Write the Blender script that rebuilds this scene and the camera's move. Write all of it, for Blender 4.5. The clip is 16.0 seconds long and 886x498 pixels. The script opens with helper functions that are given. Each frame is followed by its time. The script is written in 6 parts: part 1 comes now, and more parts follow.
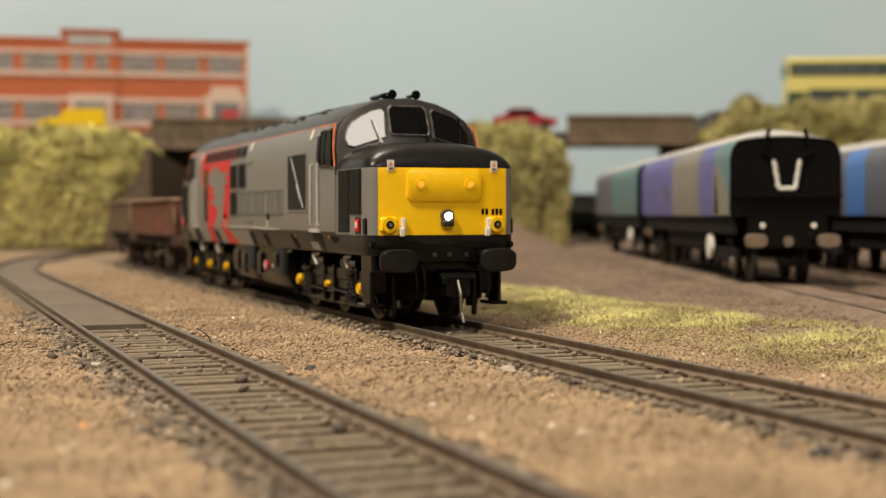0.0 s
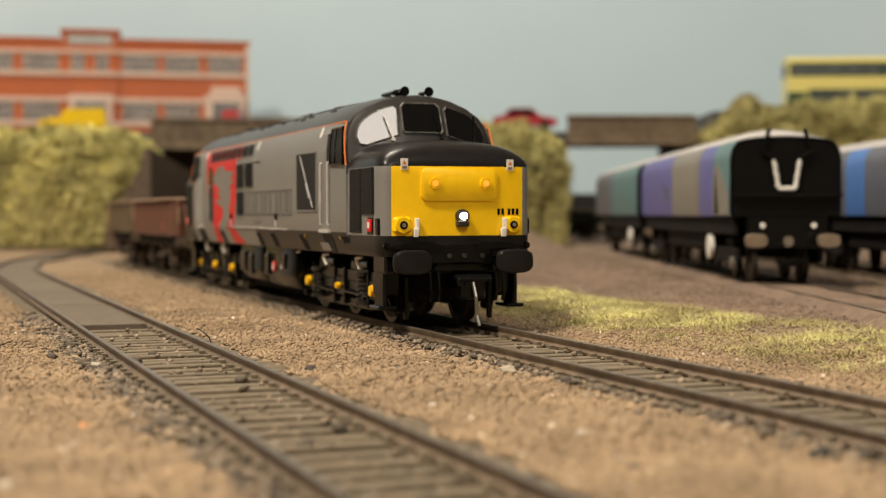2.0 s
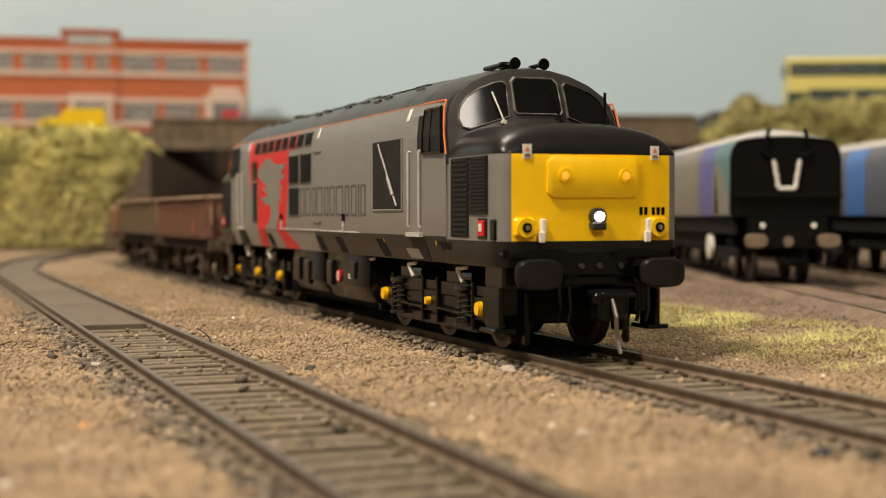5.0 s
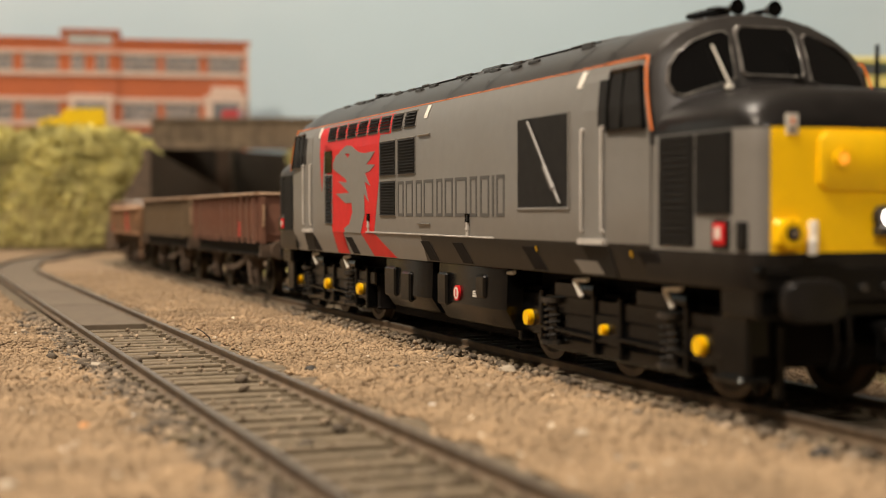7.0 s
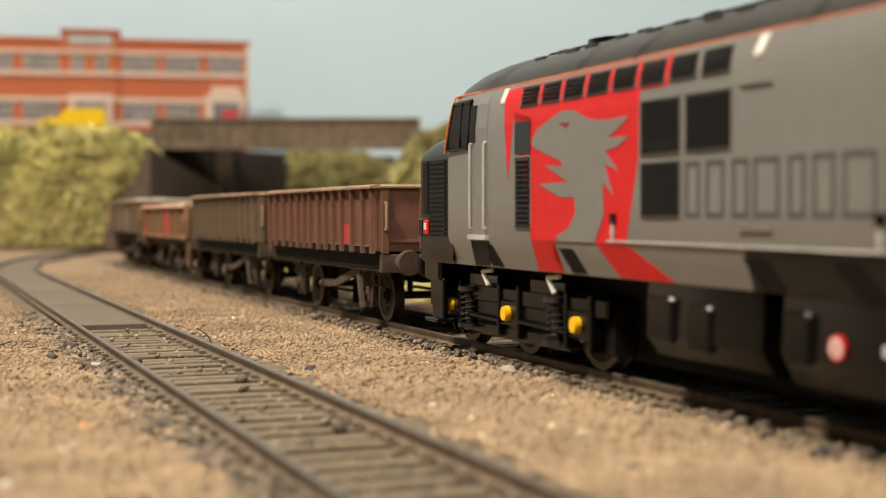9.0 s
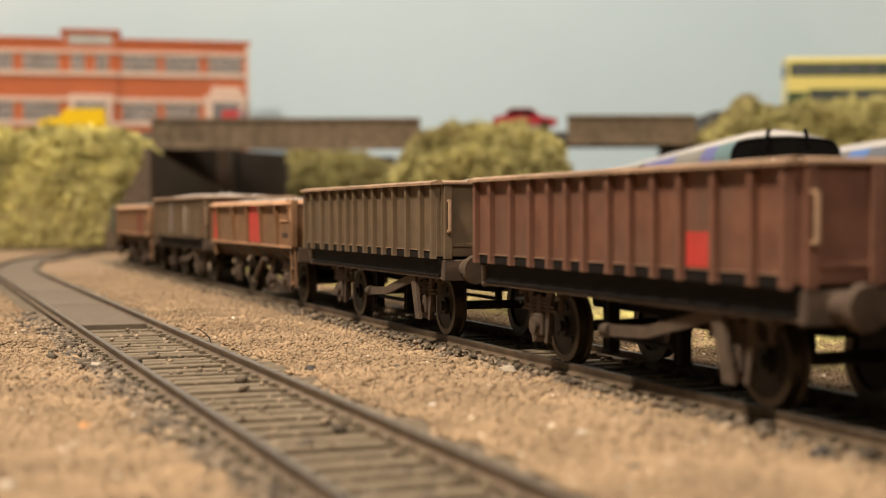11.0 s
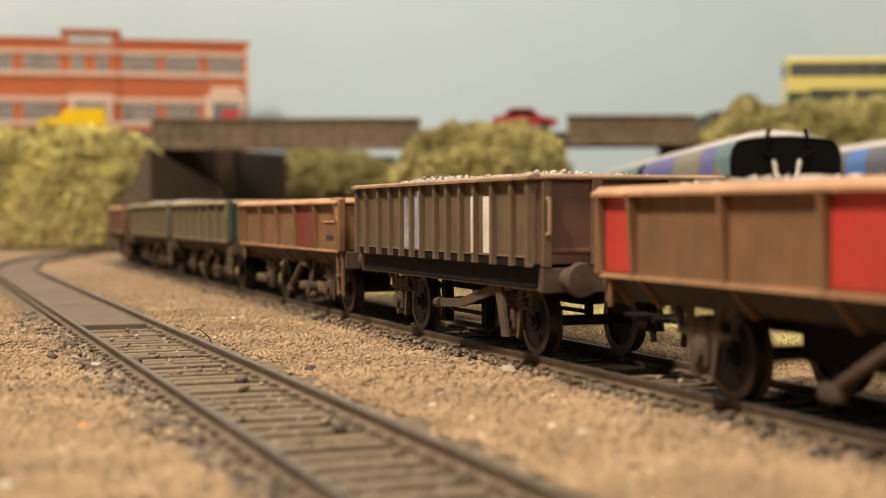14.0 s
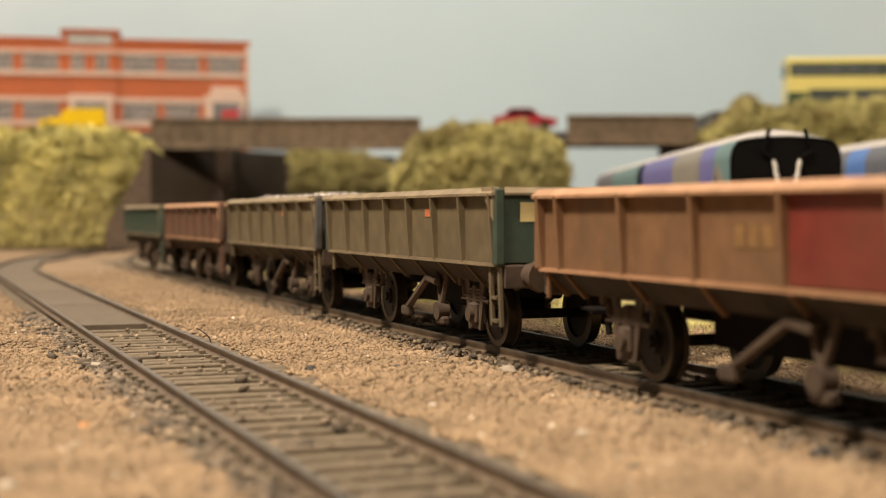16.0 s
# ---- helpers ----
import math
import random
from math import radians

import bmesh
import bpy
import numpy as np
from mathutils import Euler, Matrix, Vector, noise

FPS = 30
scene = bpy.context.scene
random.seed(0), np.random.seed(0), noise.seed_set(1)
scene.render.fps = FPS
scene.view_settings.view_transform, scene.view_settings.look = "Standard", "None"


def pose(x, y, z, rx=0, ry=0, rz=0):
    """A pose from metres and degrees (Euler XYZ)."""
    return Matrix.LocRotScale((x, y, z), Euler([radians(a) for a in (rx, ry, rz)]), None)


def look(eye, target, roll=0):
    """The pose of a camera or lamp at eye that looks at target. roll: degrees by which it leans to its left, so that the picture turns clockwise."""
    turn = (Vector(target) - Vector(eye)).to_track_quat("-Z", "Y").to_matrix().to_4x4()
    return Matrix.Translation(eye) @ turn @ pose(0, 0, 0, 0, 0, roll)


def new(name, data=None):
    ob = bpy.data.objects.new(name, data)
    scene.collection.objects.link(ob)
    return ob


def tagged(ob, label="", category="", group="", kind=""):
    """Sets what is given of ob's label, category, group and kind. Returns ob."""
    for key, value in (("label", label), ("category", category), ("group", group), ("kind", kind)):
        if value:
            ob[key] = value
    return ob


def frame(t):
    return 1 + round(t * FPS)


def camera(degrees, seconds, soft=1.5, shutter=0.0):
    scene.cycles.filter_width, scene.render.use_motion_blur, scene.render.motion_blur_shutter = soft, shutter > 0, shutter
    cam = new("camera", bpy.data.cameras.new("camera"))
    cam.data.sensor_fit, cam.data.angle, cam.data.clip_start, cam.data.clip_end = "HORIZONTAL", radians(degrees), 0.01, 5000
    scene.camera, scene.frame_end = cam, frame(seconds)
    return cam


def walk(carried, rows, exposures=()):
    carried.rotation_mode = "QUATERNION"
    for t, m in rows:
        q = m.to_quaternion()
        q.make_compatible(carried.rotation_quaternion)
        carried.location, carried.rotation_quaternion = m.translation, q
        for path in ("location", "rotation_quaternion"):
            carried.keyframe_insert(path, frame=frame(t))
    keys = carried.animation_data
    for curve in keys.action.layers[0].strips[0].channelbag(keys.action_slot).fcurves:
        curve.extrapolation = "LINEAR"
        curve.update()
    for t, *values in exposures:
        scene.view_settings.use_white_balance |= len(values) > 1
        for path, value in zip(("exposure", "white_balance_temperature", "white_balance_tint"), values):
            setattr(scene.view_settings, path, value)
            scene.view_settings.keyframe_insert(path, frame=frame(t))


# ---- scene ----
# A 1:76 model railway: true sizes of the model, in metres.
S = 1 / 76.2
cam = camera(34.5, 16.0, soft=1.0)
cam.data.dof.use_dof = True
cam.data.dof.focus_distance = 0.27
cam.data.dof.aperture_fstop = 26
EYE = pose(0, 0, 0.0238, 90 - 1.43, 0, 0) @ pose(0, 0, 0, 0, 0, -0.13)
walk(cam, [(0.0, EYE), (16.0, EYE)], exposures=[(0.0, -0.15, 6850, 11), (4.2, -0.15, 6850, 11), (6.4, -0.14, 7050, 11.5), (7.2, -0.12, 7100, 15), (8.2, -0.02, 6950, 15), (9.2, 0.08, 6550, 9.5), (11.4, 0.06, 7150, 15.5), (16.0, 0.04, 7250, 15.5)])

# ---- light ----
world = bpy.data.worlds.new("room_air")
scene.world = world
world.use_nodes = True
world.node_tree.nodes["Background"].inputs[0].default_value = (0.9, 0.95, 1.0, 1)
world.node_tree.nodes["Background"].inputs[1].default_value = 0.35


def area_lamp(name, eye, target, size, watts, colour):
    data = bpy.data.lights.new(name, "AREA")
    data.shape, data.size, data.energy, data.color = "SQUARE", size, watts, colour
    lamp = new(name, data)
    lamp.matrix_world = look(eye, target)
    return lamp


area_lamp("ceiling_lamp_light", (-0.60, -0.22, 1.22), (0.0, 0.35, 0), 0.20, 33, (1.0, 0.90, 0.76))
# Added lamp with no fixture, brightening the backdrop and far scenery.
area_lamp("ceiling_lamp_light", (-0.36, 0.95, 1.55), (0.15, 1.2, 0), 0.3, 20, (1.0, 0.93, 0.82))
area_lamp("room_window_light", (0.42, -0.98, 1.02), (0.0, 0.4, 0), 0.38, 14, (1.0, 0.93, 0.84))


# ---- materials ----
def mat(name, colour, rough=0.6, metal=0.0, grain=300.0, vary=0.15, bump=0.1, stain=None, stain_scale=40.0, stain_amount=0.5, island=0.0, obj=0.0, coat=0.0, glow=0.0, spec=0.5):
    """A principled material with variation at two scales, grain bump and optional stains, in object space."""
    m = bpy.data.materials.new(name)
    m.use_nodes = True
    nt = m.node_tree
    N, L = nt.nodes.new, nt.links.new
    b = nt.nodes["Principled BSDF"]
    b.inputs["Roughness"].default_value = rough
    b.inputs["Metallic"].default_value = metal
    b.inputs["Coat Weight"].default_value = coat
    b.inputs["Specular IOR Level"].default_value = spec
    geo = N("ShaderNodeNewGeometry")
    n1 = N("ShaderNodeTexNoise")
    n1.inputs["Scale"].default_value = grain
    n1.inputs["Detail"].default_value = 4
    L(geo.outputs["Position"] if island or obj == -1 else N("ShaderNodeTexCoord").outputs["Object"], n1.inputs["Vector"])
    hsv = N("ShaderNodeHueSaturation")
    hsv.inputs["Color"].default_value = (*colour, 1)
    rng = N("ShaderNodeMapRange")
    rng.inputs["From Min"].default_value, rng.inputs["From Max"].default_value = 0.3, 0.7
    rng.inputs["To Min"].default_value, rng.inputs["To Max"].default_value = 1 - vary, 1 + vary
    L(n1.outputs["Fac"], rng.inputs["Value"])
    value = rng.outputs["Result"]
    if island:
        r2 = N("ShaderNodeMapRange")
        r2.inputs["To Min"].default_value, r2.inputs["To Max"].default_value = 1 - island, 1 + island
        L(geo.outputs["Random Per Island"], r2.inputs["Value"])
        mu = N("ShaderNodeMath")
        mu.operation = "MULTIPLY"
        L(value, mu.inputs[0])
        L(r2.outputs["Result"], mu.inputs[1])
        value = mu.outputs[0]
    if obj > 0:
        r2 = N("ShaderNodeMapRange")
        r2.inputs["To Min"].default_value, r2.inputs["To Max"].default_value = 1 - obj, 1 + obj
        L(N("ShaderNodeObjectInfo").outputs["Random"], r2.inputs["Value"])
        mu = N("ShaderNodeMath")
        mu.operation = "MULTIPLY"
        L(value, mu.inputs[0])
        L(r2.outputs["Result"], mu.inputs[1])
        value = mu.outputs[0]
    L(value, hsv.inputs["Value"])
    out = hsv.outputs["Color"]
    if stain:
        n2 = N("ShaderNodeTexNoise")
        n2.inputs["Scale"].default_value = stain_scale
        n2.inputs["Detail"].default_value = 5
        L(n1.inputs["Vector"].links[0].from_socket, n2.inputs["Vector"])
        r3 = N("ShaderNodeMapRange")
        r3.inputs["From Min"].default_value, r3.inputs["From Max"].default_value = 0.42, 0.68
        r3.inputs["To Max"].default_value = stain_amount
        L(n2.outputs["Fac"], r3.inputs["Value"])
        mix = N("ShaderNodeMix")
        mix.data_type = "RGBA"
        mix.inputs["B"].default_value = (*stain, 1)
        L(r3.outputs["Result"], mix.inputs["Factor"])
        L(out, mix.inputs["A"])
        out = mix.outputs["Result"]
    L(out, b.inputs["Base Color"])
    if bump:
        bp = N("ShaderNodeBump")
        bp.inputs["Strength"].default_value = bump
        bp.inputs["Distance"].default_value = 0.0004
        L(n1.outputs["Fac"], bp.inputs["Height"])
        L(bp.outputs["Normal"], b.inputs["Normal"])
    if glow:
        b.inputs["Emission Color"].default_value = (*colour, 1)
        b.inputs["Emission Strength"].default_value = glow
    return m


SAND = mat("sandy_ballast", (0.247, 0.172, 0.101), 0.95, grain=900, vary=0.35, bump=0.8, stain=(0.20, 0.125, 0.078), stain_scale=35, stain_amount=0.6, obj=-1)
GRAIN = mat("sandy_grains", (0.270, 0.188, 0.111), 0.95, grain=60, vary=0.25, bump=0, island=0.22)
CHIP = mat("pale_stone_chips", (0.60, 0.52, 0.40), 0.85, grain=60, vary=0.25, bump=0, island=0.5)
LUMP = mat("dark_ballast_stone", (0.115, 0.09, 0.064), 0.9, grain=400, vary=0.3, bump=0.3, island=0.45)
DARK_GRAIN = mat("grey_ballast_grains", (0.225, 0.172, 0.118), 0.95, grain=60, vary=0.25, bump=0, island=0.5)
EARTH = mat("brown_earth", (0.18, 0.122, 0.082), 0.95, grain=500, vary=0.35, bump=0.6, stain=(0.085, 0.058, 0.042), stain_scale=26, stain_amount=0.7, obj=-1)
BED = mat("dusty_track_bed", (0.126, 0.098, 0.062), 0.95, grain=700, vary=0.3, bump=0.6, stain=(0.085, 0.062, 0.042), stain_scale=60, stain_amount=0.7, obj=-1)
RAIL = mat("weathered_rail", (0.15, 0.105, 0.068), 0.55, metal=0.3, grain=400, vary=0.3, stain=(0.05, 0.035, 0.025), stain_scale=90)
RAILTOP = mat("rubbed_rail_head", (0.16, 0.135, 0.11), 0.42, metal=0.6, grain=500, vary=0.3)
SLEEPER = mat("dusty_sleeper", (0.150, 0.117, 0.075), 0.85, grain=500, vary=0.3, obj=0.15, stain=(0.178, 0.138, 0.092), stain_scale=120)
INFILL = mat("grey_board_infill", (0.128, 0.100, 0.069), 0.85, grain=300, vary=0.2, stain=(0.10, 0.074, 0.053), stain_scale=30, obj=0.06)
GRASS = mat("dry_grass", (0.54, 0.51, 0.20), 0.9, grain=60, vary=0.4, bump=0, island=0.35, stain=(0.20, 0.145, 0.065), stain_scale=42, stain_amount=0.95)
LEAF = mat("olive_scenic_foliage", (0.41, 0.375, 0.15), 0.9, grain=30, vary=0.35, bump=0, island=0.25, stain=(0.20, 0.15, 0.06), stain_scale=20, stain_amount=0.7)
LEAF_L = mat("bright_scenic_foliage", (0.58, 0.53, 0.20), 0.9, grain=30, vary=0.45, bump=0, island=0.25, stain=(0.15, 0.125, 0.045), stain_scale=22, stain_amount=0.75)
BANK = mat("hedge_core", (0.29, 0.25, 0.10), 0.95, grain=150, vary=0.35, bump=0.6, obj=-1)
SKY = mat("painted_backdrop", (0.47, 0.60, 0.665), 0.9, grain=3, vary=0.03, bump=0, stain=(0.62, 0.70, 0.735), stain_scale=1.4, stain_amount=0.8)
GIRDER = mat("weathered_timber_girder", (0.17, 0.125, 0.08), 0.85, grain=200, vary=0.3, stain=(0.06, 0.045, 0.03), stain_scale=40)
STONE = mat("brown_abutment", (0.10, 0.071, 0.049), 0.9, grain=250, vary=0.25, stain=(0.075, 0.055, 0.04), stain_scale=30)
# Darker copy of STONE that carries the shade below the bridge.
SHADESTONE = mat("shaded_dark_wall", (0.06, 0.047, 0.036), 0.9, grain=250, vary=0.25, stain=(0.035, 0.027, 0.02), stain_scale=30)
BLACK = mat("satin_black", (0.004, 0.004, 0.004), 0.22, grain=600, vary=0.3, bump=0.05, spec=0.26)
DKGREY = mat("dark_grey_roof_paint", (0.029, 0.027, 0.0255), 0.34, grain=500, vary=0.2, bump=0.05, stain=(0.038, 0.035, 0.032), stain_scale=60, stain_amount=0.4, spec=0.35)
GREY = mat("mid_grey_paint", (0.190, 0.184, 0.172), 0.36, grain=400, vary=0.05, bump=0.02, stain=(0.16, 0.15, 0.135), stain_scale=50, stain_amount=0.3)
YELLOW = mat("warning_yellow_paint", (0.95, 0.575, 0.007), 0.36, grain=400, vary=0.04, bump=0.02)
ORANGE = mat("orange_lining", (0.75, 0.19, 0.035), 0.45, grain=400, vary=0.05, bump=0)
RED = mat("bright_red_paint", (0.60, 0.011, 0.013), 0.42, grain=400, vary=0.06, bump=0.02, spec=0.3)
WHITE = mat("off_white_paint", (0.72, 0.70, 0.64), 0.5, grain=500, vary=0.08, bump=0.02)
LETTER = mat("dark_grey_lettering", (0.075, 0.073, 0.07), 0.5, grain=500, vary=0.05, bump=0)
GLASS = mat("dark_tinted_glazing", (0.006, 0.006, 0.006), 0.04, grain=100, vary=0.1, bump=0, spec=0.3)
STEEL = mat("dull_steel", (0.30, 0.28, 0.25), 0.38, metal=0.9, grain=300, vary=0.2)
FRAME = mat("flecked_dark_window_edge", (0.10, 0.095, 0.09), 0.22, metal=0.35, grain=300, vary=0.4, stain=(0.42, 0.40, 0.37), stain_scale=420, stain_amount=0.6)
SKIRT = mat("near_black_skirt_paint", (0.009, 0.0085, 0.008), 0.34, grain=500, vary=0.2, bump=0.05, spec=0.3)
CHROME = mat("bright_metal", (0.7, 0.68, 0.64), 0.22, metal=1.0, grain=300, vary=0.05, bump=0)
BRONZE = mat("worn_buffer_metal", (0.32, 0.25, 0.18), 0.4, metal=0.7, grain=300, vary=0.2)
NOSETOP = mat("dark_bonnet_paint", (0.012, 0.011, 0.0105), 0.32, grain=500, vary=0.2, bump=0.05, spec=0.25)
LAMP = mat("lit_headlamp", (1.0, 0.96, 0.9), 0.3, bump=0, glow=9)
AMBER = mat("lit_marker_lamp", (1.0, 0.36, 0.04), 0.3, bump=0, glow=0.9)


# ---- mesh helpers ----
def part(name, bm, material, parent=None, label="", smooth=0.0, scale=1.0):
    """Link a bmesh as one mesh object under a thing or a part."""
    if scale != 1.0:
        bmesh.ops.scale(bm, vec=(scale, scale, scale), verts=bm.verts)
    if smooth:
        for f in bm.faces:
            f.smooth = True
        for e in bm.edges:
            if len(e.link_faces) == 2 and e.calc_face_angle(3.0) > smooth:
                e.smooth = False
    me = bpy.data.meshes.new(name)
    bm.to_mesh(me)
    bm.free()
    for m in material if isinstance(material, (list, tuple)) else (material,):
        me.materials.append(m)
    ob = new(name, me)
    if parent is not None:
        ob.parent = parent
    if label:
        tagged(ob, label)
    return ob


def thing(name, label, category, group="", m=None, kind=""):
    ob = new(name)
    ob.empty_display_size = 0.01
    if m is not None:
        ob.matrix_basis = m
    return tagged(ob, label, category, group, kind)


def box(bm, x0, x1, y0, y1, z0, z1, bevel=0.0, turn=None, mi=0):
    r = bmesh.ops.create_cube(bm, size=1.0)
    vs = r["verts"]
    for v in vs:
        v.co = Vector(((x0 + x1) / 2 + v.co.x * (x1 - x0), (y0 + y1) / 2 + v.co.y * (y1 - y0), (z0 + z1) / 2 + v.co.z * (z1 - z0)))
    if turn is not None:
        c = Vector(((x0 + x1) / 2, (y0 + y1) / 2, (z0 + z1) / 2))
        bmesh.ops.rotate(bm, verts=vs, cent=c, matrix=turn.to_3x3())
    fs = list({f for v in vs for f in v.link_faces})
    for f in fs:
        f.material_index = mi
    if bevel:
        es = list({e for f in fs for e in f.edges})
        bmesh.ops.bevel(bm, geom=es, offset=bevel, segments=1, affect="EDGES", material=mi)
    return vs


def cyl(bm, c, axis, r, length, seg=16, r2=None, mi=0):
    """A cylinder about c along axis, of radius r to r2."""
    q = Vector(axis).to_track_quat("Z", "Y").to_matrix().to_4x4()
    k = bmesh.ops.create_cone(bm, cap_ends=True, segments=seg, radius1=r, radius2=r if r2 is None else r2, depth=length, matrix=Matrix.Translation(c) @ q)
    for v in k["verts"]:
        for f in v.link_faces:
            f.material_index = mi
    return k["verts"]


def rod(bm, a, b, r, seg=6, mi=0):
    a, b = Vector(a), Vector(b)
    return cyl(bm, (a + b) / 2, b - a, r, (b - a).length, seg, mi=mi)


def ngon(bm, pts, mi=0, thick=None):
    """A flat polygon, or a plate when thick (a vector) is given."""
    vs = [bm.verts.new(p) for p in pts]
    f = bm.faces.new(vs)
    f.material_index = mi
    if thick is not None:
        r = bmesh.ops.extrude_face_region(bm, geom=[f])
        nv = [g for g in r["geom"] if isinstance(g, bmesh.types.BMVert)]
        bmesh.ops.translate(bm, vec=thick, verts=nv)
        for v in nv:
            for g in v.link_faces:
                g.material_index = mi
        bmesh.ops.recalc_face_normals(bm, faces=list({g for v in nv + vs for g in v.link_faces}))
    return f


def loft(bm, rings, closed=False, cap=(True, True), mi=None):
    """Skin through rings of equal counts of points."""
    rows = [[bm.verts.new(p) for p in ring] for ring in rings]
    n = len(rows[0])
    for a, b in zip(rows, rows[1:]):
        for i in range(n if closed else n - 1):
            f = bm.faces.new((a[i], a[(i + 1) % n], b[(i + 1) % n], b[i]))
            if mi:
                f.material_index = mi(f.calc_center_median())
    for flag, row in zip(cap, (rows[0], rows[-1])):
        if flag:
            f = bm.faces.new(row)
            if mi:
                f.material_index = mi(f.calc_center_median())
    bmesh.ops.recalc_face_normals(bm, faces=bm.faces)
    return rows


def numpy_mesh(name, verts, faces, material, parent=None):
    me = bpy.data.meshes.new(name)
    me.from_pydata(verts.tolist(), [], faces.tolist())
    me.materials.append(material)
    ob = new(name, me)
    if parent is not None:
        ob.parent = parent
    return ob


# ---- the lines of the tracks ----
class Line:
    """A straight that bends to the right at its far end, first wide, then tight; s falls with the distance."""

    def __init__(self, x, y, heading, s_bend, r1, turn1, r2):
        self.p, self.h, self.sb, self.r1, self.t1, self.r2 = Vector((x, y)), radians(heading), s_bend, r1, radians(turn1), r2

    def at(self, s, off=0.0):
        """Place and heading (of increasing s) at s, off metres to the left of the way of increasing s."""
        d = Vector((math.cos(self.h), math.sin(self.h)))
        if s >= self.sb:
            q, h = self.p + d * s, self.h
        else:
            q, h, rest = self.p + d * self.sb, self.h, self.sb - s
            for r, lim in ((self.r1, self.r1 * self.t1), (self.r2, 9.0)):
                step = min(rest, lim)
                a = step / r
                # going backwards; the centre lies to the left of the way of increasing s
                c = q + Vector((-math.sin(h), math.cos(h))) * r
                h2 = h - a
                q = c - Vector((-math.sin(h2), math.cos(h2))) * r
                h = h2
                rest -= step
                if rest <= 0:
                    break
        q = q + Vector((-math.sin(h), math.cos(h))) * off
        return q.x, q.y, h


LINE_B = Line(-0.0410, 0.4184, -69.8, -0.245, 0.92, 20, 0.42)
LINE_A = Line(-0.0211, 0.1789, -69.4, -0.42, 0.98, 20, 0.48)
LINE_C = Line(0.1105, 0.4600, -90, -3, 2, 1, 2)
LINE_D = Line(0.1690, 0.4600, -90, -3, 2, 1, 2)
RAIL_C = 0.0011


# ---- ground ----
def across(line, x, y):
    """Distance of a place to the straight of a line, positive to the left of its way."""
    return (x - line.p.x) * -math.sin(line.h) + (y - line.p.y) * math.cos(line.h)


def height(x, y):
    """Height of the ground: banked sand between the tracks, flat earth beyond."""
    a, b = across(LINE_A, x, y), across(LINE_B, x, y)
    z = -0.0020
    if y < 0.75:
        mid = math.exp(-((a - 0.030) / 0.012) ** 2)
        z += 0.0009 * mid
        z += 0.0008 * math.exp(-((a + 0.030) / 0.014) ** 2)
        z += 0.0022 * math.exp(-((b - 0.055) / 0.02) ** 2)
        near = min(abs(a), abs(b))
        z += 0.0008 * noise.noise(Vector((x * 45, y * 45, 0))) * min(1, max(0, (near - 0.011) * 60))
    else:
        z += 0.0006 * noise.noise(Vector((x * 30, y * 30, 0)))
    if b > 0.05:
        z += 0.0012 * min(1, (b - 0.05) / 0.05)
    if 0.0 < x < 0.088 and 0.95 < y < 1.16:
        z += 0.021 * min(1, x / 0.02) * min(1, (0.088 - x) / 0.042) * min(1, (y - 0.95) / 0.07) * min(1, (1.16 - y) / 0.03)
    if abs(x - 0.1100) < 0.014 or abs(x - 0.169) < 0.014:
        z = min(z, RAIL_C - 0.0017)
        if -0.014 < x - 0.1100 < 0.006:
            z = RAIL_C - 0.0004 + 0.0005 * noise.noise(Vector((x * 60, y * 60, 2)))
    if y < 0.9 and (abs(a) < 0.0135 or abs(b) < 0.0135):
        z = -0.0028 if abs(a) < 0.0135 else -0.0024 + 0.0009 * noise.noise(Vector((x * 110, y * 110, 4)))
    return z


def build_ground():
    xs = np.concatenate([np.linspace(-1.6, -0.36, 14)[:-1], np.linspace(-0.36, 0.36, 240), np.linspace(0.36, 1.6, 14)[1:]])
    ys = np.concatenate([np.linspace(-1.0, 0.03, 12)[:-1], np.linspace(0.03, 0.75, 240), np.linspace(0.75, 1.75, 60)[1:]])
    verts = [(x, y, height(x, y)) for y in ys for x in xs]
    nx = len(xs)
    me = bpy.data.meshes.new("ground")
    faces, slots = [], []
    for j in range(len(ys) - 1):
        for i in range(nx - 1):
            faces.append((j * nx + i, j * nx + i + 1, (j + 1) * nx + i + 1, (j + 1) * nx + i))
            cx, cy = (xs[i] + xs[i + 1]) / 2, (ys[j] + ys[j + 1]) / 2
            edge = 0.062 + 0.012 * noise.noise(Vector((cx * 30, cy * 30, 3)))
            wob = 0.0025 * noise.noise(Vector((cx * 120, cy * 120, 5)))
            on_bed = min(abs(across(LINE_A, cx, cy)), abs(across(LINE_B, cx, cy) - 0.003) - 0.003) < 0.0150 + wob and cy < 0.8
            slots.append(2 if on_bed else 1 if across(LINE_B, cx, cy) > edge - 0.012 else 0)
    me.from_pydata(verts, [], faces)
    me.materials.append(SAND)
    me.materials.append(EARTH)
    me.materials.append(BED)
    me.polygons.foreach_set("material_index", slots)
    me.polygons.foreach_set("use_smooth", [True] * len(faces))
    return tagged(new("ground", me), "tan sandy model ground with brown earth beyond", "ground", kind="structure")


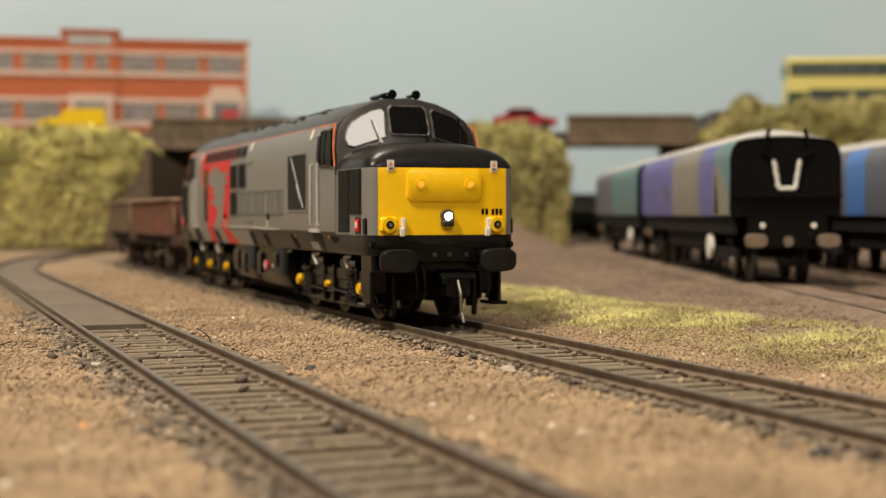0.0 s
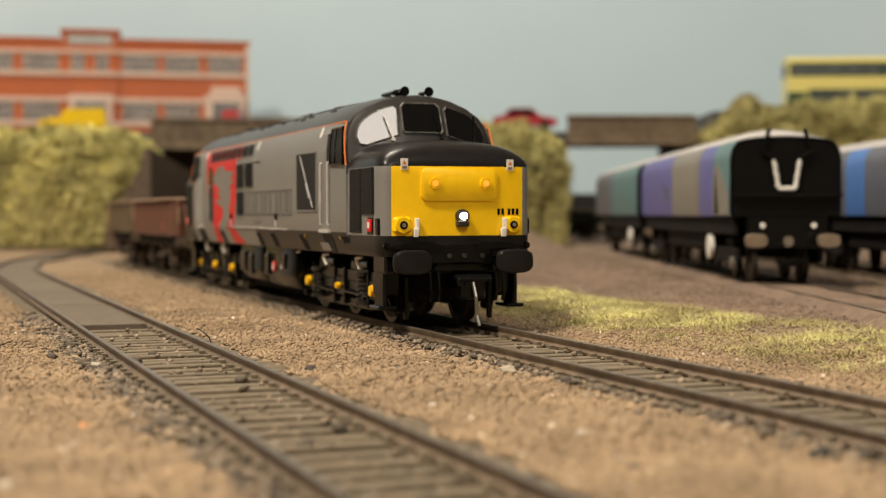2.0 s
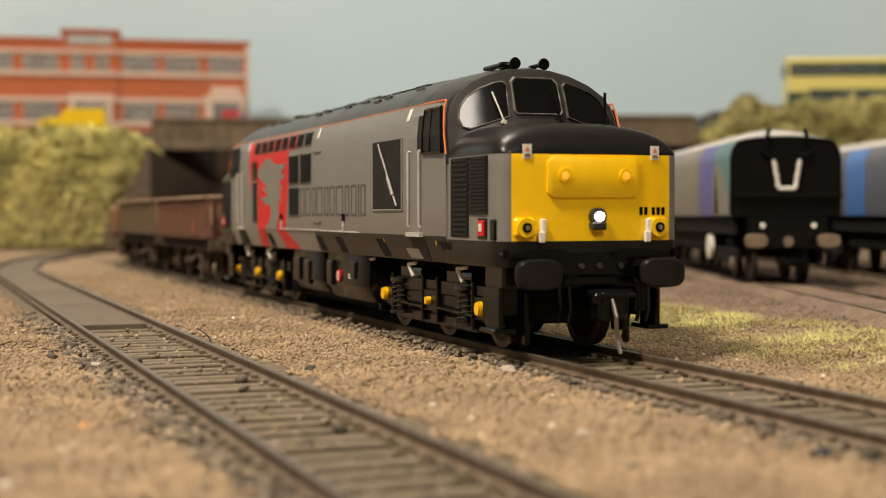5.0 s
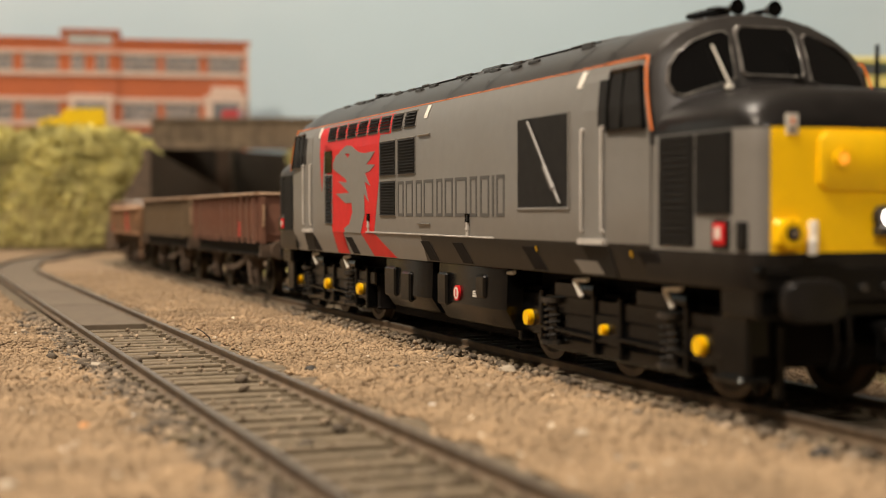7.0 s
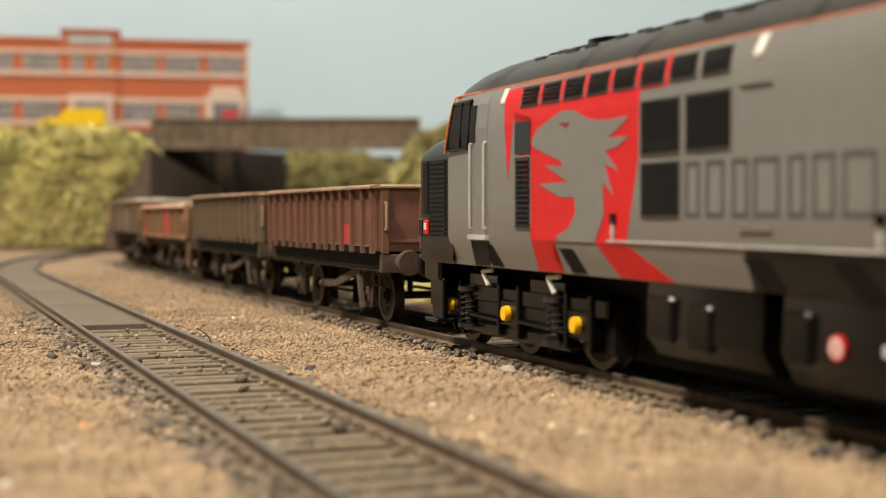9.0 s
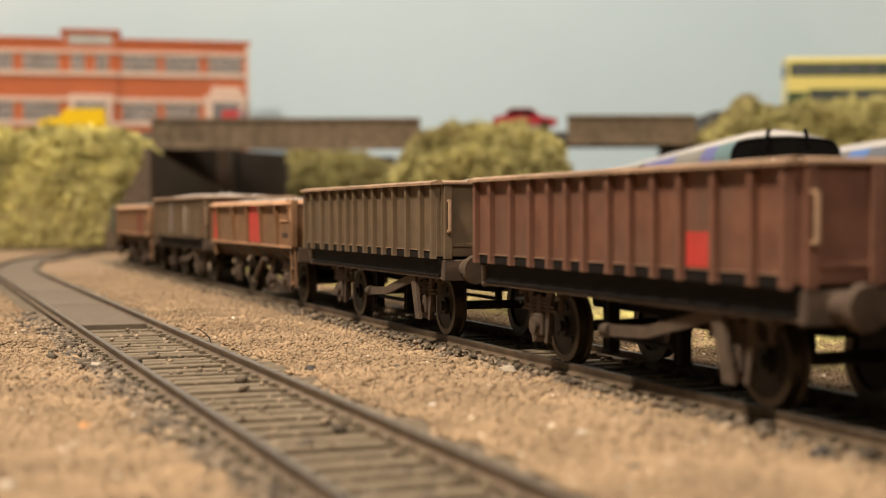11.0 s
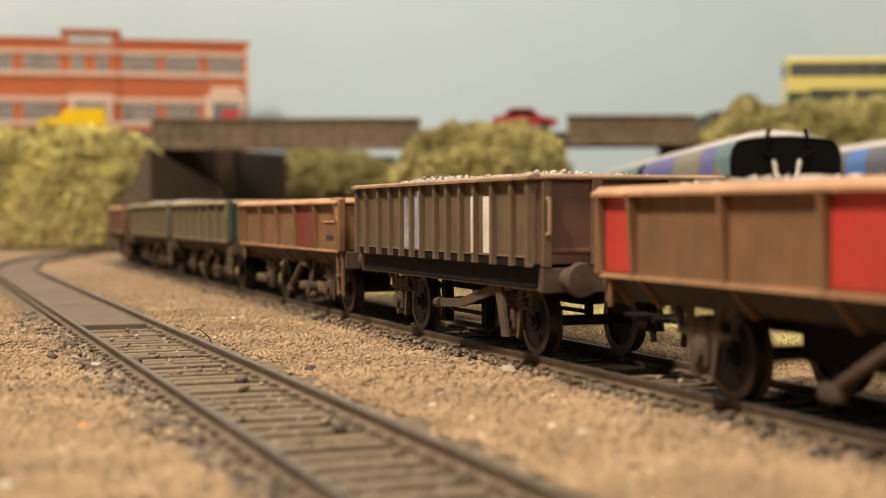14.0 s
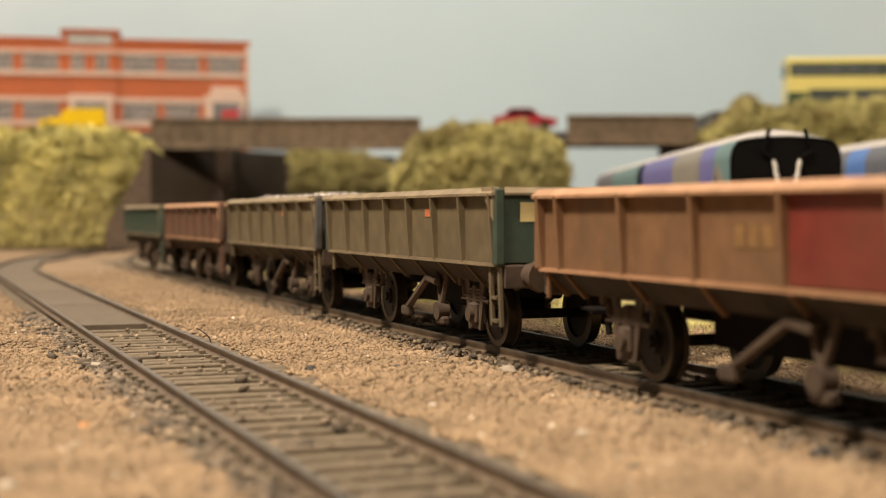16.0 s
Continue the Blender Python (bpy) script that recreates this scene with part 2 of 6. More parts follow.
def scatter(name, points, size, material, label, category, seed, flat=0.7):
    """Small irregular grains, one mesh of stuff."""
    rng = np.random.default_rng(seed)
    n = len(points)
    if size > 0.0008:
        bm = bmesh.new()
        bmesh.ops.create_icosphere(bm, subdivisions=1, radius=1.0)
        base = np.array([v.co[:] for v in bm.verts])
        tri = np.array([[v.index for v in f.verts] for f in bm.faces])
        bm.free()
    else:
        base = np.array([(1, 0, 0), (-1, 0, 0), (0, 1, 0), (0, -1, 0), (0, 0, 1), (0, 0, -1)], float)
        tri = np.array([(0, 2, 4), (2, 1, 4), (1, 3, 4), (3, 0, 4), (2, 0, 5), (1, 2, 5), (3, 1, 5), (0, 3, 5)])
    k = len(base)
    sz = size * rng.uniform(0.5, 1.35, (n, 1, 1))
    v = base[None] * rng.uniform(0.7, 1.2, (n, k, 1)) * sz
    a = rng.uniform(0, 6.28, n)
    b = rng.uniform(-0.6, 0.6, n)
    ca, sa, cb, sb = np.cos(a), np.sin(a), np.cos(b), np.sin(b)
    x = v[..., 0] * ca[:, None] - v[..., 1] * sa[:, None]
    y = v[..., 0] * sa[:, None] + v[..., 1] * ca[:, None]
    z = v[..., 2] * flat
    x, z = x * cb[:, None] - z * sb[:, None], x * sb[:, None] + z * cb[:, None]
    v = np.stack([x, y, z], -1) + points[:, None, :]
    f = (tri[None] + k * np.arange(n)[:, None, None]).reshape(-1, 3)
    ob = numpy_mesh(name, v.reshape(-1, 3), f, material)
    ob.data.polygons.foreach_set("use_smooth", [True] * len(f))
    return tagged(ob, label, category, kind="stuff")


def build_grains():
    rng = np.random.default_rng(5)
    pts, dark = [], []
    while len(pts) < 62000:
        y = 0.085 * (0.62 / 0.085) ** rng.random()
        x = (rng.random() * 2 - 1) * 0.335 * y + 0.0
        a, b = across(LINE_A, x, y), across(LINE_B, x, y)
        if abs(a) < 0.0150 + 0.002 * noise.noise(Vector((x * 120, y * 120, 5))) or -0.0150 < b < 0.0145:
            continue
        if b > 0.05:
            continue
        pts.append((x, y, height(x, y) + 0.0001))
    scatter("ballast_grains", np.array(pts), 0.00047, GRAIN, "loose tan sand grains over the ground", "sand", 1)
    earth = []
    while len(earth) < 16000:
        y = rng.uniform(0.22, 0.95)
        x = rng.uniform(0.0, 0.34) * y
        if across(LINE_B, x, y) > 0.048 and abs(x - 0.1105) > 0.016 and abs(x - 0.169) > 0.016:
            earth.append((x, y, height(x, y)))
    scatter("earth_crumbs", np.array(earth), 0.0006, EARTH, "loose brown earth crumbs beyond the grass", "earth", 15)
    big = [q for q in pts if q[1] < 0.45 and across(LINE_B, q[0], q[1]) < 0][::37]
    scatter("coarse_grains", np.array(big), 0.00095, GRAIN, "coarse tan lumps among the sand", "sand", 6, 0.6)
    chips = [q for q in pts[5::240]]
    scatter("pale_chips", np.array(chips), 0.00055, CHIP, "small pale stone chips on the sand", "stone chips", 8, 0.6)
    while len(dark) < 7000:
        s = rng.uniform(-0.3, 0.45)
        line = LINE_A if rng.random() < 0.45 else LINE_B
        if line is LINE_A:
            s = rng.uniform(-0.2, 0.12)
        side = -1 if line is LINE_A or rng.random() < 0.75 else 1
        off = side * (0.0112 + abs(rng.normal(0, 0.0034)))
        if rng.random() < (0.08 if line is LINE_A else 0.10):
            off = rng.uniform(-0.008, 0.008)
        x, y, _ = line.at(s, off)
        if y < 0.05:
            continue
        dark.append((x, y, (-0.0022 if abs(off) < 0.0135 else -0.0018) + abs(rng.normal(0, 0.0003))))
    lumps = [q for q in dark if 0.12 < q[1] < 0.40 and across(LINE_B, q[0], q[1]) < -0.011][::8]
    scatter("coarse_ballast", np.array(lumps) + np.array([0, 0, 0.0001]), 0.0010, LUMP, "coarse dark ballast stones beside the rail", "ballast", 12, 0.6)
    scatter("dark_ballast", np.array(dark), 0.0006, DARK_GRAIN, "dark grey loose ballast beside the sleepers", "ballast", 2)


# ---- tracks ----
def rail_mesh(line, off, s0, s1, step, z_top, tall=0.0020):
    bm = bmesh.new()
    head, foot, web = 0.00048, 0.0009, 0.00028
    prof = [(-foot, -tall), (-foot, -tall + 0.0004), (-web, -tall + 0.0008), (-web, -0.0009), (-head, -0.0006), (-head, -0.0001), (-head * 0.7, 0), (head * 0.7, 0), (head, -0.0001), (head, -0.0006), (web, -0.0009), (web, -tall + 0.0008), (foot, -tall + 0.0004), (foot, -tall)]
    rings = []
    for i in range(int((s1 - s0) / step) + 1):
        s = s0 + i * step
        rings.append([(*line.at(s, off + p)[:2], z_top + q) for p, q in prof])
    loft(bm, rings, closed=True, mi=lambda c: 1 if c.z > z_top - 0.00005 else 0)
    return bm


def build_track(name, line, s0, s1, z_top, pitch, label, skip=None):
    tr = thing(name, label, "railway track", kind="structure")
    for off in (-0.0088, 0.0088):
        part("rail", rail_mesh(line, off, s0, s1, 0.02, z_top), [RAIL, RAILTOP], tr, smooth=0.6)
    bm = bmesh.new()
    box(bm, -0.00135, 0.00135, -0.0150, 0.0150, -0.0013, 0, bevel=0.0002)
    for sy in (-1, 1):
        for k in (-1, 1):
            box(bm, -0.0009, 0.0009, sy * 0.0088 + k * 0.0014 - 0.0005, sy * 0.0088 + k * 0.0014 + 0.0005, 0, 0.0006)
    first = part("sleeper", bm, SLEEPER, tr)
    rng = random.Random(4)
    n = min(290, int((s1 - s0) / pitch))
    for i in range(n):
        s = s1 - i * pitch
        if skip and skip[0] < s < skip[1]:
            continue
        x, y, h = line.at(s)
        ob = first if i == 0 else new("sleeper", first.data)
        ob.parent = tr
        ob.matrix_basis = pose(x, y, z_top - 0.0019 + rng.uniform(-0.0002, 0.00004), 0, 0, math.degrees(h) + rng.uniform(-1.2, 1.2))
    return tr


def build_infill(track):
    """Boards laid level with the rails where the siding curves away."""
    s = -0.150
    k = 0
    while s > -1.2:
        s2 = s - 0.075
        bm = bmesh.new()
        rings = []
        for i in range(6):
            q = s2 + 0.0006 + (s - s2 - 0.0012) * i / 5
            rings.append([(*line_at_z(q, o), zz) for o, zz in ((-0.0076, -0.003), (-0.0076, -0.0014), (-0.0070, -0.0010), (0.0070, -0.0010), (0.0076, -0.0014), (0.0076, -0.003))])
        loft(bm, rings, closed=True)
        part("infill_board", bm, INFILL, track, "grey board between the rails" if k == 0 else "")
        s, k = s2, k + 1


def line_at_z(q, o):
    return LINE_A.at(q, o)[:2]


# ---- foliage ----
def lumpy(x, z, seed):
    return noise.fractal(Vector((x, z, seed)), 1.0, 2.0, 4)


def hedge(name, outline, depth, y, label, material, seed, clumps, low=0.0, leaf=0.0026):
    """A bank of scenic foliage: a lumpy core whose top follows outline (x, z rows), covered with small clumps."""
    rng = np.random.default_rng(seed)
    ox, oz = [p[0] for p in outline], [p[1] for p in outline]
    top = lambda x: float(np.interp(x, ox, oz))
    nu, nv = 70, 34
    bm = bmesh.new()
    rings = []
    for i in range(nu + 1):
        x = ox[0] + (ox[-1] - ox[0]) * i / nu
        ring = []
        for j in range(nv + 1):
            a = math.pi * j / nv
            r = 1 + 0.30 * lumpy(x * 40, a * 3, seed)
            zt = top(x) - low
            yy = y - depth * math.copysign(abs(math.cos(a)) ** 0.55, math.cos(a)) * r
            zz = low + zt * (math.sin(a) ** 0.42) * (1 + 0.09 * lumpy(x * 60, a * 5, seed + 9))
            ring.append((x + 0.006 * lumpy(a * 4, x * 50, seed + 3), yy, zz))
        rings.append(ring)
    loft(bm, rings)
    co = np.array([[v.co[:] for v in bm.verts]])[0]
    bank = thing(name, label, "hedge")
    part("hedge_core", bm, BANK, bank)
    # leaves: little crossed blades in tufts on the core
    grid = co.reshape(nu + 1, nv + 1, 3)
    u, v = rng.uniform(0, nu, clumps), rng.uniform(0, nv * 0.72, clumps)
    i, j = u.astype(int), v.astype(int)
    fu, fv = (u - i)[:, None], (v - j)[:, None]
    p = grid[i, j] * (1 - fu) * (1 - fv) + grid[i + 1, j] * fu * (1 - fv) + grid[i, j + 1] * (1 - fu) * fv + grid[i + 1, j + 1] * fu * fv
    p = p + rng.normal(0, leaf * 0.45, p.shape) + np.array([0, -0.001, 0.001])
    m = 3
    c = np.repeat(p, m, 0) + rng.normal(0, leaf * 0.5, (clumps * m, 3))
    d1 = rng.normal(0, 1, (clumps * m, 3))
    d2 = rng.normal(0, 1, (clumps * m, 3))
    sz = leaf * rng.uniform(0.35, 1.0, (clumps * m, 1))
    d1 = d1 / np.linalg.norm(d1, axis=1)[:, None] * sz
    d2 = d2 / np.linalg.norm(d2, axis=1)[:, None] * sz * 0.7
    vv = np.stack([c - d1, c + d2, c + d1 * 0.9, c - d2], 1).reshape(-1, 3)
    ff = np.arange(len(vv)).reshape(-1, 4)
    leaves = numpy_mesh("foliage", vv, ff, material, bank)
    tagged(leaves, kind="stuff")
    return bank


def build_grass():
    """Tufts of dry static grass on the strip beyond the main line."""
    rng = np.random.default_rng(9)
    pts = []
    while len(pts) < 150000:
        s, off = rng.uniform(-0.25, 0.42), rng.uniform(0.027, 0.084)
        x, y, _ = LINE_B.at(s, off)
        dens = max(0.07, 0.42 + 0.75 * noise.noise(Vector((x * 34, y * 34, 7))) + 0.7 * noise.noise(Vector((x * 130, y * 130, 3))))
        dens *= min(1, (off - 0.024) / 0.010) * min(1, (0.084 - off) / 0.014)
        if rng.random() < dens and y > 0.05:
            pts.append((x, y, height(x, y)))
    p = np.array(pts)
    n = len(p)
    a = rng.uniform(0, 6.28, n)
    lean = rng.uniform(1.1, 1.66, n)
    ln = np.where(rng.random(n) < 0.025, rng.uniform(0.004, 0.008, n), rng.uniform(0.0011, 0.0034, n))
    tip = p + np.stack([np.cos(a) * np.sin(lean) * ln, np.sin(a) * np.sin(lean) * ln, np.cos(lean) * ln + 0.0004], 1)
    w = np.stack([-np.sin(a), np.cos(a), 0 * a], 1) * 0.00007
    v = np.stack([p - w, p + w, tip], 1).reshape(-1, 3)
    ob = numpy_mesh("grass", v, np.arange(len(v)).reshape(-1, 3), GRASS)
    tagged(ob, "dry yellow-green static grass beside the track", "grass", kind="stuff")


# ---- wagons, in millimetres of the model ----
RUST = mat("rust_brown_wagon_paint", (0.13, 0.064, 0.038), 0.75, grain=250, vary=0.25, bump=0.25, stain=(0.09, 0.06, 0.04), stain_scale=70, stain_amount=0.8)
MAROON = mat("faded_maroon_wagon_paint", (0.148, 0.062, 0.037), 0.7, grain=250, vary=0.25, bump=0.25, stain=(0.10, 0.06, 0.04), stain_scale=60, stain_amount=0.8)
BROWN = mat("grey_brown_wagon_paint", (0.124, 0.083, 0.045), 0.75, grain=250, vary=0.22, bump=0.25, stain=(0.08, 0.06, 0.042), stain_scale=60, stain_amount=0.7)
TAN = mat("orange_rust_wagon_paint", (0.190, 0.098, 0.046), 0.75, grain=250, vary=0.22, bump=0.25, stain=(0.125, 0.072, 0.038), stain_scale=60, stain_amount=0.7)
OLIVE = mat("weathered_olive_wagon_paint", (0.135, 0.105, 0.056), 0.75, grain=250, vary=0.22, bump=0.25, stain=(0.10, 0.075, 0.045), stain_scale=50, stain_amount=0.7)
GREEN = mat("dark_green_wagon_paint", (0.035, 0.06, 0.042), 0.6, grain=250, vary=0.2, bump=0.2, stain=(0.07, 0.06, 0.04), stain_scale=60, stain_amount=0.5)
SLATE = mat("slate_grey_wagon_paint", (0.075, 0.075, 0.07), 0.65, grain=250, vary=0.2, bump=0.2, stain=(0.09, 0.07, 0.05), stain_scale=60, stain_amount=0.6)
GRIME = mat("dusty_brown_running_gear", (0.07, 0.047, 0.032), 0.85, grain=350, vary=0.35, bump=0.4, stain=(0.09, 0.06, 0.04), stain_scale=120, stain_amount=0.7)
DEEPBROWN = mat("matt_deep_brown", (0.030, 0.021, 0.014), 0.85, grain=350, vary=0.35, bump=0.4, stain=(0.05, 0.034, 0.022), stain_scale=120, stain_amount=0.6)
UNDER = mat("grimy_black_underframe", (0.008, 0.006, 0.005), 0.8, grain=350, vary=0.35, bump=0.3, spec=0.2)
WHEEL = mat("dark_wheel_metal", (0.035, 0.027, 0.021), 0.6, metal=0.4, grain=350, vary=0.3)
TYRE = mat("worn_wheel_rim", (0.11, 0.085, 0.062), 0.4, metal=0.8, grain=350, vary=0.2)
STONES = mat("pale_stone_load", (0.40, 0.365, 0.33), 0.9, grain=200, vary=0.3, bump=0.3, island=0.4)
PALE = mat("chalky_white_patch", (0.70, 0.67, 0.62), 0.8, grain=300, vary=0.2, stain=(0.3, 0.24, 0.18), stain_scale=150, stain_amount=0.5)
BLUEGREY = mat("faded_blue_grey_patch", (0.33, 0.34, 0.385), 0.7, grain=300, vary=0.2, stain=(0.12, 0.085, 0.06), stain_scale=120, stain_amount=0.8)
REDPATCH = mat("bright_red_repair_panel", (0.50, 0.035, 0.028), 0.6, grain=300, vary=0.1, stain=(0.25, 0.06, 0.04), stain_scale=60, stain_amount=0.4)
DKRED = mat("dull_red_repair_panel", (0.17, 0.024, 0.015), 0.65, grain=300, vary=0.15, stain=(0.15, 0.06, 0.035), stain_scale=60, stain_amount=0.5)
# Worn edge paints, lightened to carry the highlights of rails, ledges and lips.
DUSTYLIT = mat("dusty_tan_worn_lit_edge", (0.29, 0.185, 0.115), 0.75, grain=250, vary=0.25, bump=0.2, stain=(0.17, 0.11, 0.07), stain_scale=60, stain_amount=0.7)
PALEOLIVE = mat("dusty_olive_worn_lit_edge", (0.225, 0.175, 0.105), 0.75, grain=250, vary=0.25, bump=0.2, stain=(0.13, 0.10, 0.06), stain_scale=60, stain_amount=0.7)
PEACH = mat("dusty_orange_worn_lit_edge", (0.42, 0.235, 0.13), 0.7, grain=250, vary=0.2, bump=0.2, stain=(0.27, 0.15, 0.085), stain_scale=60, stain_amount=0.6)
MM = 0.001


def wheelset(parent, x, r, spins, spoke=False):
    ax = new("wheelset")
    ax.empty_display_size = 0.003
    ax.parent = parent
    ax.location = (x * MM, 0, r * MM)
    for sy in (-1, 1):
        bm = bmesh.new()
        cyl(bm, (0, sy * 8.1, 0), (0, 1, 0), r - 0.5, 1.5, 28)
        cyl(bm, (0, sy * 8.95, 0), (0, 1, 0), r * 0.3, 0.9, 14)
        for k in range(3):
            a = k * 2.094
            cyl(bm, (math.cos(a) * r * 0.55, sy * 8.9, math.sin(a) * r * 0.55), (0, 1, 0), r * 0.12, 0.3, 8)
        part("wheel", bm, WHEEL, ax, smooth=0.6, scale=MM)
        bm = bmesh.new()
        n = 32
        rings = []
        for i in range(n):
            a = 2 * math.pi * i / n
            c, s = math.cos(a), math.sin(a)
            prof = [(r - 1.1, sy * 9.0), (r, sy * 9.0), (r, sy * 7.3), (r + 0.6, sy * 7.1), (r + 0.6, sy * 6.8), (r - 1.1, sy * 6.8)]
            rings.append([(c * p, q, s * p) for p, q in prof])
        loft(bm, rings + [rings[0]], closed=True, cap=(False, False))
        bmesh.ops.remove_doubles(bm, verts=bm.verts, dist=0.001)
        part("tyre", bm, TYRE, ax, smooth=0.6, scale=MM)
    bm = bmesh.new()
    cyl(bm, (0, 0, 0), (0, 1, 0), 0.9, 20, 10)
    part("axle", bm, WHEEL, ax, scale=MM)
    spins.append((ax, x, r))
    return ax


def running_gear(wg, L, base, spins, lever=True, tone=None, sole=12.2, belly=9.8):
    tone = tone or GRIME
    for sy in (-1, 1):
        bm = bmesh.new()
        box(bm, -L / 2 + 1, L / 2 - 1, sy * sole - 0.6, sy * sole + 0.6, 12.2, 15.2, 0.15)
        for zz in (12.2, 15.0):
            box(bm, -L / 2 + 1, L / 2 - 1, sy * (sole + 0.7) - 0.6, sy * (sole + 0.7) + 0.6, zz, zz + 0.35)
        part("solebar", bm, UNDER, wg, scale=MM)
        for x in (-base / 2, base / 2):
            bm = bmesh.new()
            y = sy * 12.6
            box(bm, x - 1.6, x + 1.6, y - 1.3, y + 1.3, 4.2, 8.0, 0.4)
            cyl(bm, (x, y + sy * 1.5, 6.0), (0, 1, 0), 1.35, 1.0, 14)
            box(bm, x - 2.3, x + 2.3, y - 0.5, y + 0.5, 3.3, 4.3, 0.2)
            part("axlebox", bm, tone, wg, smooth=0.5, scale=MM)
            bm = bmesh.new()
            for k in range(4):
                h = 6.6 - k * 1.25
                box(bm, x - h, x + h, y - 0.75, y + 0.75, 8.2 + k * 0.62, 8.7 + k * 0.62, 0.1)
            for e in (-1, 1):
                rod(bm, (x + e * 6.4, y, 8.5), (x + e * 7.3, y, 12.4), 0.45)
                box(bm, x + e * 7.3 - 0.8, x + e * 7.3 + 0.8, y - 0.9, y + 0.9, 10.6, 12.6, 0.2)
            box(bm, x - 0.9, x + 0.9, y - 0.9, y + 0.9, 7.8, 11.0, 0.2)
            part("leaf_spring", bm, tone, wg, scale=MM)
            bm = bmesh.new()
            for e in (-1, 1):
                ngon(bm, [(x + e * 2.0, y - 0.7, 3.2), (x + e * 2.8, y - 0.7, 3.2), (x + e * 4.8, y - 0.7, 12.4), (x + e * 2.6, y - 0.7, 12.4)], thick=(0, 0.5, 0))
            part("w_iron", bm, tone, wg, scale=MM)
        if lever:
            bm = bmesh.new()
            y = sy * 14.4
            pts = [(-base * 0.05, y, 7.2), (base * 0.15, y, 7.8), (base * 0.42, y, 11.0), (base * 0.57, y, 12.2)]
            for a, b in zip(pts, pts[1:]):
                v = box(bm, 0, (Vector(b) - Vector(a)).length, -0.35, 0.35, -0.8, 0.8)
                bmesh.ops.transform(bm, matrix=Matrix.Translation(a) @ Matrix.Rotation(-math.atan2(b[2] - a[2], b[0] - a[0]), 4, "Y"), verts=v)
            cyl(bm, (-base * 0.05, y, 7.2), (1, 0, 0.1), 1.0, 2.4, 10)
            part("brake_lever", bm, tone, wg, scale=MM)
            bm = bmesh.new()
            ngon(bm, [(base * 0.44, y - 0.9, 13.8), (base * 0.49, y - 0.9, 13.8), (base * 0.545, y - 0.9, 3.4), (base * 0.505, y - 0.9, 3.4)], thick=(0, 0.6, 0))
            part("lever_guard", bm, tone, wg, scale=MM)
            bm = bmesh.new()
            rod(bm, (-base * 0.2, sy * 10, 5.6), (base * 0.2, sy * 10, 5.6), 0.4)
            for k in (-1, 1):
                box(bm, k * base * 0.18 - 1, k * base * 0.18 + 1, sy * 9.4, sy * 10.6, 3.4, 12.5, 0.3)
            part("brake_rigging", bm, UNDER, wg, scale=MM)
    bm = bmesh.new()
    for k in range(5):
        x = -L / 2 + 4 + (L - 8) * k / 4
        box(bm, x - 0.7, x + 0.7, -12, 12, 12.4, 15)
    cyl(bm, (-8, 3, 9.5), (1, 0, 0), 3.0, 14, 14)
    part("underframe", bm, UNDER, wg, scale=MM)
    for e in (-1, 1):
        bm = bmesh.new()
        box(bm, e * L / 2 - 0.9, e * L / 2 + 0.9, -16, 16, 11.4, 15.3, 0.2)
        part("headstock", bm, tone, wg, scale=MM)
        for sy in (-1, 1):
            bm = bmesh.new()
            cyl(bm, (e * (L / 2 + 2.6), sy * 11.3, 13.6), (e, 0, 0), 1.9, 4.6, 16, 1.6)
            cyl(bm, (e * (L / 2 + 5.2), sy * 11.3, 13.6), (e, 0, 0), 2.7, 1.2, 20, 2.5)
            part("buffer", bm, tone, wg, smooth=0.5, scale=MM)
        bm = bmesh.new()
        box(bm, e * (L / 2 + 4) - 5, e * (L / 2 + 4) + 5, -1.6, 1.6, 7.4, 8.2, 0.2)
        rod(bm, (e * (L / 2 + 8.6), -4.2, 7.9), (e * (L / 2 + 8.6), 4.2, 7.9), 0.5)
        rod(bm, (e * (L / 2 + 6), 0, 8.0), (e * (L / 2 + 7), 0, 4.0), 0.5)
        part("coupling", bm, UNDER, wg, scale=MM)
    # Added dark block hiding bright ground, in place of underframe clutter.
    bm = bmesh.new()
    box(bm, -base / 2 + 9, base / 2 - 9, -5, 5, belly, 12.5, 0.6)
    box(bm, -base / 2 - 4, base / 2 + 4, -2.2, 2.2, 8.5, 12.5, 0.4)
    part("centre_beam", bm, UNDER, wg, scale=MM)
    for x in (-base / 2, base / 2):
        wheelset(wg, x, 5.7, spins)


def load_heap(wg, L, W, z, hump, seed):
    bm = bmesh.new()
    nx, ny = 40, 14
    rows = []
    for i in range(nx + 1):
        row = []
        for j in range(ny + 1):
            u, v = i / nx * 2 - 1, j / ny * 2 - 1
            h = hump * max(0, 1 - v * v) * (0.55 + 0.6 * noise.noise(Vector((u * 2.2, v, seed)))) * (1 - u ** 6)
            h += 0.55 * noise.noise(Vector((u * 30, v * 12, seed)))
            row.append((u * L / 2, v * W / 2, z + h))
        rows.append(row)
    loft(bm, rows, cap=(False, False))
    heap = part("stone_load", bm, STONES, wg, "pale crushed stone heaped in the wagon", scale=MM)
    rng = np.random.default_rng(seed)
    pts = np.array([(rows[i][j][0] + rng.uniform(-1.2, 1.2), rows[i][j][1] + rng.uniform(-1, 1), rows[i][j][2] + 0.1) for i in range(1, nx) for j in range(1, ny) for _ in range(2)]) * MM
    st = scatter("stone_layer", pts, 0.0006, STONES, "", "", seed)
    for key in ("label", "category"):
        if key in st:
            del st[key]
    st.parent = heap


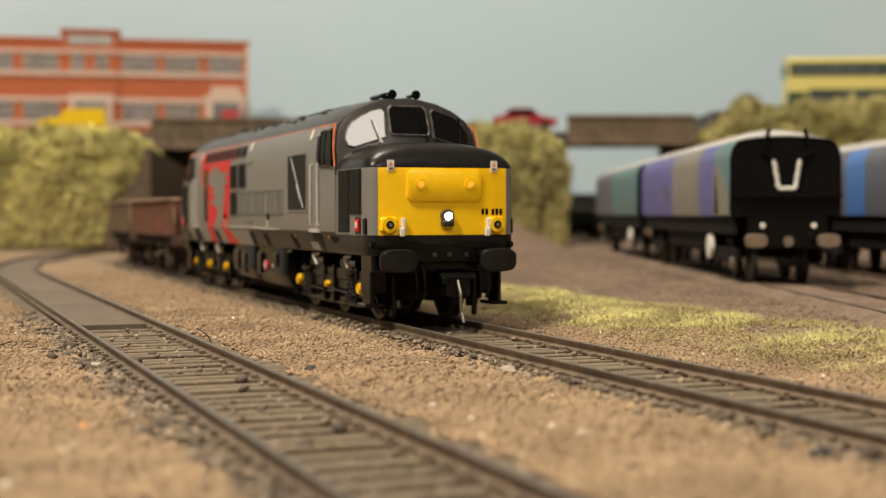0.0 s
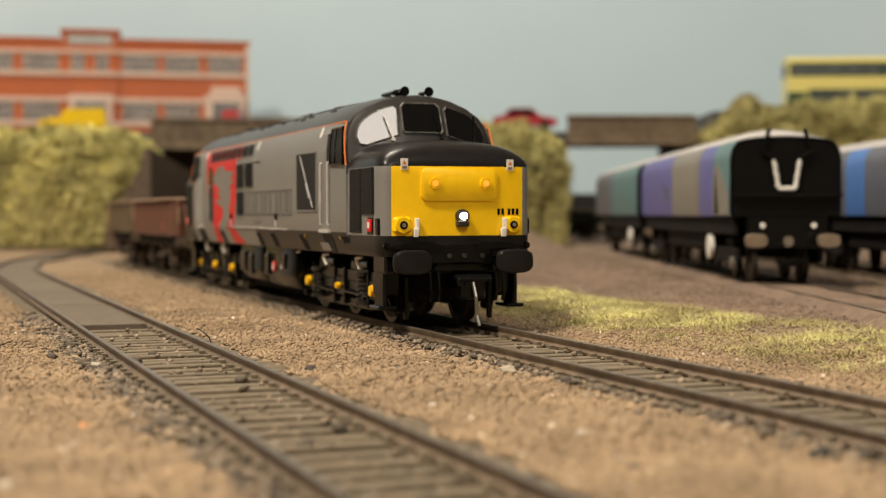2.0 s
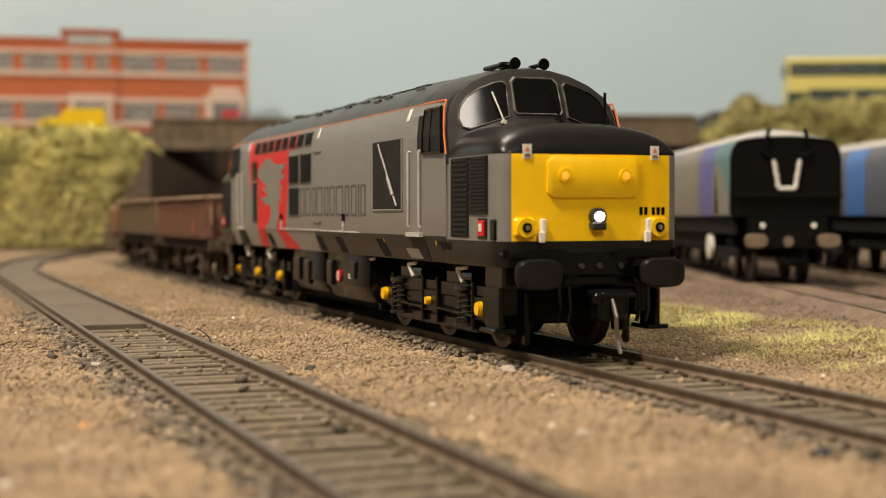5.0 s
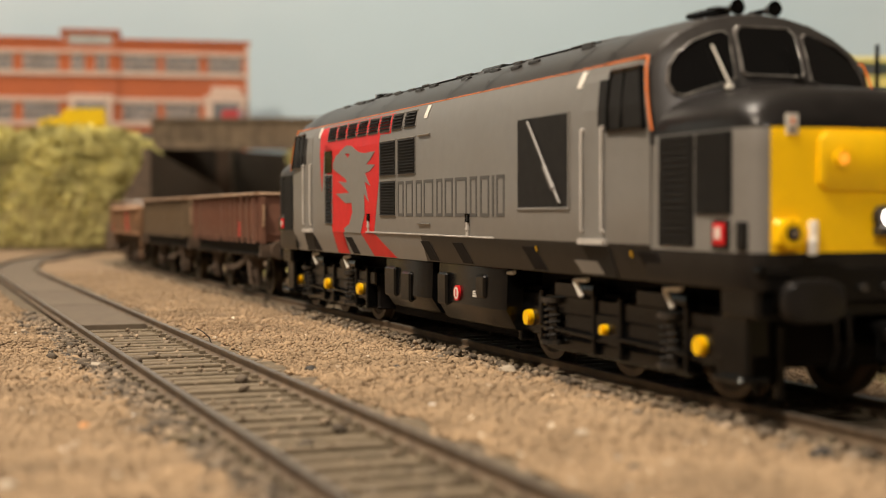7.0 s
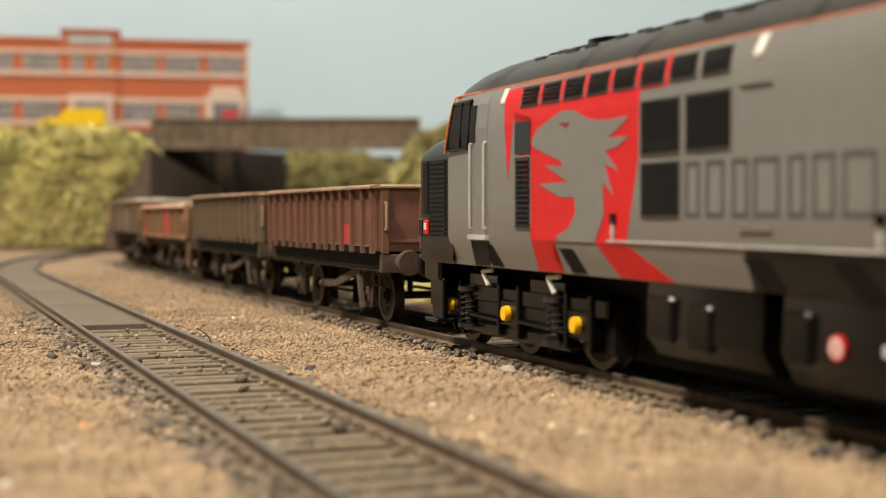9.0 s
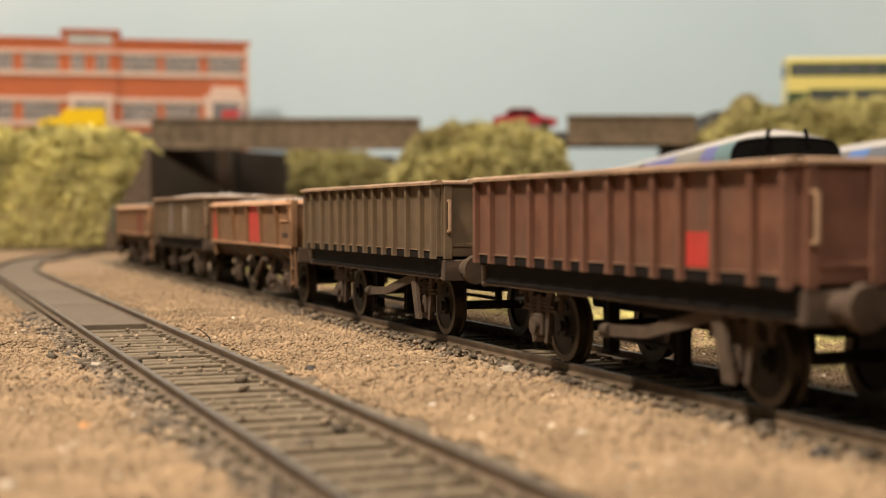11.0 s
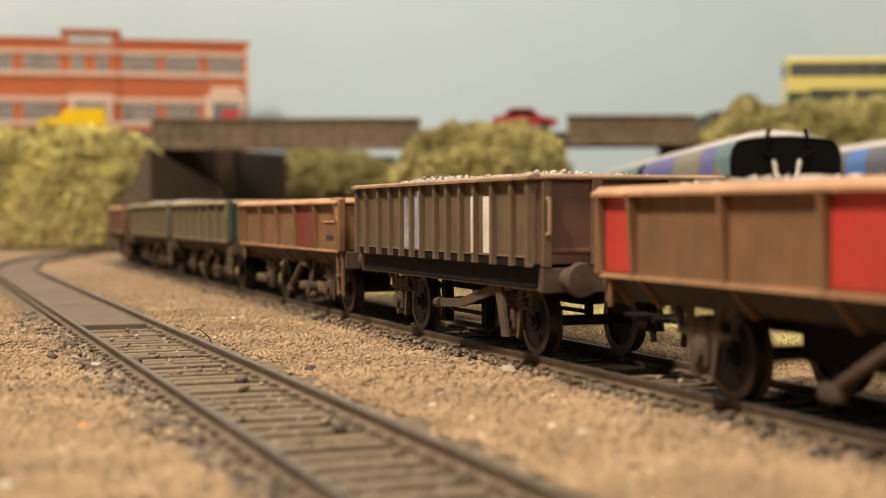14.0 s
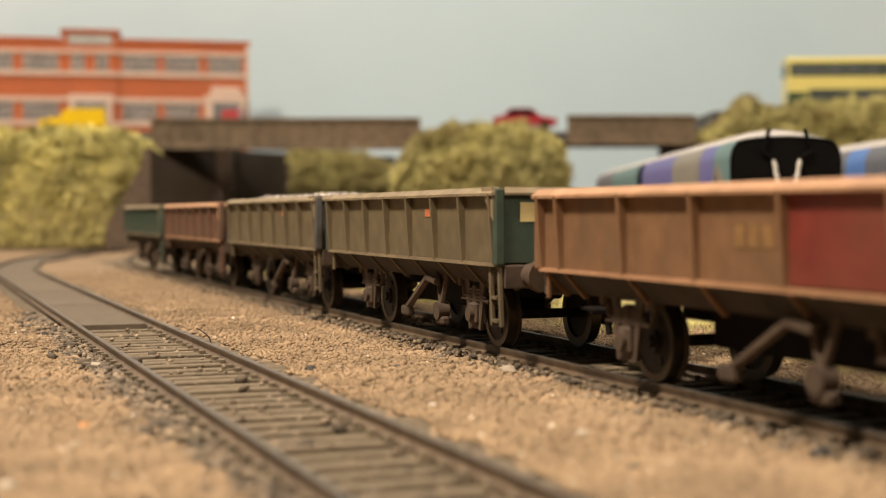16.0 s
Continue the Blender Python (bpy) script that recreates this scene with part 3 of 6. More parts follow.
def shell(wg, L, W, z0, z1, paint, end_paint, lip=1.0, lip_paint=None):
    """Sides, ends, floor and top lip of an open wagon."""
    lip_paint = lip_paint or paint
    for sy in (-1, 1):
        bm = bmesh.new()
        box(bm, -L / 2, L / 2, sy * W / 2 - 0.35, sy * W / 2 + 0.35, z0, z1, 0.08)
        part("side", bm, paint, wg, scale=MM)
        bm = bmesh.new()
        # The paler lip paint stands for light caught by the top edge.
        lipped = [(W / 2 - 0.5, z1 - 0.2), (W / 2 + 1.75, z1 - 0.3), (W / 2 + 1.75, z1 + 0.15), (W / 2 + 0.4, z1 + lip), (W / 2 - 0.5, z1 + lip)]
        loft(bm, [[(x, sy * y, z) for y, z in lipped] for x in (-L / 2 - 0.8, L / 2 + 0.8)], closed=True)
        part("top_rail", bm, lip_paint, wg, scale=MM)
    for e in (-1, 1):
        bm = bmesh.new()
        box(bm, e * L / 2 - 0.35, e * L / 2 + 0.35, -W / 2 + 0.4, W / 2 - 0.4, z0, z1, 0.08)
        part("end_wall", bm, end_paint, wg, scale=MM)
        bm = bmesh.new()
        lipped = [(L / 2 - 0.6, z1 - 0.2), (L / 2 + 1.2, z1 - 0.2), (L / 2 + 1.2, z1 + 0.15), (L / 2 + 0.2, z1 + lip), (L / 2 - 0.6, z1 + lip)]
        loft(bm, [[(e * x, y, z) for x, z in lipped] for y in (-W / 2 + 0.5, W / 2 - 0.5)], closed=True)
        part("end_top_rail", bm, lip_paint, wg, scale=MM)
        for y in (-W / 5, W / 5):
            bm = bmesh.new()
            box(bm, e * (L / 2 + 0.7) - 0.5, e * (L / 2 + 0.7) + 0.5, y - 0.9, y + 0.9, z0 - 0.2, z1, 0.1)
            part("end_post", bm, end_paint, wg, scale=MM)
    bm = bmesh.new()
    box(bm, -L / 2 + 0.4, L / 2 - 0.4, -W / 2 + 0.4, W / 2 - 0.4, z0 - 0.1, z0 + 1.0)
    part("wagon_floor", bm, paint, wg, scale=MM)


def rib_mesh(w, d, z0, z1, foot=1.0):
    bm = bmesh.new()
    rings = []
    for z, k in ((z0 - 0.2, 1.15), (z0 + 0.6, 1.0), (z1 - 0.2, 1.0), (z1, 0.8)):
        q = d * (foot + (1 - foot) * (z - z0) / (z1 - z0))
        rings.append([(-w / 2 * k, 0, z), (-w / 2 * k * 0.8, -q, z), (w / 2 * k * 0.8, -q, z), (w / 2 * k, 0, z)])
    loft(bm, rings, closed=True)
    return bm


def ribs(wg, xs, W, z0, z1, paint, w=1.25, d=1.15, foot=1.0):
    for sy in (-1, 1):
        first = None
        for x in xs:
            if first is None:
                first = part("rib", rib_mesh(w, d, z0, z1, foot), paint, wg, scale=MM)
                ob = first
            else:
                ob = new("rib", first.data)
                ob.parent = wg
            ob.matrix_basis = pose(x * MM, sy * (W / 2 + 0.3) * MM, 0, 0, 0, 0 if sy < 0 else 180)


def panel(wg, name, x0, x1, W, z0, z1, paint, label, both=True, proud=0.55):
    for sy in (-1, 1) if both else (-1,):
        bm = bmesh.new()
        box(bm, x0, x1, sy * W / 2 - proud, sy * W / 2 + proud, z0, z1)
        part(name, bm, paint, wg, label, scale=MM)


def tall_wagon(label, paint, end_paint, spins, seed, load=2.0, patches=()):
    """Open box wagon with unevenly spaced ribs, on two axles."""
    L, W = 93.0, 33.5
    wg = thing("box_wagon", label, "railway wagon", "goods wagons of the train")
    shell(wg, L, W, 15.9, 29.3, paint, end_paint, lip=0.55, lip_paint=DUSTYLIT)
    xs = [-45.6, -39.0, -30.5, -22.9, -16.0, -9.8, -4.1, 3.6, 9.8, 16.4, 23.1, 31.1, 39.2, 45.7]
    ribs(wg, xs, W, 15.7, 29.2, paint, 1.35, 0.95)
    for sy in (-1, 1):
        bm = bmesh.new()
        box(bm, -L / 2, L / 2, sy * (W / 2 - 0.9) - 0.7, sy * (W / 2 - 0.9) + 0.7, 15.0, 15.6)
        part("bottom_rail", bm, UNDER, wg, scale=MM)
        bm = bmesh.new()
        box(bm, -L / 2, L / 2, sy * 15.4 - 0.7, sy * 15.4 + 0.7, 11.7, 12.15, 0.1)
        part("solebar_ledge", bm, GRIME, wg, scale=MM)
        # Slots are raised black strips standing for shaded recesses.
        for xa, xb in zip(xs, xs[1:]):
            bm = bmesh.new()
            box(bm, xa + 0.7, xb - 0.7, sy * W / 2 - 0.45, sy * W / 2 + 0.45, 15.5, 16.9)
            slot = part("drain_slot", bm, UNDER, wg, scale=MM)
            # Pale strip painted as the lit edge above each slot.
            bm = bmesh.new()
            box(bm, xa + 0.7, xb - 0.7, sy * W / 2 - 0.65, sy * W / 2 + 0.65, 16.9, 17.03)
            part("slot_lip", bm, DUSTYLIT, slot, scale=MM)
    for e in (-1, 1):
        for sy in (-1, 1):
            bm = bmesh.new()
            y = sy * (W / 2 - 1.6)
            rod(bm, (e * (L / 2 + 1.8), y, 20.5), (e * (L / 2 + 1.8), y, 26.0), 0.38, 8)
            for z in (20.5, 26.0):
                rod(bm, (e * (L / 2 + 0.2), y, z), (e * (L / 2 + 1.8), y, z), 0.38, 8)
            part("handrail", bm, DUSTYLIT, wg, "bent handrail, painted dusty pale for the light on it", scale=MM)
            bm = bmesh.new()
            box(bm, e * (L / 2 + 0.5) - 0.5, e * (L / 2 + 0.5) + 0.5, sy * (W / 2 - 1.6) - 0.8, sy * (W / 2 - 1.6) + 0.8, 15.4, 28.9, 0.15)
            part("corner_post", bm, paint, wg, scale=MM)
        bm = bmesh.new()
        box(bm, e * (L / 2 + 0.4) - 0.3, e * (L / 2 + 0.4) + 0.3, -W / 2 + 1.4, W / 2 - 1.4, 17.6, 18.3, 0.1)
        part("end_rail", bm, end_paint, wg, scale=MM)
    for name, x0, x1, mat_, lab in patches:
        panel(wg, name, x0, x1, W, 17.2, {REDPATCH: 21.5, PALE: 26.6}.get(mat_, 28.0), mat_, lab, proud=1.4 if x1 - x0 < 1.5 else 0.5)
    if load:
        load_heap(wg, L - 2, W - 1.2, 28.7, load, seed)
    running_gear(wg, L, 58, spins, sole=15.0)
    return wg


def low_wagon(label, paint, end_paint, spins, seed, load=1.6, patches=(), L=104.0, bays=6, top=26.3, rib_x=None):
    """Low-sided wagon with flared bays below the body."""
    W = 33.0
    wg = thing("low_sided_wagon", label, "railway wagon", "goods wagons of the train")
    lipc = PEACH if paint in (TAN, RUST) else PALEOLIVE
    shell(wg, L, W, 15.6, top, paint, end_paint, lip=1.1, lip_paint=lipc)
    xs = rib_x or [-L / 2 + 1.0 + (L - 2.0) * i / bays for i in range(bays + 1)]
    ribs(wg, xs, W, 15.6, top, paint, 0.95, 1.5, foot=0.45)
    for sy in (-1, 1):
        # Same pale paint, here for the lit line of the lower ledge.
        bm = bmesh.new()
        box(bm, -L / 2, L / 2, sy * W / 2 - 0.9, sy * W / 2 + 0.9, 15.0, 15.6)
        part("bottom_rail", bm, lipc, wg, scale=MM)
        bm = bmesh.new()
        y0, y1 = sy * (W / 2 - 0.2), sy * 12.9
        ngon(bm, [(-L / 2, y0, 15.0), (L / 2, y0, 15.0), (L / 2 - 2, y1, 11.6), (-L / 2 + 2, y1, 11.6)], thick=(0, -sy * 0.5, 0))
        # Skirt sheet in deep brown for the shaded void under the ledge.
        part("hopper_skirt", bm, DEEPBROWN, wg, scale=MM)
        if paint is TAN:
            x0, x1, y = L / 2 - 14, L / 2 - 4, sy * (W / 2 + 0.5)
            bm = bmesh.new()
            rod(bm, (x0, y, top - 4.4), (x1, y, top - 4.4), 0.22)
            part("label_clip", bm, lipc, wg, scale=MM)
            bm = bmesh.new()
            box(bm, x0 + 2, x1 - 2, sy * W / 2 - 0.42, sy * W / 2 + 0.42, 17.6, 18.8)
            part("label_holder", bm, DEEPBROWN, wg, scale=MM)
        bm = bmesh.new()
        ngon(bm, [(L / 2 + 0.4, sy * (W / 2 + 0.4), top + 1.0), (L / 2 - 5, sy * (W / 2 + 0.4), top + 1.0), (L / 2 + 0.4, sy * (W / 2 + 0.4), top - 4.5)], thick=(0, sy * 1.0, 0))
        part("corner_gusset", bm, lipc, wg, scale=MM)
        bm = bmesh.new()
        for a, b in (((11, 14.9, 11.6), (-1, 14.9, 5.2)), ((11, 14.9, 11.6), (16, 14.9, 11.0))):
            rod(bm, (a[0], sy * a[1], a[2]), (b[0], sy * b[1], b[2]), 0.75, 6)
        box(bm, -3.2, 0.6, sy * 15.7 if sy < 0 else 14.1, -14.1 if sy < 0 else 15.7, 3.6, 5.6, 0.4)
        part("brake_lever", bm, GRIME, wg, scale=MM)
        bm = bmesh.new()
        for x in (14.2, 17.8):
            rod(bm, (16.0 + (x - 16.0) * 1.8, sy * 13.6, 14.6), (16.0, sy * 14.0, 6.0), 0.55, 6)
        cyl(bm, (16.0, sy * 14.0, 5.6), (0, 1, 0), 1.7, 2.2, 14)
        box(bm, 14.6, 18.2, min(sy * 13.0, sy * 14.8), max(sy * 13.0, sy * 14.8), 3.0, 4.6, 0.4)
        part("brake_hanger", bm, GRIME, wg, smooth=0.5, scale=MM)
        for x in xs:
            bm = bmesh.new()
            ngon(bm, [(x - 0.35, sy * (W / 2 + 0.6), 15.4), (x - 0.35, sy * 12.6, 15.4), (x - 0.35, sy * 12.6, 11.0), (x - 0.35, sy * 13.2, 11.0)], thick=(0.7, 0, 0))
            part("skirt_bracket", bm, paint, wg, scale=MM)
        for e in (1, -1):
            bm = bmesh.new()
            x = e * (L / 2 - 2.0)
            if e < 0:
                rod(bm, (x, sy * (W / 2), 15.0), (x, sy * (W / 2), 11.0), 0.4)
                part("step_stub", bm, paint, wg, scale=MM)
                bm = bmesh.new()
                box(bm, e * (L / 2 + 0.2) - 0.8, e * (L / 2 + 0.2) + 0.8, sy * (W / 2 + 0.3) - 0.9, sy * (W / 2 + 0.3) + 0.9, 15.2, top + 0.6, 0.3)
                part("corner_post", bm, end_paint, wg, scale=MM)
                continue
            for dx in (-1.9, 1.9):
                v = box(bm, x + dx - 0.5, x + dx + 0.5, sy * W / 2 - 0.25, sy * W / 2 + 0.25, 5.2, 14.9)
                for q in v:
                    q.co.x += (15.0 - q.co.z) * 0.09 * e
            for z in (5.8, 9.6):
                box(bm, x - 1.5 + (15 - z) * 0.09 * e, x + 1.5 + (15 - z) * 0.09 * e, sy * W / 2 - 0.6, sy * W / 2 + 0.6, z, z + 0.5)
            part("footstep", bm, paint, wg, scale=MM)
            bm = bmesh.new()
            box(bm, e * (L / 2 + 0.2) - 0.8, e * (L / 2 + 0.2) + 0.8, sy * (W / 2 + 0.3) - 0.9, sy * (W / 2 + 0.3) + 0.9, 15.2, top + 0.9, 0.3)
            part("corner_post", bm, end_paint, wg, scale=MM)
    for name, i, mat_, lab in patches:
        panel(wg, name, xs[i] + 0.6, xs[i + 1] - 0.6, W, 15.9, top - 0.3, mat_, lab)
    if load:
        load_heap(wg, L - 2, W - 1.2, top + 0.3, load, seed)
    running_gear(wg, L, 62, spins, lever=False, belly=5.6)
    return wg


def build_wagons():
    """The nine wagons behind the engine: each with its distance behind the engine's middle, and its wheelsets."""
    train = []

    def add(dist, maker, *a, **k):
        spins = []
        train.append((maker(*a, spins, **k), dist, spins))

    add(181.5, tall_wagon, "maroon-brown ribbed open wagon with a red panel and stone", MAROON, MAROON, seed=11, load=1.6, patches=[("repair_panel", 24.0, 30.4, REDPATCH, "small bright red panel between ribs")])
    add(294.5, tall_wagon, "grey-brown weathered ribbed open wagon carrying stone", BROWN, BROWN, seed=12, load=1.9)
    add(406.5, low_wagon, "orange-rust low-sided wagon with bright red repair panels", TAN, TAN, seed=13, load=2.4, patches=[("repair_panel", 0, REDPATCH, "bright red repair panel"), ("repair_panel", 3, REDPATCH, "bright red repair panel")], rib_x=[-51, -42, -19.2, 0.7, 17.5, 36, 51])
    add(528.0, tall_wagon, "grey-brown ribbed open wagon with pale patched panels", BROWN, RUST, seed=14, load=3.4, patches=[("patch_panel", -15.3, -10.6, BLUEGREY, "streaked blue-grey patch"), ("patch_panel", -9.1, -4.8, BLUEGREY, "streaked blue-grey patch"), ("patch_panel", -5.0, -4.2, BLUEGREY, "blue-grey streak"), ("patch_panel", 22.6, 23.5, PALE, "chalky white streak"), ("patch_panel", 26.0, 30.3, PALE, "chalky white patch")])
    add(641.0, low_wagon, "orange-brown low-sided wagon with a dull red panel", TAN, TAN, seed=15, load=0, patches=[("repair_panel", 4, DKRED, "dull red repair panel")], rib_x=[-51, -44.5, -24.5, -5.5, 13.5, 32.5, 51])
    add(761.0, low_wagon, "weathered olive wagon with dark green end", OLIVE, GREEN, seed=16, load=0, L=101.0, bays=7, top=27.0)
    add(873.0, low_wagon, "weathered olive-grey wagon with slate grey end and stone load", OLIVE, SLATE, seed=17, load=2.2, L=101.0, bays=7, top=27.0)
    add(989.0, low_wagon, "rust-red low-sided wagon at the train's tail", RUST, RUST, seed=18, load=0, bays=7)
    add(1104.0, low_wagon, "dark green low-sided wagon at the train's tail", GREEN, GREEN, seed=19, load=0, L=101.0, bays=7)
    ochre = mat("faded_ochre_stencil", (0.235, 0.130, 0.048), 0.8, grain=300, vary=0.2)
    orange = mat("orange_data_panel", (0.55, 0.16, 0.06), 0.7, grain=300, vary=0.2)
    label = mat("pale_yellow_label", (0.72, 0.58, 0.26), 0.6, grain=300, vary=0.15)

    def mark(i, name, x0, x1, z0, z1, paint, lab):
        for sy in (-1, 1):
            bm = bmesh.new()
            box(bm, x0, x1, sy * 16.95 - 0.02, sy * 16.95 + 0.02, z0, z1)
            part(name, bm, paint, train[i][0], lab, scale=MM)

    def end_mark(i, half_length, y0, y1, z0, z1, paint, lab):
        bm = bmesh.new()
        box(bm, half_length + 0.36, half_length + 0.45, y0, y1, z0, z1)
        part("end_label", bm, paint, train[i][0], lab, scale=MM)

    for k in range(3):
        mark(4, "stencil_bar", 3.0 + k * 2.9, 5.2 + k * 2.9, 19.8, 22.4, ochre, "faded ochre stencil bar")
    for i in (5, 6):
        mark(i, "data_panel", 15.0, 19.0, 23.2, 24.6, orange, "small orange data panel")
    mark(5, "data_panel", -9.0, -6.0, 17.6, 19.6, ochre, "small faded data panel")
    end_mark(5, 50.5, -13.0, -9.6, 22.4, 25.6, label, "pale yellow label")
    end_mark(4, 52.0, -2.4, -0.9, 17.5, 20.2, label, "pale yellow label")
    end_mark(4, 52.0, -2.4, -0.9, 20.8, 23.4, label, "pale yellow label")
    return train


# ---- the engine, in metres of its prototype, scaled by S ----
def side_y(z):
    """Half width of the body at a height: inward skirt, upright side, curved cantrail and roof."""
    return float(np.interp(z, [1.13, 1.5, 2.9, 3.2, 3.36, 3.5, 3.66, 3.78, 3.85, 3.88], [1.24, 1.35, 1.35, 1.32, 1.27, 1.16, 0.94, 0.66, 0.36, 0.0]))


ROOF_Z = [3.36, 3.43, 3.5, 3.58, 3.66, 3.72, 3.78, 3.82, 3.85, 3.872]


def front_x(y, z):
    """The cab front: bowed in plan and raked above the nose."""
    return 7.57 - 0.17 * (abs(y) / 1.2) ** 2.2 - 0.30 * (z - 2.6) - 0.12 * max(0.0, z - 3.45) * 2


def side_plate(bm, pts, proud=0.012, mi=0, thick=0.02, both=(-1,)):
    """A plate on the body side from (x, z) corners, bent to follow the side."""
    for sy in both:
        f = bm.faces.new([bm.verts.new((x, 0, z)) for x, z in pts])
        geom = list(bmesh.ops.triangulate(bm, faces=[f], ngon_method="EAR_CLIP")["faces"])
        for z in (1.5, 2.9, 3.2):
            group = list({q for g in geom for q in (*g.edges, *g.verts)}) + geom
            geom = [g for g in bmesh.ops.bisect_plane(bm, geom=group, plane_co=(0, 0, z), plane_no=(0, 0, 1))["geom"] if isinstance(g, bmesh.types.BMFace)]
        for v in {v for g in geom for v in g.verts}:
            v.co.y = sy * (side_y(v.co.z) + proud)
        for g in geom:
            g.material_index = mi
        r = bmesh.ops.extrude_face_region(bm, geom=geom, use_keep_orig=True)
        nv = [g for g in r["geom"] if isinstance(g, bmesh.types.BMVert)]
        bmesh.ops.translate(bm, vec=(0, -sy * thick, 0), verts=nv)
        fs = list({g for v in nv for g in v.link_faces} | {g for g in geom if g.is_valid})
        bmesh.ops.recalc_face_normals(bm, faces=fs)


def rect(x0, x1, z0, z1):
    return [(x0, z0), (x1, z0), (x1, z1), (x0, z1)]


def grille(en, x0, x1, z0, z1, slats, upright=False, sides=(-1, 1)):
    for sy in sides:
        bm = bmesh.new()
        side_plate(bm, rect(x0, x1, z0, z1), 0.004, both=(sy,))
        for i in range(slats):
            z = z0 + (z1 - z0) * (i + 0.5) / slats
            y = sy * side_y(z)
            h = (z1 - z0) / slats * 0.3
            lo, hi = sy * (side_y(z - h) + 0.006), sy * (side_y(z + h) + 0.006)
            ngon(bm, [(x0 + 0.02, lo + sy * 0.028, z - h), (x1 - 0.02, lo + sy * 0.028, z - h), (x1 - 0.02, hi, z + h), (x0 + 0.02, hi, z + h)], mi=0, thick=(0, -sy * 0.02, 0))
        gr = part("grille", bm, BLACKGR, en, scale=S)
        bm = bmesh.new()
        for (xa, za), (xb, zb) in zip(rect(x0, x1, z0, z1), rect(x0, x1, z0, z1)[1:] + [(x0, z0)]):
            rod(bm, (xa, sy * (side_y(za) + 0.006), za), (xb, sy * (side_y(zb) + 0.006), zb), 0.011, 5)
        part("grille_rim", bm, GREY, gr, scale=S)


PALEGREY = mat("pale_grey_rail_paint", (0.48, 0.46, 0.43), 0.4, grain=300, vary=0.15)
SPRING = mat("glossy_black_spring", (0.06, 0.058, 0.055), 0.2, metal=0.6, grain=300, vary=0.3, spec=0.5)
DULL = mat("dull_dark_steel", (0.12, 0.11, 0.10), 0.45, metal=0.0, grain=300, vary=0.3)
BLACKGR = mat("matt_black_louvres_and_shade", (0.009, 0.0085, 0.008), 0.6, grain=600, vary=0.3, bump=0.1, spec=0.3)


def nose(en, e):
    """The bonnet at one end: e is 1 at the leading end, -1 at the trailing one."""
    xs = [7.15, 8.3, 8.70, 8.86, 8.95, 9.00, 9.035, 9.05]
    if e < 0:
        xs = [7.15] + [x - 0.35 for x in xs[1:]]
    ws = [1.305, 1.30, 1.295, 1.28, 1.255, 1.225, 1.18, 1.115]
    zt = [3.03, 3.01, 2.96, 2.90, 2.83, 2.75, 2.66, 2.58]
    rings = []
    for x, w, t in zip(xs, ws, zt):
        pts = [(w - 0.03, 1.13), (w, 1.20), (w, 1.46), (w, 1.9), (w, 2.40), (w, 2.56)]
        for k in range(1, 9):
            a = math.pi / 2 * k / 8
            pts.append((w * math.cos(a) ** 0.62, 2.56 + (t - 2.56) * math.sin(a)))
        ring = [(x * e, y, z) for y, z in pts] + [(x * e, -y, z) for y, z in reversed(pts[:-1])]
        rings.append(ring)

    def paint(c):
        if c.z > 2.56:
            return 1
        if c.z < 1.46:
            return 2
        if e > 0 and abs(c.x) > 9.046:
            return 3
        return 0 if e > 0 else 1

    bm = bmesh.new()
    rows = loft(bm, rings, cap=(False, False), mi=paint)
    last = rows[-1]
    n = len(last)
    for lo in range(5):
        f = bm.faces.new((last[lo], last[lo + 1], last[n - 2 - lo], last[n - 1 - lo]))
        f.material_index = paint(f.calc_center_median())
    f = bm.faces.new([last[i] for i in range(5, n - 5)])
    f.material_index = 1
    bmesh.ops.recalc_face_normals(bm, faces=bm.faces)
    part("nose", bm, [GREY, NOSETOP, NOSETOP, YELLOW], en, "yellow-fronted bonnet with dark top" if e > 0 else "dark grey bonnet", smooth=0.7, scale=S)


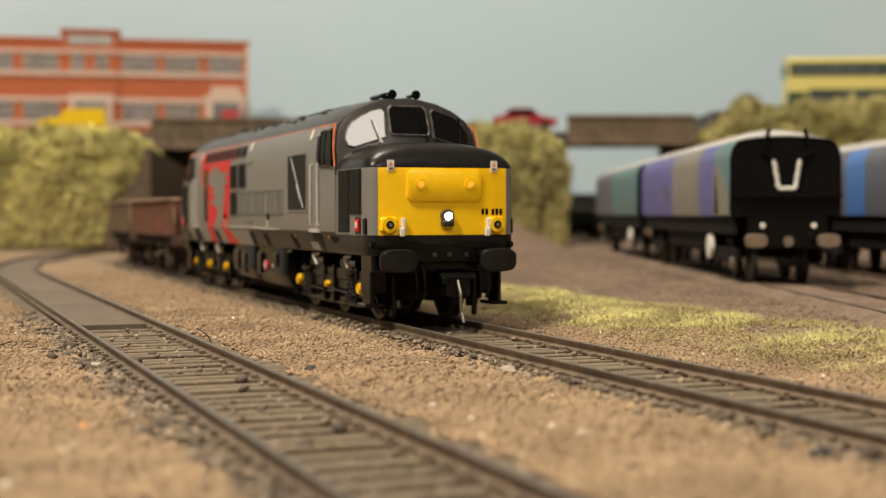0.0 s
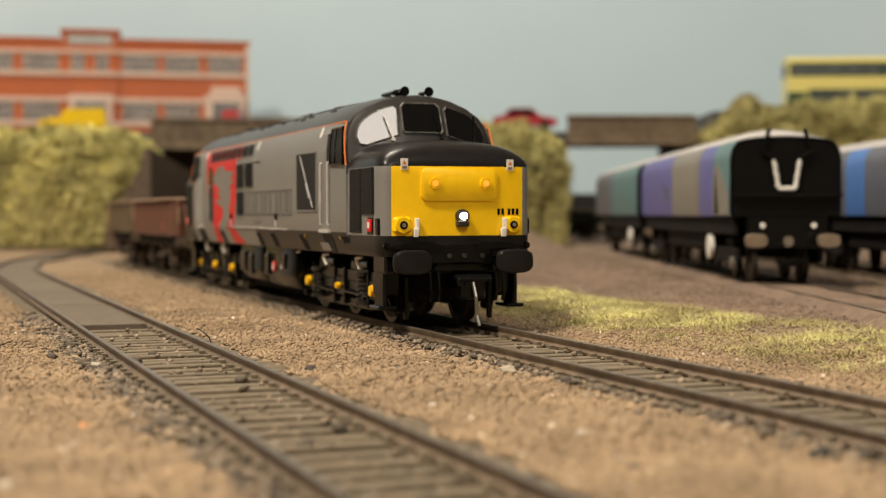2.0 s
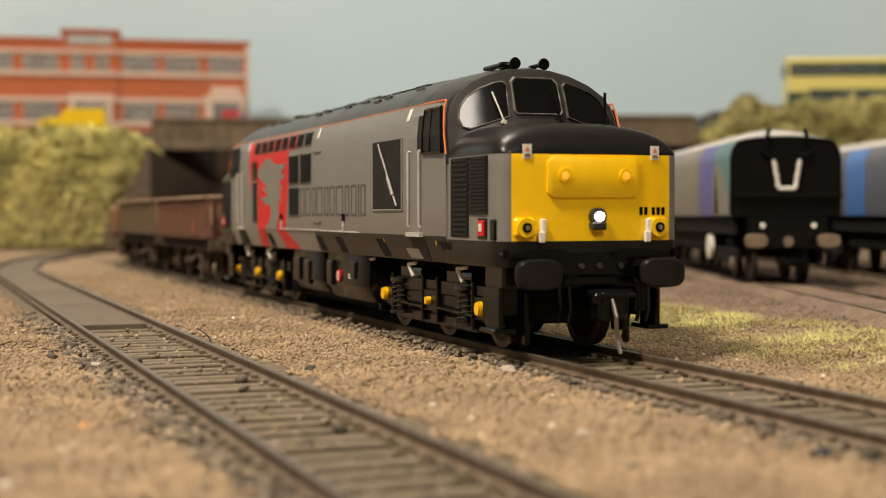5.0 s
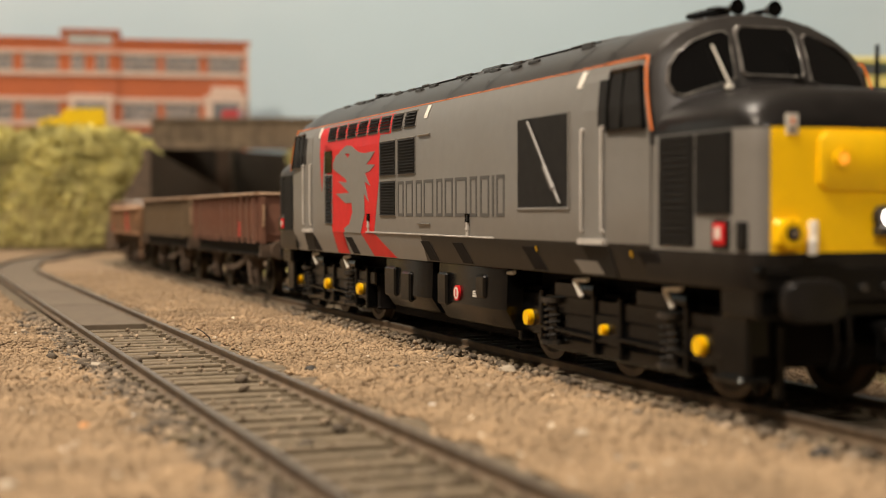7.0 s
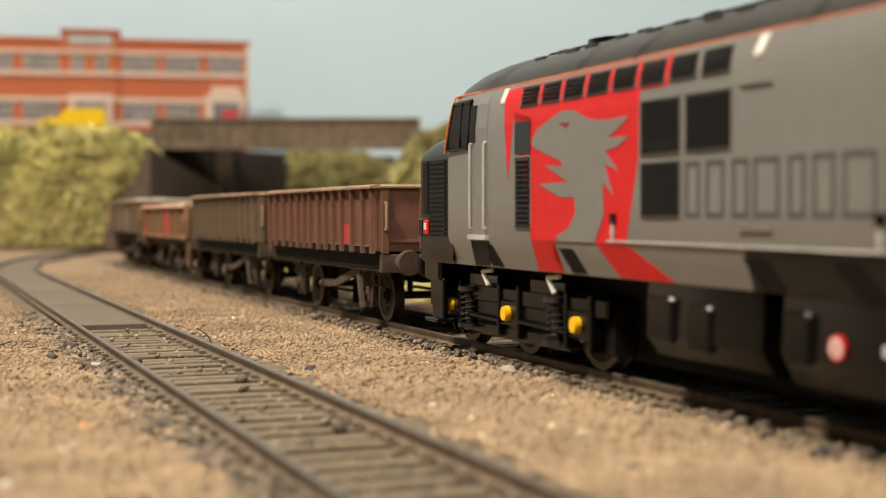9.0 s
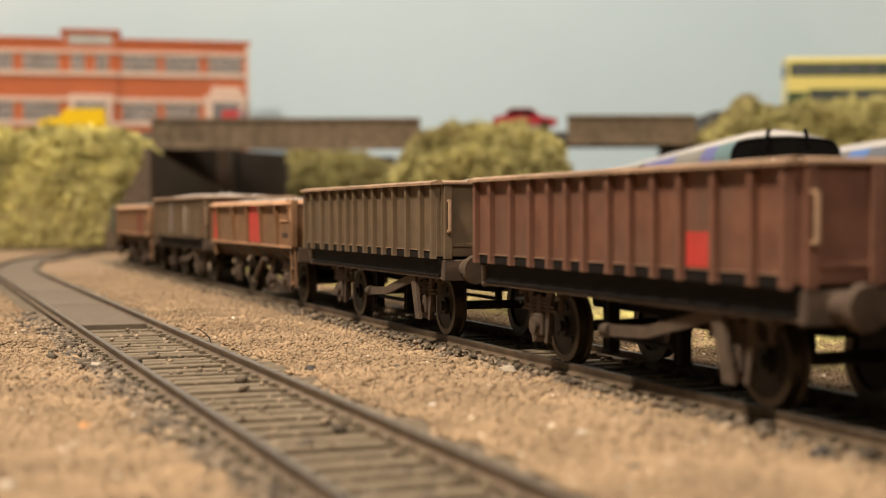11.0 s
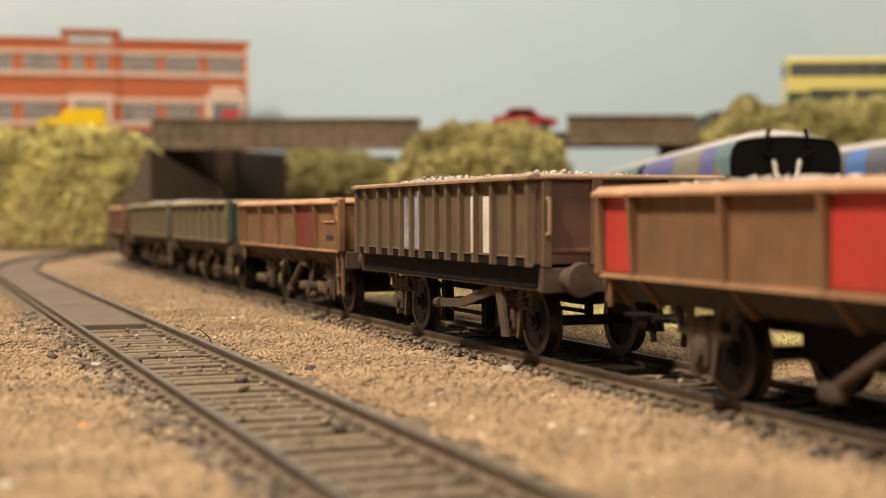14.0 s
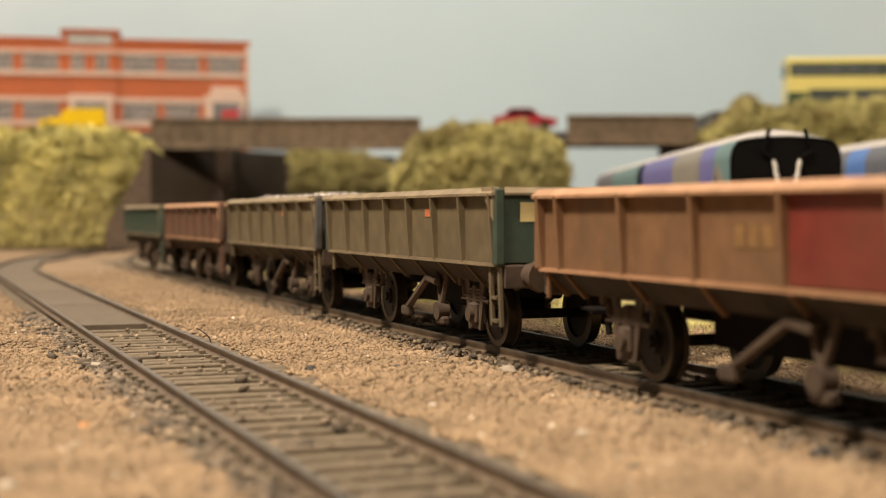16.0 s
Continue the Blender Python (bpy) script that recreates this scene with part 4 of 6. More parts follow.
def cab_front(en, e):
    """The bowed cab front above the bonnet, with its three windows."""
    arch = [(side_y(z) - 0.04, z - 0.02) for z in np.linspace(2.5, 3.3, 9)] + [(side_y(z) - 0.035, z - 0.02) for z in ROOF_Z[1:]]
    arch = arch + [(0.0, 3.86)]
    full = arch + [(-y, z) for y, z in reversed(arch[:-1])]
    bm = bmesh.new()
    rings = []
    for k, back in ((0.0, True), (1.0, True), (0.985, False), (0.93, False), (0.75, False), (0.5, False), (0.25, False), (0.0, False)):
        ring = []
        for y, z in full:
            if back:
                x = 6.8 if k == 0.0 else front_x(y, z) - 0.09
                ring.append((x * e, y, z))
            else:
                zz = 2.5 + (z - 2.5) * (0.06 + 0.94 * k) if k else 2.5
                yy = y * k
                zz = 2.5 + (z - 2.5) * k
                ring.append((front_x(yy, zz) * e - (0.02 * e if k > 0.98 else 0), yy, zz))
        rings.append(ring)
    loft(bm, rings, cap=(False, False))
    bmesh.ops.remove_doubles(bm, verts=bm.verts, dist=0.001)
    cf = part("cab_front", bm, DKGREY, en, smooth=0.6, scale=S)
    wins = [[(-0.31, 3.20), (0.31, 3.20), (0.34, 3.24), (0.33, 3.62), (0.27, 3.68), (-0.27, 3.68), (-0.33, 3.62), (-0.34, 3.24)]]
    wing = [(0.46, 3.15), (1.00, 2.98), (1.09, 3.01), (1.13, 3.11), (1.10, 3.26), (1.00, 3.40), (0.84, 3.51), (0.64, 3.59), (0.50, 3.62), (0.45, 3.58)]
    wins += [wing, [(-y, z) for y, z in reversed(wing)]]
    for w in wins:
        cy, cz = sum(p[0] for p in w) / len(w), sum(p[1] for p in w) / len(w)
        hy, hz = max(abs(p[0] - cy) for p in w), max(abs(p[1] - cz) for p in w)
        grow = lambda k: [(cy + (y - cy) * (1 + k / hy), cz + (z - cz) * (1 + k / hz)) for y, z in w]
        P = lambda pts, d: [((front_x(y, z) + d) * e, y, z) for y, z in pts]
        bm = bmesh.new()
        loft(bm, [P(grow(0.034), 0.0), P(grow(0.030), 0.026), P(grow(0.018), 0.040), P(grow(0.002), 0.028)], closed=True, cap=(False, False))
        part("window_frame", bm, FRAME, cf, "dark frame with pale flecks", smooth=0.4, scale=S)
        bm = bmesh.new()
        edge = grow(0.012)
        fit = np.linalg.lstsq(np.array([(1, y, z) for y, z in edge]), np.array([front_x(y, z) for y, z in edge]), rcond=None)[0]
        ngon(bm, [((fit[0] + fit[1] * y + fit[2] * z + 0.030) * e, y, z) for y, z in edge], thick=(-0.02 * e, 0, 0))
        part("pane", bm, GLASS, cf, scale=S)
    for y in (-0.55, 0.30):
        bm = bmesh.new()
        a, b = (y, 3.06), (y - 0.12, 3.48)
        rod(bm, ((front_x(*a) + 0.08) * e, *a), ((front_x(*b) + 0.07) * e, *b), 0.013)
        rod(bm, ((front_x(*a) + 0.0) * e, a[0], a[1]), ((front_x(*a) + 0.1) * e, a[0], a[1]), 0.03)
        part("wiper", bm, WHITE if y < 0 else BLACK, cf, scale=S)
    # orange lining round the cab edge
    for sy in (-1, 1):
        bm = bmesh.new()
        pts = [(6.2, 3.37), (7.18, 3.37), (7.26, 3.25), (7.30, 3.0), (7.36, 2.75), (7.42, 2.62)]
        for (xa, za), (xb, zb) in zip(pts, pts[1:]):
            xa, xb = min(xa, front_x(1.3, za) - 0.02), min(xb, front_x(1.3, zb) - 0.02)
            rod(bm, (xa * e, sy * (side_y(za) + 0.002), za), (xb * e, sy * (side_y(zb) + 0.002), zb), 0.014, 5)
        part("orange_lining", bm, ORANGE, en, scale=S)


def bogie(en, xc, spins):
    bg = new("bogie")
    bg.empty_display_size = 0.003
    bg.parent = en
    bg.location = (xc * S, 0, 0)
    for sy in (-1, 1):
        y = sy * 0.90
        bm = bmesh.new()
        box(bm, -2.75, 2.75, y - 0.06, y + 0.06, 0.62, 0.86, 0.03)
        box(bm, -1.75, 1.75, y - 0.03, y + 0.05, 0.18, 0.36, 0.03)
        for x in (-2.057, 0, 2.057):
            box(bm, x - 0.30, x + 0.30, y - 0.08, y + 0.08, 0.34, 0.72, 0.04)
            box(bm, x - 0.36, x - 0.28, y - 0.1, y + 0.1, 0.22, 0.9, 0.02)
            box(bm, x + 0.28, x + 0.36, y - 0.1, y + 0.1, 0.22, 0.9, 0.02)
        for x in (-1.03, 1.03):
            box(bm, x - 0.42, x + 0.42, y - 0.05, y + 0.12, 0.80, 1.02, 0.03)
            cyl(bm, (x + 0.62, y + sy * 0.05, 0.95), (1, 0, 0), 0.09, 0.35, 12)
            rod(bm, (x - 0.7, y + sy * 0.1, 0.45), (x + 0.8, y + sy * 0.1, 0.42), 0.03)
            s2 = -1 if x < 0 else 1
            box(bm, min(x - s2 * 0.7, x + s2 * 0.15), max(x - s2 * 0.7, x + s2 * 0.15), y - 0.04, y + 0.07, 0.40, 0.82, 0.03)
        part("side_frame", bm, BLACK, bg, scale=S)
        for x in (-2.057, 0, 2.057):
            bm = bmesh.new()
            r = 0.06 if x == 0 and xc > 0 else 0.10
            cyl(bm, (x, y + sy * 0.10, 0.53), (0, 1, 0), r, 0.06, 20)
            cyl(bm, (x, y + sy * 0.14, 0.53), (0, 1, 0), r * 0.9, 0.03, 18, r * 0.6)
            part("axlebox_cover", bm, YELLOW, bg, "yellow axlebox cover", smooth=0.6, scale=S)
            bm = bmesh.new()
            a, b, c = (x - 0.34, y + sy * 0.22, 0.88), (x - 0.44, y + sy * 0.26, 1.06), (x - 0.10, y + sy * 0.26, 1.08)
            rod(bm, a, b, 0.030)
            rod(bm, b, c, 0.026)
            part("sand_pipe", bm, WHITE, bg, "white-painted pipe", scale=S)
        for x in (-1.42, 1.42):
            bm = bmesh.new()
            coil = []
            for k in range(73):
                a = 2 * math.pi * k / 12
                c, q = math.cos(a), math.sin(a)
                coil.append([(x + c * (0.115 + 0.02 * u), y + sy * 0.06 + q * (0.115 + 0.02 * u), 0.30 + 0.46 * k / 72 + 0.02 * v) for u, v in ((1, 0), (0, 1), (-1, 0), (0, -1))])
            loft(bm, coil, closed=True)
            cyl(bm, (x, y + sy * 0.04, 0.5), (0, 0, 1), 0.085, 0.42, 10)
            cyl(bm, (x, y + sy * 0.06, 0.785), (0, 0, 1), 0.16, 0.06, 16)
            cyl(bm, (x, y + sy * 0.06, 0.28), (0, 0, 1), 0.16, 0.05, 16)
            part("coil_spring", bm, SPRING, bg, "glossy black coil spring", smooth=0.5, scale=S)
        for x in (-1.03, 1.03, 2.75):
            bm = bmesh.new()
            box(bm, x - 0.06, x + 0.06, sy * 0.66, sy * 0.86, 0.25, 0.8, 0.03)
            part("brake_block", bm, UNDER, bg, scale=S)
    bm = bmesh.new()
    box(bm, -2.6, 2.6, -0.9, 0.9, 0.66, 0.9, 0.03)
    part("bogie_bolster", bm, UNDER, bg, scale=S)
    for x in (-2.057, 0, 2.057):
        ax = wheelset(en, (xc + x) * S * 1000, 7.3, spins)
        ax.name = "wheelset"


def build_engine():
    en = thing("diesel_engine", "grey diesel locomotive with yellow front and red panel", "locomotive")
    spins = []
    # body sides
    zs = [1.13, 1.3, 1.5, 2.0, 2.5, 2.9, 3.05, 3.2, 3.36]
    bm = bmesh.new()
    prof = [(side_y(z), z) for z in zs]
    rings = []
    for x in (-6.90, -6.4, -3.5, 0.5, 3.5, 6.75, 7.27):
        k = 0.02 if x in (-6.90, 7.27) else 0.0
        end = lambda y, z: x if abs(x) < 6.8 else math.copysign(min(abs(x), front_x(y, max(z, 2.6)) - 0.06 - (0.37 if x < 0 else 0.0)), x)
        rings.append([(end(y, z), y - k, z) for y, z in prof] + [(end(y, z), -y + k, z) for y, z in reversed(prof)])
    loft(bm, rings, mi=lambda c: 1 if (c.z < 1.5 and c.x > 0.5) else 0)
    part("body", bm, [GREY, SKIRT], en, smooth=0.35, scale=S)
    # roof
    bm = bmesh.new()
    rings = []
    for x in (-6.82, -6.3, -6.0, -3, 0, 3, 6.0, 6.6, 7.19):
        k = 0.03 if x in (-6.82, 7.19) else 0.0
        half = [(side_y(z), z) for z in ROOF_Z]
        end = lambda y, z: x if abs(x) < 6.7 else math.copysign(min(abs(x), front_x(y, z) - 0.05 - (0.37 if x < 0 else 0.0)), x)
        rings.append([(end(y, z), y - k, z - k) for y, z in half] + [(end(0, 3.88), 0, 3.88 - k)] + [(end(y, z), -y + k, z - k) for y, z in reversed(half)])
    loft(bm, rings)
    roof = part("roof", bm, DKGREY, en, "dark grey weathered roof", smooth=0.5, scale=S)
    for sy in (-1, 1):
        bm = bmesh.new()
        rod(bm, (-6.75, sy * (side_y(3.37) + 0.002), 3.37), (7.1, sy * (side_y(3.37) - 0.001), 3.37), 0.009, 5)
        part("orange_lining", bm, ORANGE, en, "thin orange lining", scale=S)
    # roof fittings: raised panels, ribs, exhaust, hatch plates
    rng = random.Random(3)
    for x0, x1, w in ((-5.2, -3.2, 0.62), (-2.9, -1.9, 0.5), (-1.4, 1.2, 0.72), (1.5, 2.5, 0.55), (2.9, 4.9, 0.66)):
        bm = bmesh.new()
        for a, b in ((-w, -w * 0.1), (w * 0.1, w)):
            rows = []
            for x in (x0, x0 + 0.06, x1 - 0.06, x1):
                d = 0.0 if x in (x0, x1) else 0.022
                rows.append([(x, y, float(np.interp(abs(y), [0, 0.36, 0.66, 0.94], [3.88, 3.85, 3.78, 3.66])) + d) for y in np.linspace(a, b, 6)])
            loft(bm, rows, cap=(False, False))
        part("roof_panel", bm, DKGREY, roof, smooth=0.4, scale=S)
    for x in (-6.1, -5.5, -3.05, -1.65, 1.35, 2.7, 5.3, 6.2):
        bm = bmesh.new()
        rows = []
        for dx in (-0.03, 0.03):
            half = [(side_y(z) + 0.015, z + 0.015) for z in ROOF_Z]
            rows.append([(x + dx, y, z) for y, z in half] + [(x + dx, 0, 3.9)] + [(x + dx, -y, z) for y, z in reversed(half)])
        loft(bm, rows, cap=(False, False))
        part("roof_strap", bm, DKGREY, roof, scale=S)
    for i in range(22):
        x, sy = -5.0 + 10 * i / 21, rng.choice([-1, 1])
        y = rng.uniform(0.55, 0.98)
        z = float(np.interp(y, [0.36, 0.66, 0.94, 1.16], [3.85, 3.78, 3.66, 3.5]))
        for q in (-1, 1):
            bm = bmesh.new()
            box(bm, x - 0.14, x + 0.14, q * y - 0.03, q * y + 0.03, z - 0.02, z + 0.03, 0.01)
            part("lifting_lug", bm, DKGREY, roof, scale=S)
    bm = bmesh.new()
    box(bm, 0.2, 1.0, -0.3, 0.3, 3.86, 3.93, 0.03)
    part("exhaust_box", bm, BLACK, roof, scale=S)
    bm = bmesh.new()
    cyl(bm, (-4.2, 0, 3.87), (0, 0, 1), 0.5, 0.06, 24)
    part("roof_fan", bm, BLACK, roof, smooth=0.6, scale=S)
    # horns and aerial
    bm = bmesh.new()
    box(bm, 6.35, 7.0, -0.42, -0.30, 3.86, 3.92, 0.02)
    for y, x in ((-0.22, 6.95), (0.22, 6.95)):
        cyl(bm, (x - 0.15, y, 3.91), (1, 0, 0), 0.03, 0.4, 10)
        cyl(bm, (x + 0.05, y, 3.91), (1, 0, 0), 0.04, 0.16, 14, 0.085)
        box(bm, x - 0.3, x - 0.22, y - 0.04, y + 0.04, 3.82, 3.92)
    cyl(bm, (6.5, -0.1, 3.93), (0, 0, 1), 0.12, 0.1, 14)
    part("horn_set", bm, BLACK, roof, "black twin air horns", smooth=0.6, scale=S)
    bm = bmesh.new()
    rod(bm, (8.3, 0.56, 2.8), (8.3, 0.56, 3.42), 0.022)
    cyl(bm, (8.3, 0.56, 2.82), (0, 0, 1), 0.05, 0.1, 10)
    part("aerial", bm, BLACK, en, scale=S)
    for e in (1, -1):
        nose(en, e)
        cab_front(en, e)
    # cab side windows and doors
    for e in (1, -1):
        for sy in (-1, 1):
            bm = bmesh.new()
            pts = [(6.42 * e, 2.66), (7.20 * e, 2.66), (7.06 * e, 3.27), (6.42 * e, 3.27)]
            side_plate(bm, pts, 0.012, both=(sy,))
            w = part("cab_side_window", bm, BLACKGR, en, "dark cab side window", scale=S)
            bm = bmesh.new()
            for (xa, za), (xb, zb) in zip(pts, pts[1:] + pts[:1]):
                rod(bm, (xa, sy * (side_y(za) + 0.012), za), (xb, sy * (side_y(zb) + 0.012), zb), 0.03, 5)
            rod(bm, (6.72 * e, sy * (side_y(2.66) + 0.015), 2.66), (6.72 * e, sy * (side_y(3.27) + 0.015), 3.27), 0.025, 5)
            part("window_frame", bm, BLACK, w, scale=S)
            bm = bmesh.new()
            side_plate(bm, rect(min(5.80 * e, 6.34 * e), max(5.80 * e, 6.34 * e), 1.52, 3.28), 0.006, both=(sy,))
            d = part("cab_door", bm, GREY, en, "grey cab door with handrails", scale=S)
            bm = bmesh.new()
            side_plate(bm, rect(min(6.2 * e, 6.38 * e), max(6.2 * e, 6.38 * e), 2.72, 3.2), 0.02, both=(sy,))
            part("door_window", bm, BLACKGR, d, scale=S)
            for x in (5.84, 6.32):
                bm = bmesh.new()
                rod(bm, (x * e, sy * 1.39, 1.62), (x * e, sy * 1.39, 2.70), 0.017)
                for z in (1.62, 2.70):
                    rod(bm, (x * e, sy * 1.34, z), (x * e, sy * 1.39, z), 0.022)
                part("handrail", bm, PALEGREY, d, "pale grey handrail", scale=S)
            bm = bmesh.new()
            box(bm, min(5.76 * e, 6.38 * e), max(5.76 * e, 6.38 * e), sy * 1.33, sy * 1.40, 1.48, 1.54)
            part("door_sill", bm, PALEGREY, d, scale=S)
            # Flat plate painted black for the shaded step recess.
            bm = bmesh.new()
            side_plate(bm, [(5.95 * e, 1.14), (6.45 * e, 1.14), (6.4 * e, 1.46), (5.78 * e, 1.46)], 0.01, both=(sy,))
            part("step_recess", bm, BLACKGR, d, scale=S)
    # bonnet grilles beside the leading cab, lamp brackets and socket boxes
    for e in (1, -1):
        for sy in (-1, 1):
            for x0, x1, z0, z1 in ((7.41, 8.07, 1.50, 2.55), (8.10, 8.72 if e > 0 else 8.36, 1.80, 2.55)):
                bm = bmesh.new()
                y = sy * 1.303
                box(bm, min(x0 * e, x1 * e), max(x0 * e, x1 * e), y - 0.006, y + 0.006, z0, z1)
                n = 16
                for i in range(n):
                    z = z0 + (z1 - z0) * (i + 0.5) / n
                    box(bm, min(x0 * e, x1 * e) + 0.03, max(x0 * e, x1 * e) - 0.03, y - 0.022, y + 0.022, z - 0.016, z + 0.016)
                part("grille", bm, BLACKGR, en, scale=S)
            bm = bmesh.new()
            y = sy * 1.28
            box(bm, min(8.38 * e, 8.70 * e), max(8.38 * e, 8.70 * e), y - 0.03, y + 0.05, 1.47, 1.76, 0.02)
            so = part("socket_cover", bm, BLACK, en, "small black socket cover with red plate", scale=S)
            bm = bmesh.new()
            box(bm, min(8.45 * e, 8.63 * e), max(8.45 * e, 8.63 * e), y - 0.055, y + 0.065, 1.52, 1.72, 0.01)
            box(bm, min(8.50 * e, 8.59 * e), max(8.50 * e, 8.59 * e), y - 0.062, y + 0.072, 1.58, 1.68, mi=1)
            part("socket_plate", bm, [RED, WHITE], so, scale=S)
            bm = bmesh.new()
            box(bm, min(8.77 * e, 8.93 * e), max(8.77 * e, 8.93 * e), sy * 1.26 - 0.04, sy * 1.26 + 0.04, 1.47, 1.74, 0.02)
            part("jumper_socket", bm, BLACK, en, scale=S)
    # upper and lower louvres
    for i in range(8):
        x = -4.40 + i * 0.595
        grille(en, x, x + 0.50, 3.07, 3.31, 5)
    grille(en, -1.37, -0.59, 2.39, 2.92, 12)
    grille(en, -0.49, 0.31, 2.39, 2.92, 12)
    grille(en, -1.37, -0.59, 1.78, 2.31, 12)
    grille(en, -4.53, -4.07, 1.64, 2.48, 14)
    for sy in (-1, 1):
        bm = bmesh.new()
        side_plate(bm, rect(-4.54, -4.09, 2.52, 2.90), 0.012, both=(sy,))
        part("engine_room_window", bm, GLASS, en, scale=S)
        # the large boiler-room opening, a plate painted black for its shade, with its brace
        bm = bmesh.new()
        side_plate(bm, rect(4.04, 5.45, 1.88, 2.92), 0.008, both=(sy,))
        ow = part("side_opening", bm, BLACKGR, en, "dark square opening with diagonal brace", scale=S)
        bm = bmesh.new()
        rod(bm, (4.36, sy * 1.37, 2.88), (5.25, sy * 1.37, 1.92), 0.02)
        rod(bm, (4.85, sy * 1.375, 2.35), (5.1, sy * 1.375, 2.08), 0.035)
        part("brace", bm, DULL, ow, "dull steel brace", scale=S)
        bm = bmesh.new()
        for a, b in (((4.04, 1.86), (5.47, 1.86)), ((5.47, 1.86), (5.47, 2.93))):
            rod(bm, (a[0], sy * 1.356, a[1]), (b[0], sy * 1.356, b[1]), 0.018, 5)
        part("opening_frame", bm, GREY, ow, "thin grey edge strips", scale=S)
        # fuel filler, rail and small fittings
        bm = bmesh.new()
        rod(bm, (-2.1, sy * 1.36, 1.52), (3.3, sy * 1.36, 1.505), 0.011, 5)
        for k in range(26):
            box(bm, -2.05 + k * 0.13, -2.0 + k * 0.13, sy * 1.36 - 0.016, sy * 1.36 + 0.016, 1.508, 1.530)
        part("rain_strip", bm, PALEGREY, en, "thin pale riveted strip", scale=S)
        for x in (-1.95, 2.40):
            bm = bmesh.new()
            box(bm, x - 0.045, x + 0.045, sy * 1.33, sy * 1.375, 1.70, 1.80, 0.01)
            fv = part("filler_valve", bm, BLACK, en, scale=S)
            bm = bmesh.new()
            cyl(bm, (x, sy * 1.365, 1.66), (0, 0, 1), 0.024, 0.08, 12)
            cyl(bm, (x, sy * 1.365, 1.61), (0, 0, 1), 0.034, 0.03, 12)
            cyl(bm, (x, sy * 1.365, 1.56), (0, 0, 1), 0.022, 0.07, 12)
            part("valve_stem", bm, PALEGREY, fv, "pale valve stem", smooth=0.5, scale=S)
        for x, z in ((0.45, 2.92), (0.45, 1.66)):
            bm = bmesh.new()
            rod(bm, (x, sy * 1.37, z), (x + 0.5, sy * 1.37, z), 0.014, 5)
            part("grab_rail", bm, STEEL, en, scale=S)
        # skirt cut-outs: flat plates, black for the shade inside
        for x in (-5.70, -3.35, 0.45, 1.75, 4.1, 7.0):
            bm = bmesh.new()
            side_plate(bm, [(x, 1.42), (x + 0.36, 1.42), (x + 0.58, 1.15), (x + 0.22, 1.15)], 0.008, both=(sy,))
            part("skirt_opening", bm, UNDER, en, scale=S)
    for sy in (-1, 1):
        bm = bmesh.new()
        side_plate(bm, [(5.62, 1.16), (6.16, 1.16), (6.05, 1.30), (5.50, 1.30)], 0.014, both=(sy,))
        part("step_plate", bm, GREY, en, "grey step plate on the skirt", scale=S)
        for x in (4.50, 6.86):
            bm = bmesh.new()
            side_plate(bm, [(x, 1.37), (x + 0.03, 1.37), (x + 0.045, 1.43), (x + 0.015, 1.43)], 0.012, both=(sy,), thick=0.006)
            part("skirt_mark", bm, YELLOW, en, "tiny yellow mark", scale=S)
    # red panel with the grey crest
    for sy in (-1, 1):
        bm = bmesh.new()
        side_plate(bm, [(-4.94, 3.30), (-4.77, 2.20), (-4.59, 2.95), (-4.59, 3.03), (-0.86, 3.03), (-0.77, 3.33), (-4.39, 3.33)], 0.004, both=(sy,), thick=0.01)
        side_plate(bm, [(-4.59, 3.03), (-4.05, 2.92), (-4.07, 1.50), (-1.69, 1.50), (-1.43, 2.35), (-1.41, 3.03)], 0.004, both=(sy,), thick=0.01)
        side_plate(bm, [(-4.07, 1.495), (-4.07, 1.14), (-3.37, 1.14), (-3.57, 1.32), (-3.42, 1.495)], 0.004, both=(sy,), thick=0.01)
        side_plate(bm, [(-2.39, 1.495), (-2.00, 1.14), (-0.87, 1.14), (-1.69, 1.495)], 0.004, both=(sy,), thick=0.01)
        rp = part("red_panel", bm, RED, en, "bright red livery panel", scale=S)
        crest = [(-3.42, 1.50), (-3.26, 1.52), (-3.37, 1.56), (-3.04, 1.64), (-2.85, 1.83), (-2.89, 1.99), (-3.26, 1.99), (-3.84, 2.15), (-3.04, 2.16), (-3.68, 2.36), (-3.16, 2.33), (-3.26, 2.40), (-3.81, 2.53), (-4.00, 2.58), (-4.03, 2.67), (-3.84, 2.79), (-3.49, 2.88), (-3.19, 2.95), (-2.89, 2.93), (-2.54, 2.82), (-2.20, 2.78), (-1.61, 2.79), (-1.88, 2.66), (-2.09, 2.60), (-1.61, 2.58), (-1.88, 2.49), (-2.15, 2.46), (-1.86, 2.25), (-2.17, 2.33), (-1.96, 2.0), (-2.20, 2.14), (-2.17, 1.80), (-2.39, 1.50)]
        bm = bmesh.new()
        ngon(bm, [(x, sy * 1.362, z) for x, z in crest], thick=(0, -sy * 0.006, 0))
        part("grey_crest", bm, GREY, rp, "plain grey bird-head shape", scale=S)
        bm = bmesh.new()
        ngon(bm, [(-3.29, sy * 1.362, 2.82), (-2.97, sy * 1.362, 2.80), (-3.09, sy * 1.362, 2.74)], thick=(0, -sy * 0.004, 0))
        part("crest_mark", bm, RED, rp, scale=S)
        # outlined bars in place of the lettering
        xs = [(-0.50, -0.24), (-0.13, 0.18), (0.32, 0.58), (0.66, 1.05), (1.18, 1.42), (1.52, 1.82), (1.92, 2.34), (2.46, 2.70), (2.82, 3.12), (3.22, 3.28), (3.36, 3.62)]
